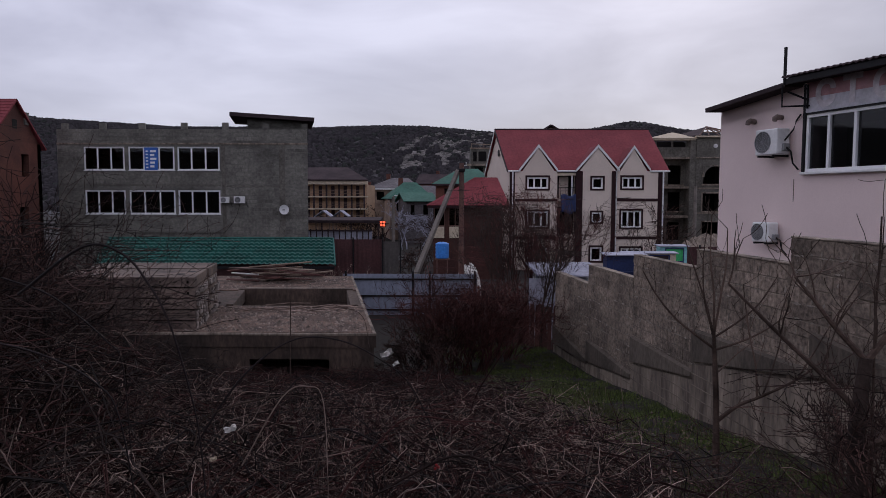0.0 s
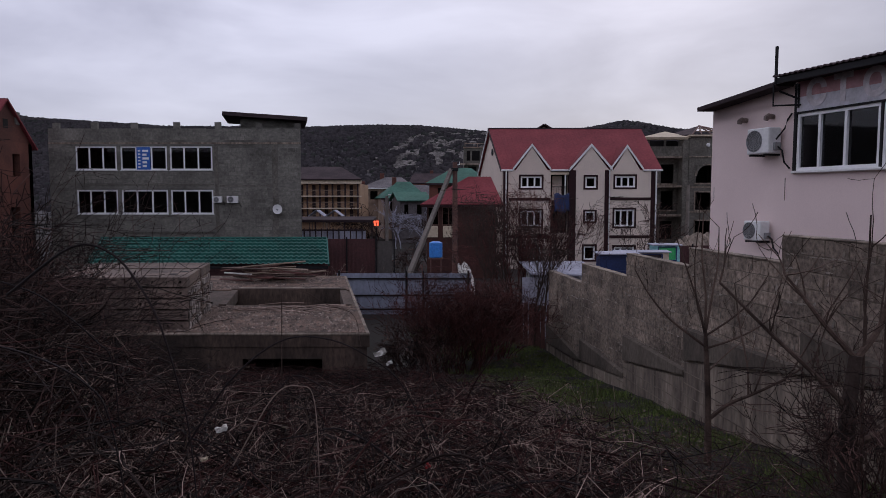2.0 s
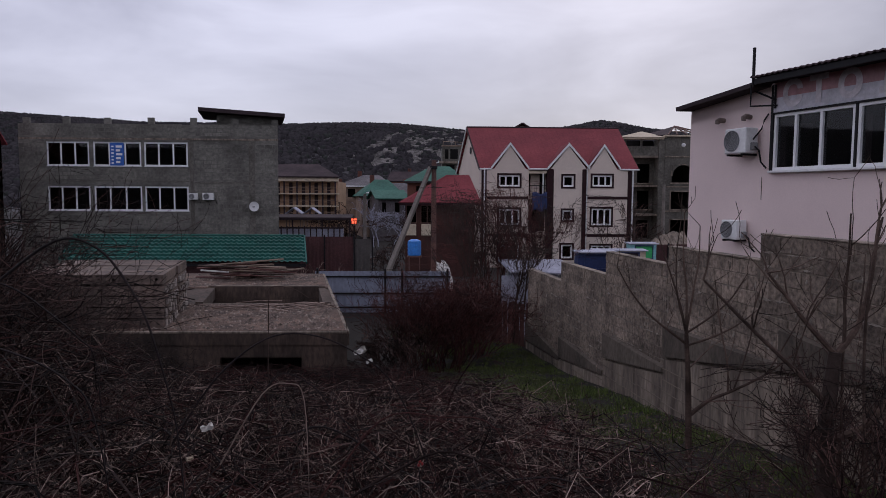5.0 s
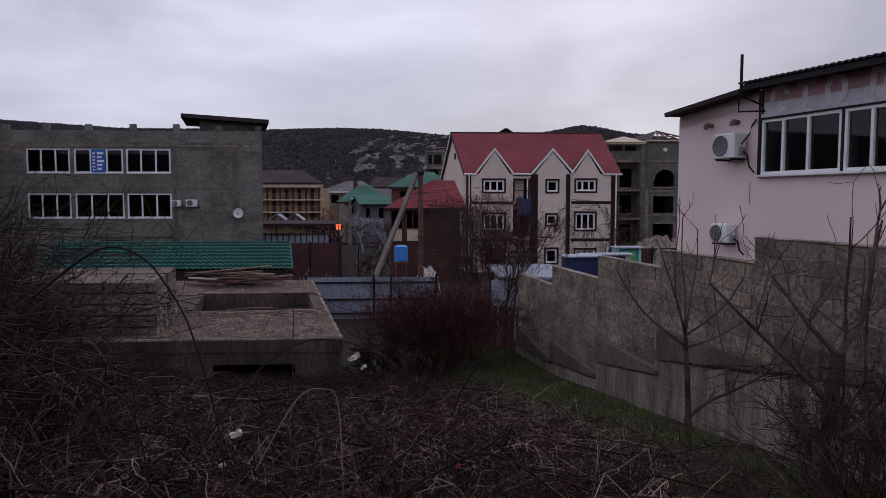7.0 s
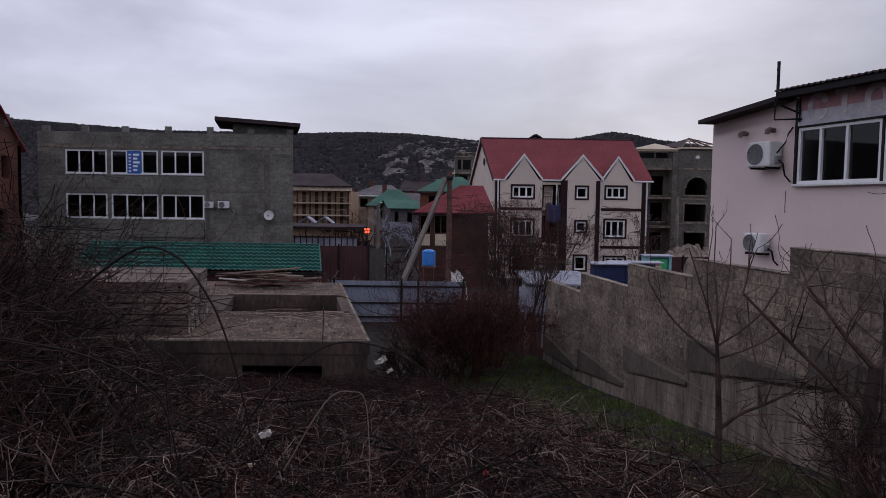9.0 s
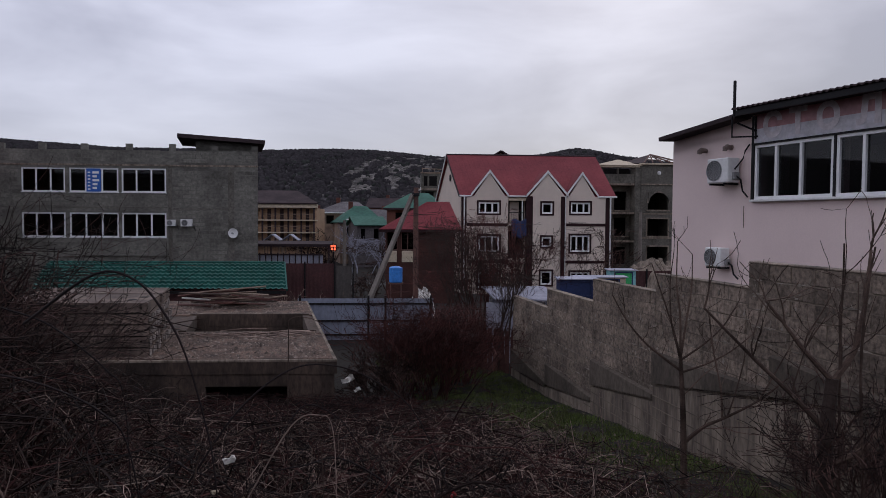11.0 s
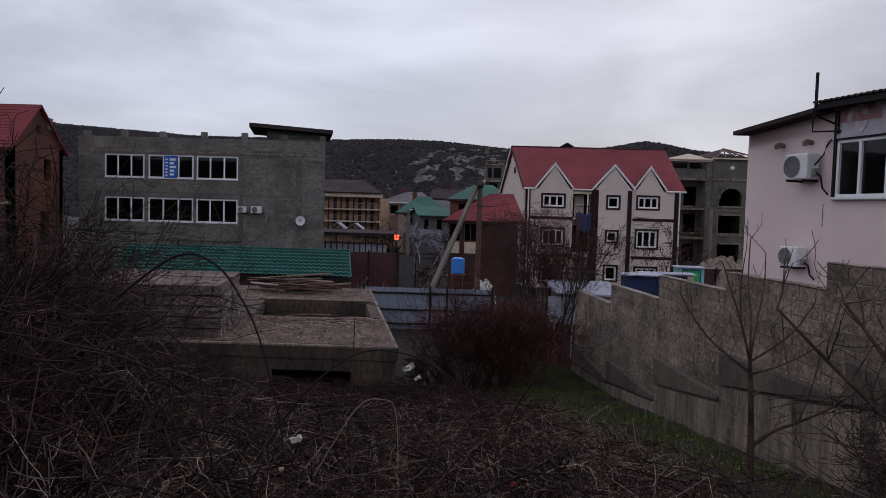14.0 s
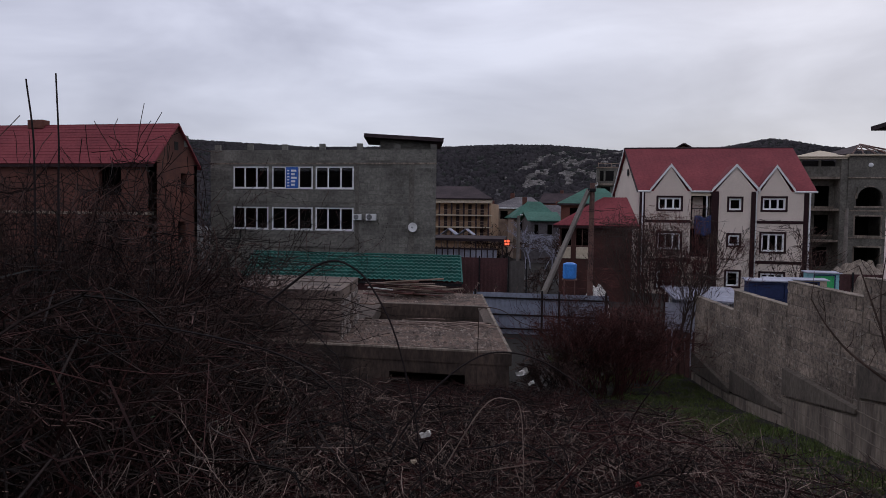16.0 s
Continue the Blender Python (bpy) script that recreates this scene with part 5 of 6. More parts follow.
    part("roof_frame", Shape().box(-0.1, 4.3, -0.1, 0.1, 11.4, 11.55).tube([(0.1, 0.1, 11.5), (0.1, 0.1, 12.1)], 0.04, 4).tube([(1.6, 0.1, 11.5), (1.6, 0.1, 12.0)], 0.04, 4).tube([(0.1, 0.1, 12.0), (3.0, 0.1, 11.9)], 0.04, 4), "wood", b, "bare timber roof frame")


beige_frame()


def summer_house():
    """Hip-roofed brick pavilion beside the red-roofed house."""
    b = thing("brick_pavilion", pose(-0.9, 48, -1.7), "brick pavilion with glazed front under a red hipped metal roof", "pavilion")
    W, D, h = 5.15, 5.5, 5.2
    part("wall", Shape().wall(0.2, W - 0.2, 0, h, 0.2, 0.5, [(0.25, 1.0, 3.75, 5.0), (1.25, 2.15, 3.75, 5.0)]).box(0.2, 0.5, 0.5, D, 0, h).box(W - 0.5, W - 0.2, 0.5, D, 0, h).box(0.5, W - 0.5, D - 0.3, D, 0, h), "shaded_brick", b)
    window_in(b, 0.25, 1.0, 3.75, 5.0, 0.28, 1, 0.05, 0.08, "rust")
    window_in(b, 1.25, 2.15, 3.75, 5.0, 0.28, 2, 0.05, 0.08, "rust")
    part("panel", Shape().box(0.2, 0.95, 0.12, 0.19, 2.92, 3.7), "cream_band", b, "pale panel under a window")
    part("panel", Shape().box(1.3, 2.15, 0.12, 0.19, 2.92, 3.7), "cream_band", b, "pale panel under a window")
    part("floor_slab", Shape().box(0.5, W - 0.5, 0.5, D - 0.3, 2.5, 2.7), "inside", b)
    z0, z1 = h, h + 1.95
    e = 0.25
    A, B, C, E = (-e, -e, z0), (W + e, -e, z0), (W + e, D + e, z0), (-e, D + e, z0)
    P, Q = (3.1, 2.6, z1), (4.75, 2.6, z1)
    part("roof", Shape().slab([A, B, Q, P], 0.1).slab([B, C, Q], 0.1).slab([C, E, P, Q], 0.1).slab([E, A, P], 0.1), "red_roof", b, "red hipped metal roof")
    seams = Shape()
    for i in range(1, 16):
        t = i / 16
        a = Vector(A).lerp(Vector(B), t)
        c = Vector(P).lerp(Vector(Q), t)
        seams.tube([a + Vector((0, 0, 0.01)), c + Vector((0, 0, 0.01))], 0.018, 4)
    part("roof_seam", seams, "red_roof", b)["kind"] = "stuff"
    part("eaves_board", Shape().box(-e, W + e, -e - 0.04, -e, z0 - 0.2, z0 - 0.05), "maroon", b)


summer_house()


# ---- fences, poles and yard clutter ----
def sheet_fence(name, x0, x1, y0, y1, z0, z1, material, label, posts=(), rails=(), rib=0.25, deep=0.03):
    L = math.hypot(x1 - x0, y1 - y0)
    b = thing(name, pose(x0, y0, z0, 0, 0, math.degrees(math.atan2(y1 - y0, x1 - x0))), label, "fence")
    s = Shape()
    n = int(L / rib) * 4
    prof = (0, 0, deep, deep)
    for i in range(n + 1):
        x = L * i / n
        y = -prof[i % 4]
        s.v += [(x, y, 0), (x, y, z1 - z0)]
    for i in range(n):
        s.f.append((2 * i, 2 * i + 2, 2 * i + 3, 2 * i + 1))
    p = part("sheet", s, material, b)
    p.modifiers.new("thickness", "SOLIDIFY").thickness = 0.006
    for x in posts:
        part("post", Shape().soft_box(x - 0.04, x + 0.04, -deep - 0.09, -deep - 0.012, -0.3, z1 - z0 + 0.12, 0.008), "black_metal", b)
    for z in rails:
        part("rail", Shape().soft_box(0, L, -deep - 0.05, -deep - 0.008, z - 0.03, z + 0.03, 0.006), "black_metal", b)
    return b


sheet_fence("sheet_steel_fence", -3.6, 1.5, 27.0, 27.0, -0.55, 1.07, "steel_sheet", "grey-blue profiled sheet fence on dark steel posts", (0.1, 2.65, 3.29, 5.0), (0.25, 0.78, 1.42))
sheet_fence("brown_sheet_fence", -7.4, -3.76, 43, 43, -1.4, 1.42, "brown_sheet", "dark brown profiled sheet fence", (0.1, 1.9, 3.7), ())
sheet_fence("dark_gate", -3.72, -2.7, 42.8, 42.8, -1.4, 1.3, "gate_grey", "dark sheet gate between fences", (0.05, 1.15), ())


def board_fence():
    b = thing("board_fence", pose(1.6, 22.2, -0.5, 0, 0, -38), "old brown board fence at the end of a block wall", "fence")
    rng = random.Random(2)
    for i in range(17):
        h = rng.uniform(1.25, 1.45)
        o = part("board", Shape().soft_box(0, 0.13, -0.02, 0.0, 0, h, 0.004), "wood_red", b)
        o.matrix_basis = pose(0.145 * i, 0, 0, 0, rng.uniform(-2, 2), 0)
    part("rail", Shape().box(0, 2.5, 0.002, 0.05, 1.05, 1.13), "wood", b)


board_fence()


def utility_pole():
    b = thing("utility_pole", pose(1.0, 34, -0.8), "brown utility pole with a slanting concrete brace", "utility pole")
    part("shaft", Shape().tube([(0, 0, -0.3), (0, 0, 6.42)], [0.15, 0.12], 10), "rust", b)
    part("brace", Shape().tube([(-2.75, -0.2, -0.3), (-0.16, -0.1, 6.1)], [0.16, 0.12], 4), "pole_concrete", b, "slanting grey concrete brace")
    part("collar", Shape().soft_box(-0.2, 0.16, -0.2, 0.16, 6.0, 6.16, 0.02), "black_metal", b)
    part("insulator", Shape().tube([(0.1, 0, 6.3), (0.22, 0, 6.32), (0.22, 0, 6.45)], 0.03, 6), "white_metal", b)


utility_pole()


def street_post():
    b = thing("street_lamp", pose(-4.45, 60, -1.7), "slim pale grey street lamp post", "street lamp")
    part("shaft", Shape().tube([(0, 0, 0), (0, 0, 5.8)], [0.17, 0.13], 8), "pole_concrete", b)
    part("arm", Shape().tube([(0, 0, 5.7), (0.2, -0.4, 5.85), (0.3, -0.8, 5.88)], 0.035, 6), "pole_concrete", b)
    part("lamp_head", Shape().soft_box(0.2, 0.42, -1.2, -0.75, 5.82, 5.92, 0.02), "white_metal", b)


street_post()


def led_sign():
    b = thing("led_sign", pose(-5.97, 66, 1.13), "small lit orange-red LED sign by the road", "sign")
    part("case", Shape().soft_box(-0.3, 0.3, 0, 0.12, 0.1, 0.7, 0.02), "black_metal", b)
    lamps = Shape()
    lamps.box(-0.25, -0.06, -0.012, -0.002, 0.44, 0.64).box(0.0, 0.25, -0.012, -0.002, 0.46, 0.64).box(-0.22, -0.02, -0.012, -0.002, 0.16, 0.38).box(0.05, 0.22, -0.012, -0.002, 0.16, 0.4)
    part("lit_panel", lamps, "led", b, "glowing orange-red panel")
    part("post", Shape().tube([(0, 0.06, -2.7), (0, 0.06, 0.0)], 0.06, 8), "black_metal", b)


led_sign()


# ---- bare shrubs and trees ----
def grow(s, p, d, length, r, rng, depth, bend=0.25, up=0.12, kids=3, spread=0.7, sides=4, shrink=0.62, least=0.003, ceil=99.0):
    """A bent, tapering branch with side branches."""
    n = 5 if depth > 0 else 4
    pts, rad = [p.copy()], [r]
    q, v = p.copy(), d.normalized()
    for i in range(n):
        v = (v + Vector((rng.gauss(0, bend), rng.gauss(0, bend), rng.gauss(0, bend) + up))).normalized()
        if q.z > ceil * (0.86 + 0.14 * rng.random()):
            v = Vector((v.x, v.y, -0.25 * abs(v.z))).normalized()
        q = q + v * (length / n)
        pts.append(q.copy())
        rad.append(max(least, r * (1 - 0.6 * (i + 1) / n)))
    s.tube(pts, rad, sides if depth > 1 else 3, False)
    if depth > 0:
        for k in range(kids):
            i = rng.randint(2, n)
            side = Vector((rng.gauss(0, 1), rng.gauss(0, 1), rng.gauss(0.25, 0.8))).normalized()
            v2 = ((pts[i] - pts[i - 1]).normalized() * (1 - spread * 0.5) + side * spread).normalized()
            grow(s, pts[i], v2, length * shrink * rng.uniform(0.7, 1.25), rad[i] * 0.72, rng, depth - 1, bend, up, kids, spread, sides, shrink, least, ceil)


def shrub(name, x, y, stems, height, width, material, label, seed, r=0.02, depth=3, category="shrub", base=None, lean=(0, 0), kids=3, least=0.003, thick=0.62, kink=0.15, up=0.04):
    """A bare shrub or tree; every stem with its twigs is a part."""
    rng = random.Random(seed)
    z = ground_z(x, y) - 0.05 if base is None else base
    t = thing(name, pose(x, y, z), label, category, "bare trees" if category == "tree" else "shrubs")
    for i in range(stems):
        s = Shape()
        a = rng.uniform(0, 2 * math.pi)
        q = rng.random() ** 0.6
        p = Vector((width * 0.3 * q * math.cos(a), width * 0.3 * q * math.sin(a), 0))
        d = Vector((math.cos(a) * q * 0.45 * width / height + lean[0], math.sin(a) * q * 0.45 * width / height + lean[1], 1))
        grow(s, p, d, height * rng.uniform(0.42, 0.66), r * rng.uniform(0.6, 1.25), rng, depth, kink, up, kids, thick, least=least, ceil=height * rng.uniform(0.6, 1.15))
        part("stem", s, material, t)
    return t


def bramble(name, x0, x1, y0, y1, canes, twigs, top, material, label, seed, r=0.006, inside=None, reach=1.0, low=0.0):
    """Arching canes over a stretch of the bank; top(x, y) is the height of the tangle."""
    rng = random.Random(seed)
    s = Shape()
    made = 0
    while made < canes:
        x, y = rng.uniform(x0, x1), rng.uniform(y0, y1)
        if inside and not inside(x, y):
            continue
        made += 1
        a = rng.uniform(0, 2 * math.pi)
        L = rng.uniform(0.45, 1.6) * reach
        if inside and not inside(x + L * math.cos(a), y + L * math.sin(a)):
            continue
        h = top(x, y)
        z0 = ground_z(x, y) + (low + (1 - low) * rng.random()) * max(0.1, h - ground_z(x, y)) * 0.75
        pts = []
        kx = ky = 0.0
        for i in range(8):
            t = i / 7
            arch = math.sin(math.pi * min(1, t * rng.uniform(0.98, 1.02)) * 0.85)
            a += rng.gauss(0, 0.3)
            kx, ky, kz = kx + rng.gauss(0, 0.045), ky + rng.gauss(0, 0.045), rng.gauss(0, 0.045)
            pts.append((x + math.cos(a) * L * t + kx, y + math.sin(a) * L * t + ky, min(z0 + (h - z0) * arch + kz, h + 0.22)))
        rr = r * (0.45 + 1.25 * rng.random() ** 2)
        s.tube(pts, [rr * (1 - 0.6 * i / 7) for i in range(8)], 3, False)
        for _ in range(twigs):
            i = rng.randint(1, 7)
            p = Vector(pts[i])
            l = 0.07 + 0.33 * rng.random() ** 1.6
            v = Vector((rng.gauss(0, 1), rng.gauss(0, 1), rng.gauss(0.3, 0.7))).normalized()
            line = [p]
            for j in range(3):
                v = (v + Vector((rng.gauss(0, .38), rng.gauss(0, .38), rng.gauss(-0.05, .38)))).normalized()
                line.append(line[-1] + v * l / 3)
            s.tube(line, [rr * 0.62, rr * 0.5, rr * 0.4, rr * 0.22], 3, False)
    return whole(name, s, material, label, "bramble", kind="stuff")


def leaves(name, x0, x1, y0, y1, count, top, material, label, seed, size=0.035, inside=None, drop=0.5):
    rng = random.Random(seed)
    s = Shape()
    made = 0
    while made < count:
        x, y = rng.uniform(x0, x1), rng.uniform(y0, y1)
        if inside and not inside(x, y):
            continue
        made += 1
        g = ground_z(x, y)
        z = g + (top(x, y) - g) * (1 - drop * rng.random())
        a, t = rng.uniform(0, 6.28), rng.uniform(-0.8, 0.8)
        l, w = size * rng.uniform(0.6, 1.4), size * rng.uniform(0.3, 0.6)
        u = Vector((math.cos(a), math.sin(a), t * 0.6)) * l
        v = Vector((-math.sin(a), math.cos(a), rng.uniform(-0.6, 0.6))) * w
        c = Vector((x, y, z))
        s.poly(c - u, c - u * 0.1 + v, c + u, c - u * 0.1 - v)
    return whole(name, s, material, label, "leaves", kind="stuff")


def left_rise(x, y):
    """How much the tangle swells into tall thicket away to the one side."""
    t = (-0.7 - 0.30 * (y - 2) - x) / 2.0
    return max(0.0, min(1.0, t))


def tangle_top(x, y):
    g = ground_z(x, y)
    h = float(np.interp(y, (2, 4, 8, 12, 15.4), (0.6, 0.85, 0.75, 0.4, 0.15)))
    h += 0.18 * noise.noise(Vector((x * 0.9, y * 0.9, 5)))
    h += left_rise(x, y) * 1.1
    return g + h


def in_tangle(x, y):
    right = float(np.interp(y, (2, 4, 6, 8, 10, 12, 15.4), (1.5, 1.85, 2.1, 2.2, 1.95, 1.5, 0.6)))
    return x < right and math.hypot(x - 0.3, y - 1.2) > 1.9


bramble("bramble_thicket", -9, 2.8, 2.3, 15.3, 4500, 5, tangle_top, "twig", "dense tangle of bare brown bramble canes on the bank", 31, 0.0072, in_tangle)
bramble("kinked_dry_twigs", -4.2, 2.3, 2.6, 8.5, 360, 5, lambda x, y: tangle_top(x, y) + 0.05, "twig_pale", "short kinked grey-brown twigs on top of the tangle", 37, 0.0040, lambda x, y: in_tangle(x, y) and x - 0.18 > -0.6 * (y - 1.2), 0.5, 0.4)
bramble("reddish_bramble_thicket", -4, 2.8, 3.0, 15.0, 2100, 5, tangle_top, "twig_red", "reddish bramble canes among the thicket", 32, 0.007, in_tangle)
bramble("pale_dry_stems", -5, 2.6, 2.8, 10.5, 480, 7, lambda x, y: tangle_top(x, y) + 0.04, "twig_pale", "pale dry stems standing out in the bramble tangle", 33, 0.0034, lambda x, y: in_tangle(x, y) and x - 0.18 > -0.72 * (y - 1.2))
leaves("dead_leaves", -8, 2.8, 2.4, 15.3, 9000, tangle_top, "dead_leaf", "withered brown leaves caught in the brambles", 34, 0.02, in_tangle, 0.8)
leaves("leaf_scraps", -6, 2.2, 2.4, 12.0, 16000, tangle_top, "dead_leaf", "tiny curled dry leaf scraps among the bramble canes", 36, 0.011, in_tangle, 0.7)
leaves("green_bramble_leaves", -6, 2.8, 2.4, 15.0, 900, tangle_top, "weed_leaf", "few small dull green bramble leaves", 35, 0.02, in_tangle, 0.6)


leaves("leaf_litter", 1.4, 4.6, 4.2, 12.0, 6000, lambda x, y: ground_z(x, y) + 0.09, "dead_leaf", "rotting brown leaf litter between brambles and wall", 38, 0.016, None, 0.9)
bramble("bramble_fringe", 1.4, 3.6, 4.2, 8.6, 260, 5, lambda x, y: ground_z(x, y) + 0.3, "twig", "thin low bramble canes beside the grass", 39, 0.005)


def grass_strip():
    rng = random.Random(41)
    s = Shape()
    made = 0
    while made < 44000:
        y = rng.uniform(5.0, 24)
        x = rng.uniform(-1.0, 5.2)
        right = 3.30 + (20.45 - y) * 0.1234
        left = float(np.interp(y, (5, 7, 10, 12, 15.4, 18, 24), (1.7, 2.1, 2.0, 1.6, 0.8, 0.4, -0.9)))
        thin = noise.noise(Vector((x * 1.3, y * 1.3, 2))) + 0.7 * noise.noise(Vector((x * 4, y * 4, 7))) + 0.55 * min(1.0, (x - left) / 0.9) + 0.25 * min(1.0, (right - x) / 0.3)
        if not left < x < right or thin < 0.34 + 0.25 * rng.random():
            continue
        made += 1
        z = ground_z(x, y) - 0.02
        h, a = rng.uniform(0.03, 0.10) + 0.05 * max(0, thin - 0.6), rng.uniform(0, 6.28)
        w = 0.009
        dx, dy = math.cos(a), math.sin(a)
        lx, ly = rng.gauss(0, 0.03), rng.gauss(0, 0.03)
        s.poly((x - dx * w, y - dy * w, z), (x + dx * w, y + dy * w, z), (x + lx, y + ly, z + h))
    whole("grass", s, "grass", "short dull green winter grass along the wall", "grass", kind="stuff")


grass_strip()


def smooth_line(pts, cuts=5):
    """A curve through the points."""
    ps = [Vector(q) for q in pts]
    ps = [ps[0] * 2 - ps[1], *ps, ps[-1] * 2 - ps[-2]]
    out = []
    for a, b, c, d in zip(ps, ps[1:], ps[2:], ps[3:]):
        for k in range(cuts):
            t = k / cuts
            out.append(0.5 * (2 * b + (c - a) * t + (2 * a - 5 * b + 4 * c - d) * t * t + (3 * b - a - 3 * c + d) * t ** 3))
    return out + [ps[-2]]


def limb(parent, rng, p0, pts, r, twigs, length, material="bark"):
    """A bent limb with its fine twigs, as one part."""
    s = Shape()
    fine = smooth_line([p0, *pts], 4)
    s.tube(fine, [r * (1 - 0.62 * i / (len(fine) - 1)) for i in range(len(fine))], 6)
    for q in pts:
        for _ in range(twigs):
            grow(s, Vector(q), Vector((rng.gauss(0, .5), rng.gauss(0, .4), rng.gauss(0.8, .4))), length * rng.uniform(0.5, 1.2), r * 0.35, rng, 1, 0.12, 0.06, 2)
    part("limb", s, material, parent)


def sapling():
    """Young tree with a fork of upright shoots, close to the wall."""
    rng = random.Random(51)
    t = thing("young_tree", pose(3.46, 8.85, 0.75), "bare young tree forking into upright shoots", "tree", "bare trees")
    part("trunk", Shape().tube([(0.05, 0, -0.15), (0.04, 0, 0.31), (0.02, 0, 0.92), (0.0, 0, 1.25), (-0.02, 0, 1.51), (-0.03, 0, 1.72)], [0.046, 0.04, 0.034, 0.03, 0.026, 0.018], 8), "bark", t)
    for p0, pts, r in (
        ((-0.02, 0, 1.5), [(-0.25, 0, 1.67), (-0.48, 0, 1.86), (-0.69, 0, 2.12), (-0.84, 0, 2.38)], 0.017),
        ((-0.03, 0, 1.63), [(-0.10, 0.05, 1.98), (-0.23, 0.08, 2.38), (-0.35, 0.1, 2.74)], 0.015),
        ((-0.03, 0, 1.63), [(0.05, 0.03, 2.11), (0.11, 0.05, 2.47), (0.11, 0.05, 2.85)], 0.015),
        ((-0.03, 0, 1.68), [(-0.04, 0, 2.12), (-0.09, 0, 2.51), (-0.09, 0, 3.0)], 0.016),
        ((-0.03, 0, 1.66), [(-0.16, -0.05, 2.05), (-0.2, -0.08, 2.5), (-0.17, -0.1, 2.9)], 0.012),
        ((-0.02, 0, 1.48), [(0.29, -0.04, 1.60), (0.56, -0.06, 1.75), (0.79, -0.08, 1.94)], 0.015),
        ((-0.02, 0, 1.63), [(0.27, 0, 1.83), (0.49, 0, 2.04), (0.66, 0, 2.32)], 0.014),
        ((0.0, 0, 1.2), [(0.23, -0.03, 1.45), (0.39, -0.05, 1.58)], 0.010),
        ((0.03, 0, 0.66), [(0.24, -0.06, 0.86), (0.48, -0.1, 0.98), (0.84, -0.14, 1.18), (1.18, -0.16, 1.45)], 0.026),
        ((0.44, -0.09, 0.97), [(0.41, -0.1, 1.32), (0.32, -0.1, 1.72), (0.24, -0.1, 2.24)], 0.014),
        ((0.50, -0.1, 1.0), [(0.60, -0.1, 1.31), (0.68, -0.1, 1.65), (0.69, -0.1, 1.88)], 0.011),
        ((0.86, -0.14, 1.2), [(1.07, -0.14, 1.57), (1.29, -0.14, 1.97)], 0.012)):
        limb(t, rng, p0, pts, r, 1, 0.32)


sapling()


def near_tree():
    """Thicker crooked tree with suckers at the end of the wall."""
    rng = random.Random(52)
    t = thing("crooked_tree", pose(3.68, 6.55, 1.15), "crooked bare tree with dark bark and suckers", "tree", "bare trees")
    part("trunk", Shape().tube([(0.02, 0, -0.15), (0.02, 0, 0.5), (0.0, 0, 1.0), (0.05, 0, 1.54)], [0.08, 0.068, 0.06, 0.05], 9), "bark_dark", t)
    for p0, pts, r in (
        ((0, 0, 1.12), [(-0.29, 0, 1.41), (-0.63, 0, 1.72), (-1.04, 0, 2.12)], 0.025),
        ((0.05, 0, 1.5), [(0.23, 0, 1.77), (0.31, 0, 2.14), (0.35, 0, 2.6)], 0.03),
        ((0.05, 0, 1.52), [(-0.2, 0, 1.78), (-0.36, 0, 1.98), (-0.53, 0.0, 2.18)], 0.024),
        ((0.03, 0, 0.8), [(0.4, 0, 1.0), (0.7, 0, 1.5), (1.1, 0, 1.9)], 0.03),
        ((0.05, 0, 1.2), [(0.12, 0, 1.7), (0.1, 0, 2.0), (0.14, 0, 2.4)], 0.016)):
        limb(t, rng, p0, pts, r, 2, 0.5)
    for i in range(5):
        x, y = 3.85 + rng.uniform(-0.6, 0.7), 6.2 + rng.uniform(-0.8, 0.7)
        shrub("sucker_shrub", x, y, 15, rng.uniform(1.2, 1.9), 1.5, "twig", "tangle of thin bare suckers round a tree", 60 + i, 0.009, 3)


near_tree()

shrub("reddish_shrub", 0.8, 17.6, 70, 2.5, 2.6, "twig_red", "dense reddish-brown bare shrub in the yard", 71, 0.014, 3, kids=4, least=0.004, thick=0.5, kink=0.2, up=0.06)
shrub("reddish_shrub", 1.65, 19.2, 46, 2.0, 1.9, "twig_red", "dense reddish-brown bare shrub near the wall's end", 72, 0.014, 3, kids=4, least=0.004, thick=0.5, kink=0.2, up=0.06)
shrub("bare_tree", 2.85, 21.4, 6, 4.3, 3.2, "bark_dark", "bare multi-stemmed tree with fine upright twigs", 73, 0.042, 4, "tree", kids=4, least=0.004, thick=0.45, kink=0.12, up=0.09)
shrub("bare_tree", 3.9, 26.6, 7, 4.0, 3.0, "twig_red", "thin bare tree behind a sheet shelter", 79, 0.024, 4, "tree", kids=4, least=0.0048, thick=0.42, kink=0.12, up=0.1)
shrub("bare_tree", 2.8, 24.6, 12, 4.5, 4.4, "twig_red", "bare reddish multi-stemmed tree", 74, 0.024, 4, "tree", kids=4, least=0.0045, thick=0.42, kink=0.12, up=0.1)
shrub("dark_shrub", 0.0, 16.6, 26, 1.3, 1.8, "twig", "low dark bare shrub beside a garage", 75, 0.016, 3, kids=4, least=0.005)
shrub("pale_dry_shrub", -1.45, 3.9, 9, 1.1, 1.2, "twig_pale", "pale dry branching shrub in the bramble tangle", 76, 0.0065, 2, base=2.15, least=0.0025)
shrub("pale_dry_shrub", -2.6, 4.5, 4, 1.0, 1.3, "twig_pale", "pale dry branching shrub in the bramble tangle", 77, 0.0055, 2, base=2.1, least=0.0025)
shrub("pale_dry_shrub", -0.7, 3.4, 6, 0.8, 0.9, "twig_pale", "pale dry branching shrub in the bramble tangle", 78, 0.006, 2, base=2.1, least=0.0025)
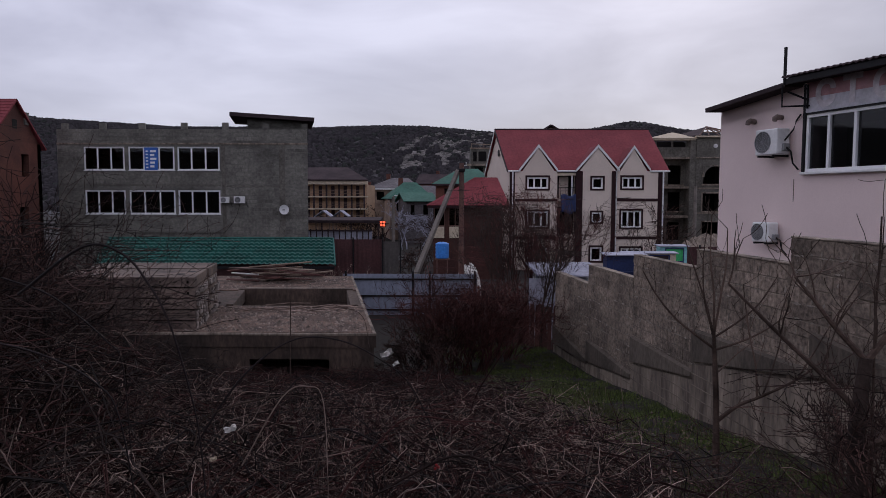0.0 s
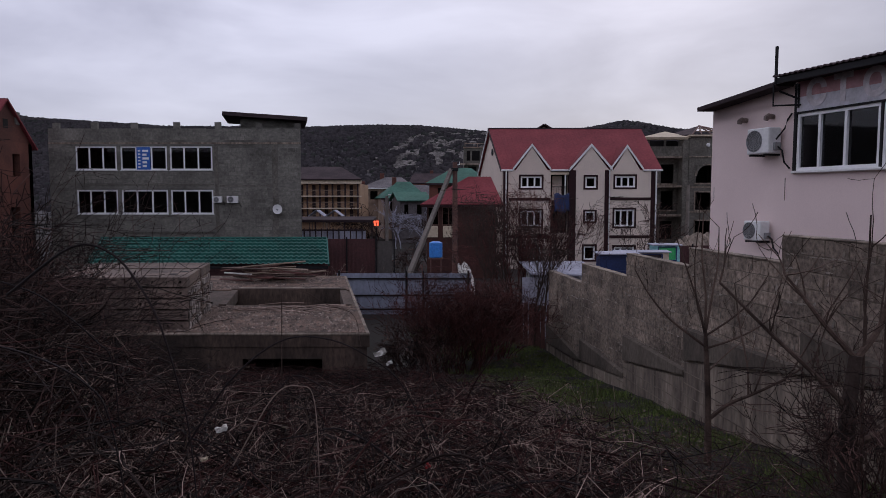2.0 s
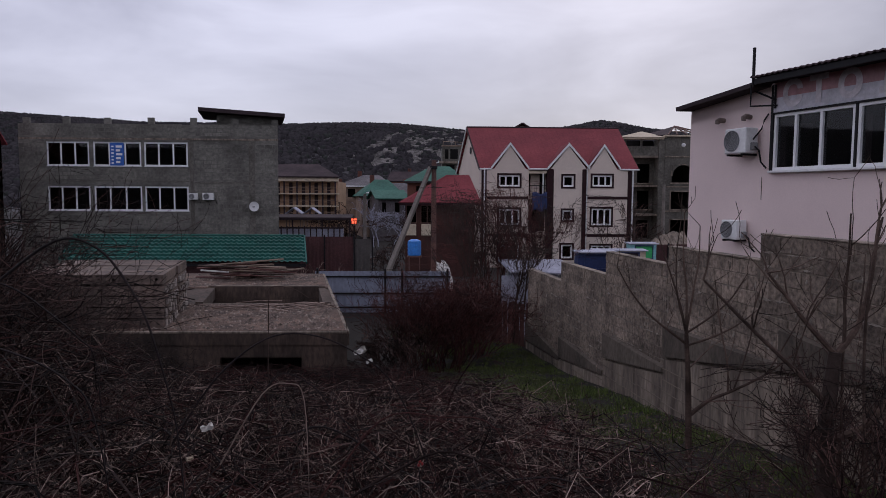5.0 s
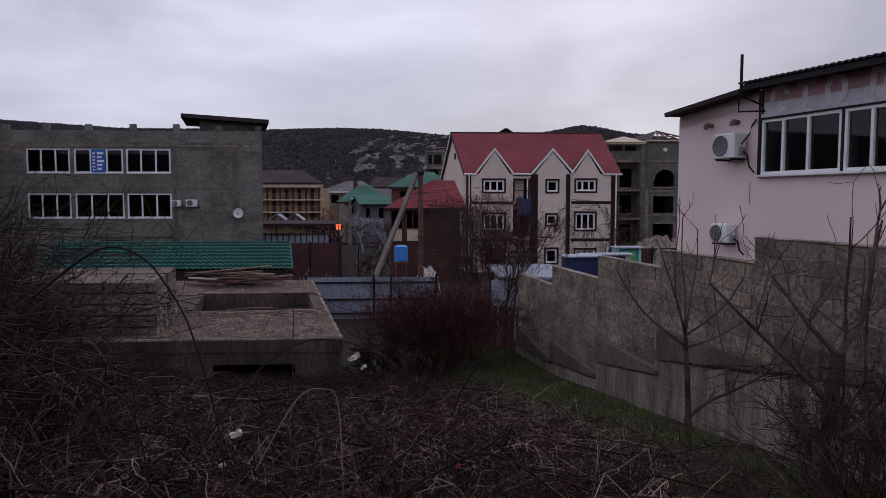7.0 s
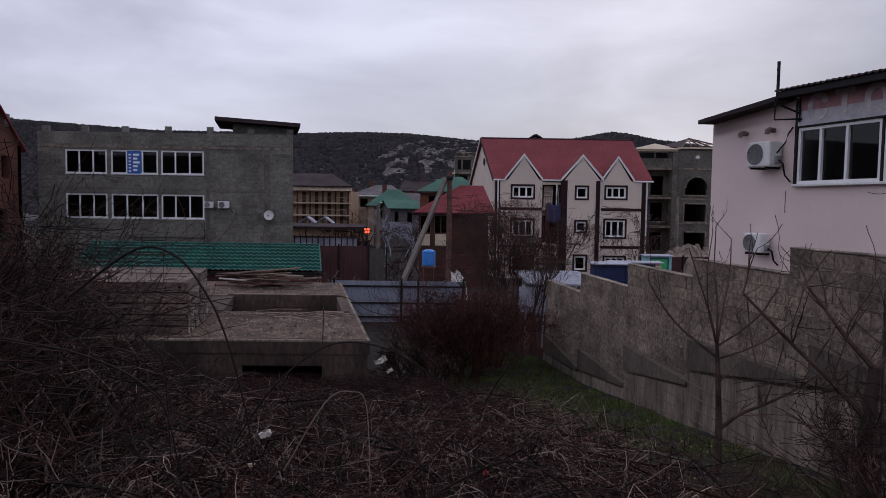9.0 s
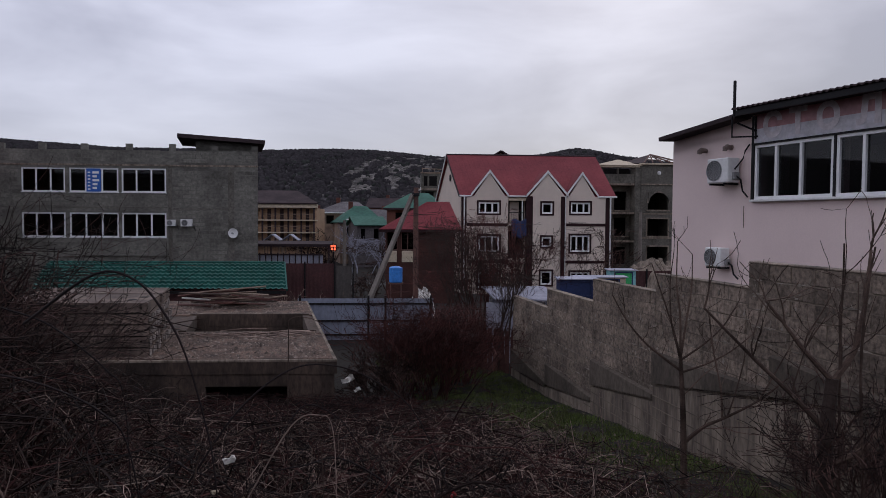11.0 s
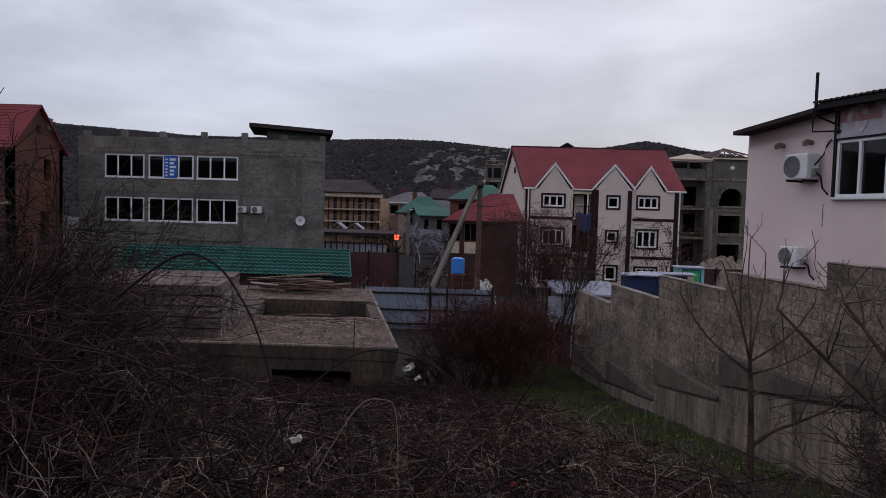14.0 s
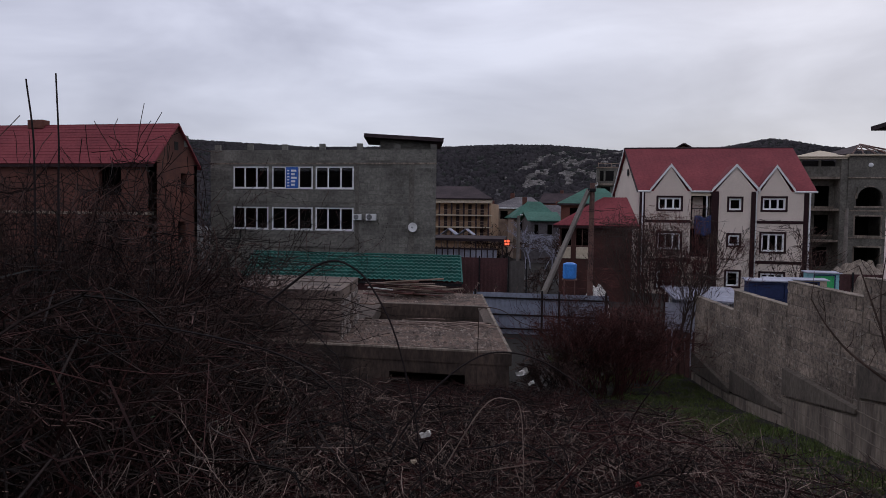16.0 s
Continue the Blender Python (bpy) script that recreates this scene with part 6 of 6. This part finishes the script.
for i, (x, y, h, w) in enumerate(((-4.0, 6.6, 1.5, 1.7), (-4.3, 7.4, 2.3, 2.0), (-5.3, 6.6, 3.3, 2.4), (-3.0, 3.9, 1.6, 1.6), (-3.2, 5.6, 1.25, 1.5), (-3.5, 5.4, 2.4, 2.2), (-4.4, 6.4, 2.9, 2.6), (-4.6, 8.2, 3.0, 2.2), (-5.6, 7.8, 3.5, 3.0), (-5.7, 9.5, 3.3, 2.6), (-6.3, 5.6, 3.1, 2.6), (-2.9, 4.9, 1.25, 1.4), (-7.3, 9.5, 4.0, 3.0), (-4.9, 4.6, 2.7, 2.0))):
    shrub("tall_thicket_shrub", x, y, 19, h * 1.1, w * 1.05, "twig_shaded", "tall tangled bare shrub at the edge of the bank", 80 + i, 0.014, 3, kids=4, least=0.0037, kink=0.23)
shrub("pale_bush", -4.6, 33.5, 16, 1.9, 3.4, "twig_pale", "pale bare bush in front of a brown fence", 90, 0.02, 2, least=0.01)
shrub("ornamental_tree", 14.9, 51.0, 5, 5.2, 3.2, "twig", "small bare tree in front of a house", 91, 0.06, 3, "tree", kids=4, least=0.014)
shrub("silvery_tree", -3.4, 76.0, 5, 5.6, 5.0, "pale_sheet", "pale silvery-blue leafless tree among village houses", 92, 0.09, 3, "tree", kids=4, least=0.02)
shrub("village_tree", -7.8, 70.0, 6, 5.0, 4.0, "twig", "dark bare tree by the village road", 93, 0.09, 3, "tree", kids=4, least=0.02)
shrub("village_tree", -0.5, 58.0, 6, 4.0, 3.4, "twig", "dark bare tree beside the pavilion", 94, 0.07, 3, "tree", kids=4, least=0.02)
shrub("roadside_bush", -1.9, 46.0, 14, 2.6, 2.6, "twig", "dark bare bush by a gate", 95, 0.03, 3, least=0.012)

# single canes that stand out of the tangle
for pts, r, mat in (
    (((-1.58, 4.3, 3.57), (-1.38, 4.3, 3.5), (-1.24, 4.3, 3.4), (-1.11, 4.3, 3.28), (-1.04, 4.3, 3.17), (-1.01, 4.3, 2.7)), 0.005, "twig"),
    (((-0.44, 5.0, 2.7), (-0.43, 5.0, 3.29), (-0.42, 5.0, 3.41), (-0.3, 5.0, 3.41), (-0.18, 5.0, 3.34), (-0.03, 5.0, 3.28), (0.01, 5.0, 3.1)), 0.0034, "bark"),
    (((-0.4, 4.6, 2.9), (-0.28, 4.6, 3.04), (-0.12, 4.6, 2.97), (-0.03, 4.6, 2.85), (0.1, 4.6, 2.71), (0.14, 4.6, 2.4)), 0.0048, "twig"),
    (((-0.8, 4.5, 2.7), (-0.74, 4.5, 2.86), (-0.48, 4.5, 2.95), (-0.3, 4.5, 2.97), (-0.21, 4.5, 2.92), (-0.19, 4.5, 2.77), (-0.18, 4.5, 2.4)), 0.0048, "bark"),
    (((-1.25, 3.9, 3.55), (-0.99, 3.91, 3.74), (-0.83, 3.91, 3.71), (-0.72, 3.91, 3.57), (-0.65, 3.91, 3.42), (-0.58, 3.9, 3.18), (-0.54, 3.9, 2.96), (-0.5, 3.88, 2.5)), 0.0065, "twig"),
    (((-0.9, 4.75, 2.6), (-0.64, 4.71, 2.98), (-0.38, 4.71, 3.19), (-0.15, 4.71, 3.21), (0.07, 4.71, 3.12), (0.28, 4.71, 2.93), (0.5, 4.7, 2.4)), 0.0065, "twig"),
    (((-1.9, 3.95, 3.42), (-1.45, 3.91, 3.37), (-1.18, 3.91, 3.31), (-0.96, 3.9, 3.2), (-0.86, 3.9, 3.04), (-0.77, 3.88, 2.5)), 0.006, "twig"),
    (((-0.5, 4.3, 2.7), (-0.31, 4.31, 3.02), (-0.19, 4.31, 3.07), (-0.12, 4.31, 2.99), (-0.1, 4.31, 2.5)), 0.004, "twig_pale"),
    (((0.6, 7.82, 1.6), (0.73, 7.82, 2.02), (0.94, 7.82, 2.36), (1.18, 7.82, 2.69)), 0.009, "twig_red"),
    (((1.1, 4.52, 2.1), (1.14, 4.52, 2.55), (1.16, 4.52, 2.67), (1.17, 4.52, 2.77)), 0.0055, "twig_pale"),
    (((0.0, 3.92, 2.7), (0.25, 3.92, 3.03), (0.49, 3.92, 3.04), (0.71, 3.92, 2.99), (0.9, 3.9, 2.6)), 0.0042, "twig_red"),
    (((3.82, 6.55, 1.6), (3.79, 6.55, 2.92), (3.8, 6.55, 3.48), (3.8, 6.55, 3.8)), 0.014, "bark"),
    (((3.9, 6.35, 1.6), (3.83, 6.35, 2.78), (3.87, 6.35, 3.45), (3.92, 6.35, 3.78)), 0.015, "bark"),
    (((-4.4, 6.1, 1.4), (-4.41, 6.1, 3.6), (-4.41, 6.1, 4.3), (-4.42, 6.1, 4.63), (-4.48, 6.1, 5.07)), 0.014, "twig"),
    (((-4.18, 6.1, 1.4), (-4.18, 6.1, 3.6), (-4.18, 6.1, 4.16), (-4.17, 6.1, 4.53), (-4.19, 6.1, 5.11)), 0.014, "twig")):
    fine = smooth_line(pts)
    n = len(fine)
    whole("single_cane", Shape().tube(fine, [0.9 * r * (1 - 0.45 * i / (n - 1)) for i in range(n)], 6), "twig_dark" if mat == "twig" else mat, "single arching bare cane standing out of the thicket", "cane", "canes")


rng = random.Random(97)
for i in range(16):
    y = rng.uniform(3.6, 5.6)
    x0 = rng.uniform(-3.4, 0.6) if i < 12 else rng.uniform(-3.6, -2.2)
    x1 = x0 + rng.choice((-1, 1)) * rng.uniform(0.7, 1.5)
    z0 = ground_z(x0, y) + 0.35
    top = tangle_top((x0 + x1) / 2, y) + rng.uniform(0.05, 0.35)
    line = smooth_line([(x0 + (x1 - x0) * k + rng.gauss(0, 0.03), y + rng.gauss(0, 0.06), z0 + (top - z0) * math.sin(math.pi * min(1.0, 0.15 + k * 0.8)) + rng.gauss(0, 0.025)) for k in (0, 0.17, 0.34, 0.5, 0.66, 0.83, 1)], 3)
    s = Shape().tube(line, [0.0078 * (1 - 0.6 * k / (len(line) - 1)) for k in range(len(line))], 6)
    for k in range(4, len(line), 2):
        grow(s, line[k], Vector((rng.gauss(0, .6), rng.gauss(0, .5), rng.gauss(0.3, .6))), rng.uniform(0.12, 0.4), 0.0035, rng, 1, 0.3, 0.0, 2, least=0.0016)
    whole("arching_cane", s, "twig_dark" if i % 3 else "twig", "long arching bramble cane with short kinked side twigs", "cane", "canes")


# ---- clutter ----
def lumpy(name, x, y, z, w, d, h, material, label, category, seed):
    """An irregular heap or draped sheet."""
    s = Shape()
    n = 18
    for j in range(n + 1):
        for i in range(n + 1):
            u, v = 2 * i / n - 1, 2 * j / n - 1
            k = max(0.0, 1 - (abs(u) ** 2.4 + abs(v) ** 2.4)) ** 0.5
            f = noise.noise(Vector((u * 2.2 + seed, v * 2.2, seed))) * 0.35 + noise.noise(Vector((u * 6 + seed, v * 6, seed))) * 0.15
            s.v.append((u * w / 2, v * d / 2, h * k * (0.85 + f)))
    for j in range(n):
        for i in range(n):
            s.f.append((j * (n + 1) + i, j * (n + 1) + i + 1, (j + 1) * (n + 1) + i + 1, (j + 1) * (n + 1) + i))
    return whole(name, s, material, label, category, place=pose(x, y, z))


def water_tank():
    b = thing("water_tank", pose(0.03, 38, -1.2), "bright blue plastic water tank on a steel stand", "water tank")
    t = part("tank", Shape().tube([(0, 0, 1.9), (0, 0, 1.95), (0, 0, 2.7), (0, 0, 2.78)], [0.3, 0.36, 0.36, 0.2], 18), "blue", b)
    for z in (2.1, 2.3, 2.5):
        part("rib", Shape().tube([(0, 0, z - 0.02), (0, 0, z + 0.02)], 0.375, 18), "blue", b)
    for x in (-0.28, 0.28):
        for y in (-0.28, 0.28):
            part("leg", Shape().tube([(x, y, 0), (x, y, 1.9)], 0.03, 6), "rust", b)
    part("deck", Shape().box(-0.4, 0.4, -0.4, 0.4, 1.84, 1.9), "rust", b)


water_tank()
lumpy("covered_heap", 1.4, 36.5, -1.0, 1.4, 1.6, 1.7, "white_rag", "heap of things under crumpled white plastic sheeting", "covered heap", 3)
lumpy("debris_mound", 17.2, 46.0, -1.5, 4.0, 4.0, 3.3, "concrete", "heap of pale rubble beside a building site", "rubble", 9)
lumpy("debris_mound", 19.4, 47.5, -1.5, 3.4, 3.0, 3.0, "concrete", "heap of pale rubble beside a building site", "rubble", 5)


def lean_to():
    """Pale sheet-covered shelter behind the end of the wall."""
    b = thing("sheet_shelter", pose(3.25, 22.2, -0.45), "pale sheet-covered shelter with a lattice side", "shelter")
    part("roof", Shape().slab([(-0.1, -0.2, 2.08), (1.9, -0.3, 2.03), (2.0, 2.4, 2.22), (-0.2, 2.3, 2.22)], 0.05), "pale_sheet", b, "pale blue-white roofing sheet")
    part("side_panel", Shape().box(-0.35, 0.72, -0.02, 0.02, 0.0, 1.92), "pale_sheet", b)
    part("back_panel", Shape().box(0.0, 1.8, 1.9, 1.94, 0.0, 2.05), "pale_sheet", b)
    for x, y in ((0.75, 0), (1.8, 0), (0.05, 1.8), (1.8, 1.8)):
        part("post", Shape().box(x - 0.04, x + 0.04, y - 0.04, y + 0.04, 0, 1.98), "white", b)
    for i in range(8):
        x = 0.8 + 0.11 * i
        part("lattice_slat", Shape().tube([(x, 0.0, 1.35), (x + 0.5, 0.0, 2.0)], 0.015, 4), "pale_sheet", b)
        part("lattice_slat", Shape().tube([(x + 0.5, 0.02, 1.35), (x, 0.02, 2.0)], 0.015, 4), "pale_sheet", b)


lean_to()


def cabin(name, x, y, w, d, z0, z1, wall, door, label, roof="pale_sheet"):
    b = thing(name, pose(x, y, z0), label, "cabin")
    h = z1 - z0
    part("wall", Shape().wall(0, w, 0, h, 0, 0.06, [(w * 0.2, w * 0.85, h * 0.72, h * 0.96)]).box(0, 0.06, 0.06, d, 0, h).box(w - 0.06, w, 0.06, d, 0, h).box(0.06, w - 0.06, d - 0.06, d, 0, h), wall, b)
    part("shutter", Shape().soft_box(w * 0.2, w * 0.85, 0.02, 0.05, h * 0.72, h * 0.96, 0.01), door, b)
    part("shutter_frame", Shape().wall(w * 0.17, w * 0.88, h * 0.69, h * 0.98, -0.03, 0.0, [(w * 0.2, w * 0.85, h * 0.72, h * 0.96)]), "blue_dark", b)
    part("roof", Shape().slab([(-0.1, -0.1, h + 0.04), (w + 0.1, -0.1, h + 0.04), (w + 0.1, d + 0.05, h + 0.08), (-0.1, d + 0.05, h + 0.08)], 0.04), roof, b)


cabin("kiosk", 11.2, 36, 1.35, 0.7, -1.1, 1.5, "teal", "lime", "teal kiosk with a bright green shutter")
cabin("blue_shed", 6.75, 28.5, 1.5, 0.7, -0.6, 1.66, "blue_dark", "blue_dark", "dark blue sheet-metal shed with a pale roof")
cabin("low_shed", 8.6, 33, 2.4, 0.6, -1.0, 1.38, "cream_band", "dark_roof", "low shed with a pale flat roof")
sheet_fence("brown_yard_fence", 13.5, 22.0, 44.0, 45.5, -1.5, 0.9, "brown_sheet", "brown sheet fence before a building site", (0.1, 2.8, 5.6, 8.3), ())


def roadside():
    road = Shape()
    for i in range(13):
        x = -60 + 10 * i
        road.v += [(x, 62, -1.68), (x, 68, -1.66)]
    for i in range(12):
        road.f.append((2 * i, 2 * i + 2, 2 * i + 3, 2 * i + 1))
    whole("road", road, "road", "narrow worn asphalt village road", "road", kind="structure")
    b = thing("picket_fence", pose(-14.2, 60, -1.7), "pale wall topped by dark pickets along the road", "fence")
    part("plinth", Shape().box(0, 7.9, 0, 0.2, 0, 2.8), "pale_sheet", b, "pale painted wall")
    for i in range(16):
        x = 0.1 + 0.5 * i
        part("picket", Shape().box(x - 0.05, x + 0.05, -0.06, -0.004, 1.2, 3.0), "dark_roof", b)
    part("rail", Shape().box(0, 7.9, -0.1, -0.064, 2.78, 2.92), "dark_roof", b)
    for x in (-13.3, -11.5):
        g = thing("gazebo", pose(x, 71, -1.7), "small timber gazebo with a pale gabled roof", "gazebo", "gazebos")
        part("roof", Shape().slab([(0, -0.8, 3.75), (0.8, -0.8, 4.35), (0.8, 1.2, 4.35), (0, 1.2, 3.75)][::-1], 0.06), "pale_sheet", g)
        part("roof", Shape().slab([(1.6, -0.8, 3.75), (0.8, -0.8, 4.35), (0.8, 1.2, 4.35), (1.6, 1.2, 3.75)], 0.06), "pale_sheet", g)
        for px in (0.1, 1.5):
            for py in (-0.6, 1.0):
                part("post", Shape().box(px - 0.05, px + 0.05, py - 0.05, py + 0.05, 0, 3.75), "wood", g)
    c = thing("long_canopy", pose(-14.6, 66, -1.7), "long dark flat canopy by the road", "canopy")
    part("roof", Shape().slab([(0, 0, 3.55), (8.4, 0, 3.55), (8.4, 2.5, 3.8), (0, 2.5, 3.8)], 0.25), "dark_roof", c)
    for x in (0.2, 2.8, 5.6, 8.2):
        part("post", Shape().box(x - 0.06, x + 0.06, 0.1, 0.22, 0, 3.3), "dark_roof", c)


roadside()


def scrap(x, y, z, size, material, label, seed):
    rng = random.Random(seed)
    s = Shape()
    n = 5
    for j in range(n):
        for i in range(n):
            s.v.append(((i / (n - 1) - 0.5) * size, (j / (n - 1) - 0.5) * size * 0.5 + rng.gauss(0, size * 0.05), rng.gauss(0, size * 0.22)))
    for j in range(n - 1):
        for i in range(n - 1):
            s.f.append((j * n + i, j * n + i + 1, (j + 1) * n + i + 1, (j + 1) * n + i))
    o = whole("litter", s, material, label, "litter", "litter", place=pose(x, y, z, 50, -25, 20))
    o.modifiers.new("thickness", "SOLIDIFY").thickness = 0.002


scrap(-0.67, 4.66, 2.75, 0.06, "white_rag", "crumpled white plastic scrap caught in brambles", 1)
scrap(-0.69, 4.45, 2.67, 0.035, "cream_band", "torn yellowish plastic scrap caught in brambles", 2)
scrap(-0.85, 15.2, 0.72, 0.26, "white_rag", "torn white board scrap beside a garage", 3)
scrap(-0.65, 15.0, 0.55, 0.14, "white_rag", "torn white board scrap beside a garage", 4)


def berries():
    b = thing("berry_cluster", pose(0.40, 4.03, 2.80), "few bright red rose hips on a cane", "berries")
    for dx, dz in ((0, 0), (0.014, 0.006), (0.005, 0.016)):
        part("berry", Shape().tube([(dx, 0, dz - 0.007), (dx, 0, dz - 0.004), (dx, 0, dz + 0.003), (dx, 0, dz + 0.007)], [0.002, 0.006, 0.006, 0.002], 8), "berry", b)
    part("stalk", Shape().tube([(0, 0, -0.01), (0.01, 0.02, -0.12), (0.02, 0.03, -0.4)], 0.003, 5), "twig_dark", b)


berries()


def fallen_leaves():
    """Pale leaves lying on the grass by the wall."""
    rng = random.Random(77)
    s = Shape()
    for i in range(900):
        y = rng.uniform(8, 20)
        x = rng.uniform(float(np.interp(y, (7, 10, 12, 15.4, 20), (2.0, 1.8, 1.4, 0.6, 0.4))), 3.2 + (20.45 - y) * 0.1234)
        z = ground_z(x, y) + rng.uniform(0.03, 0.1)
        a, l = rng.uniform(0, 6.28), 0.01 + 0.03 * rng.random() ** 2
        u, v = Vector((math.cos(a), math.sin(a), rng.uniform(-.4, .4))) * l, Vector((-math.sin(a), math.cos(a), rng.uniform(-.4, .4))) * l * 0.5
        c = Vector((x, y, z))
        s.poly(c - u, c + v, c + u, c - v)
    whole("fallen_leaves", s, "pale_leaf", "pale dry leaves scattered over the grass", "leaves", kind="stuff")


fallen_leaves()
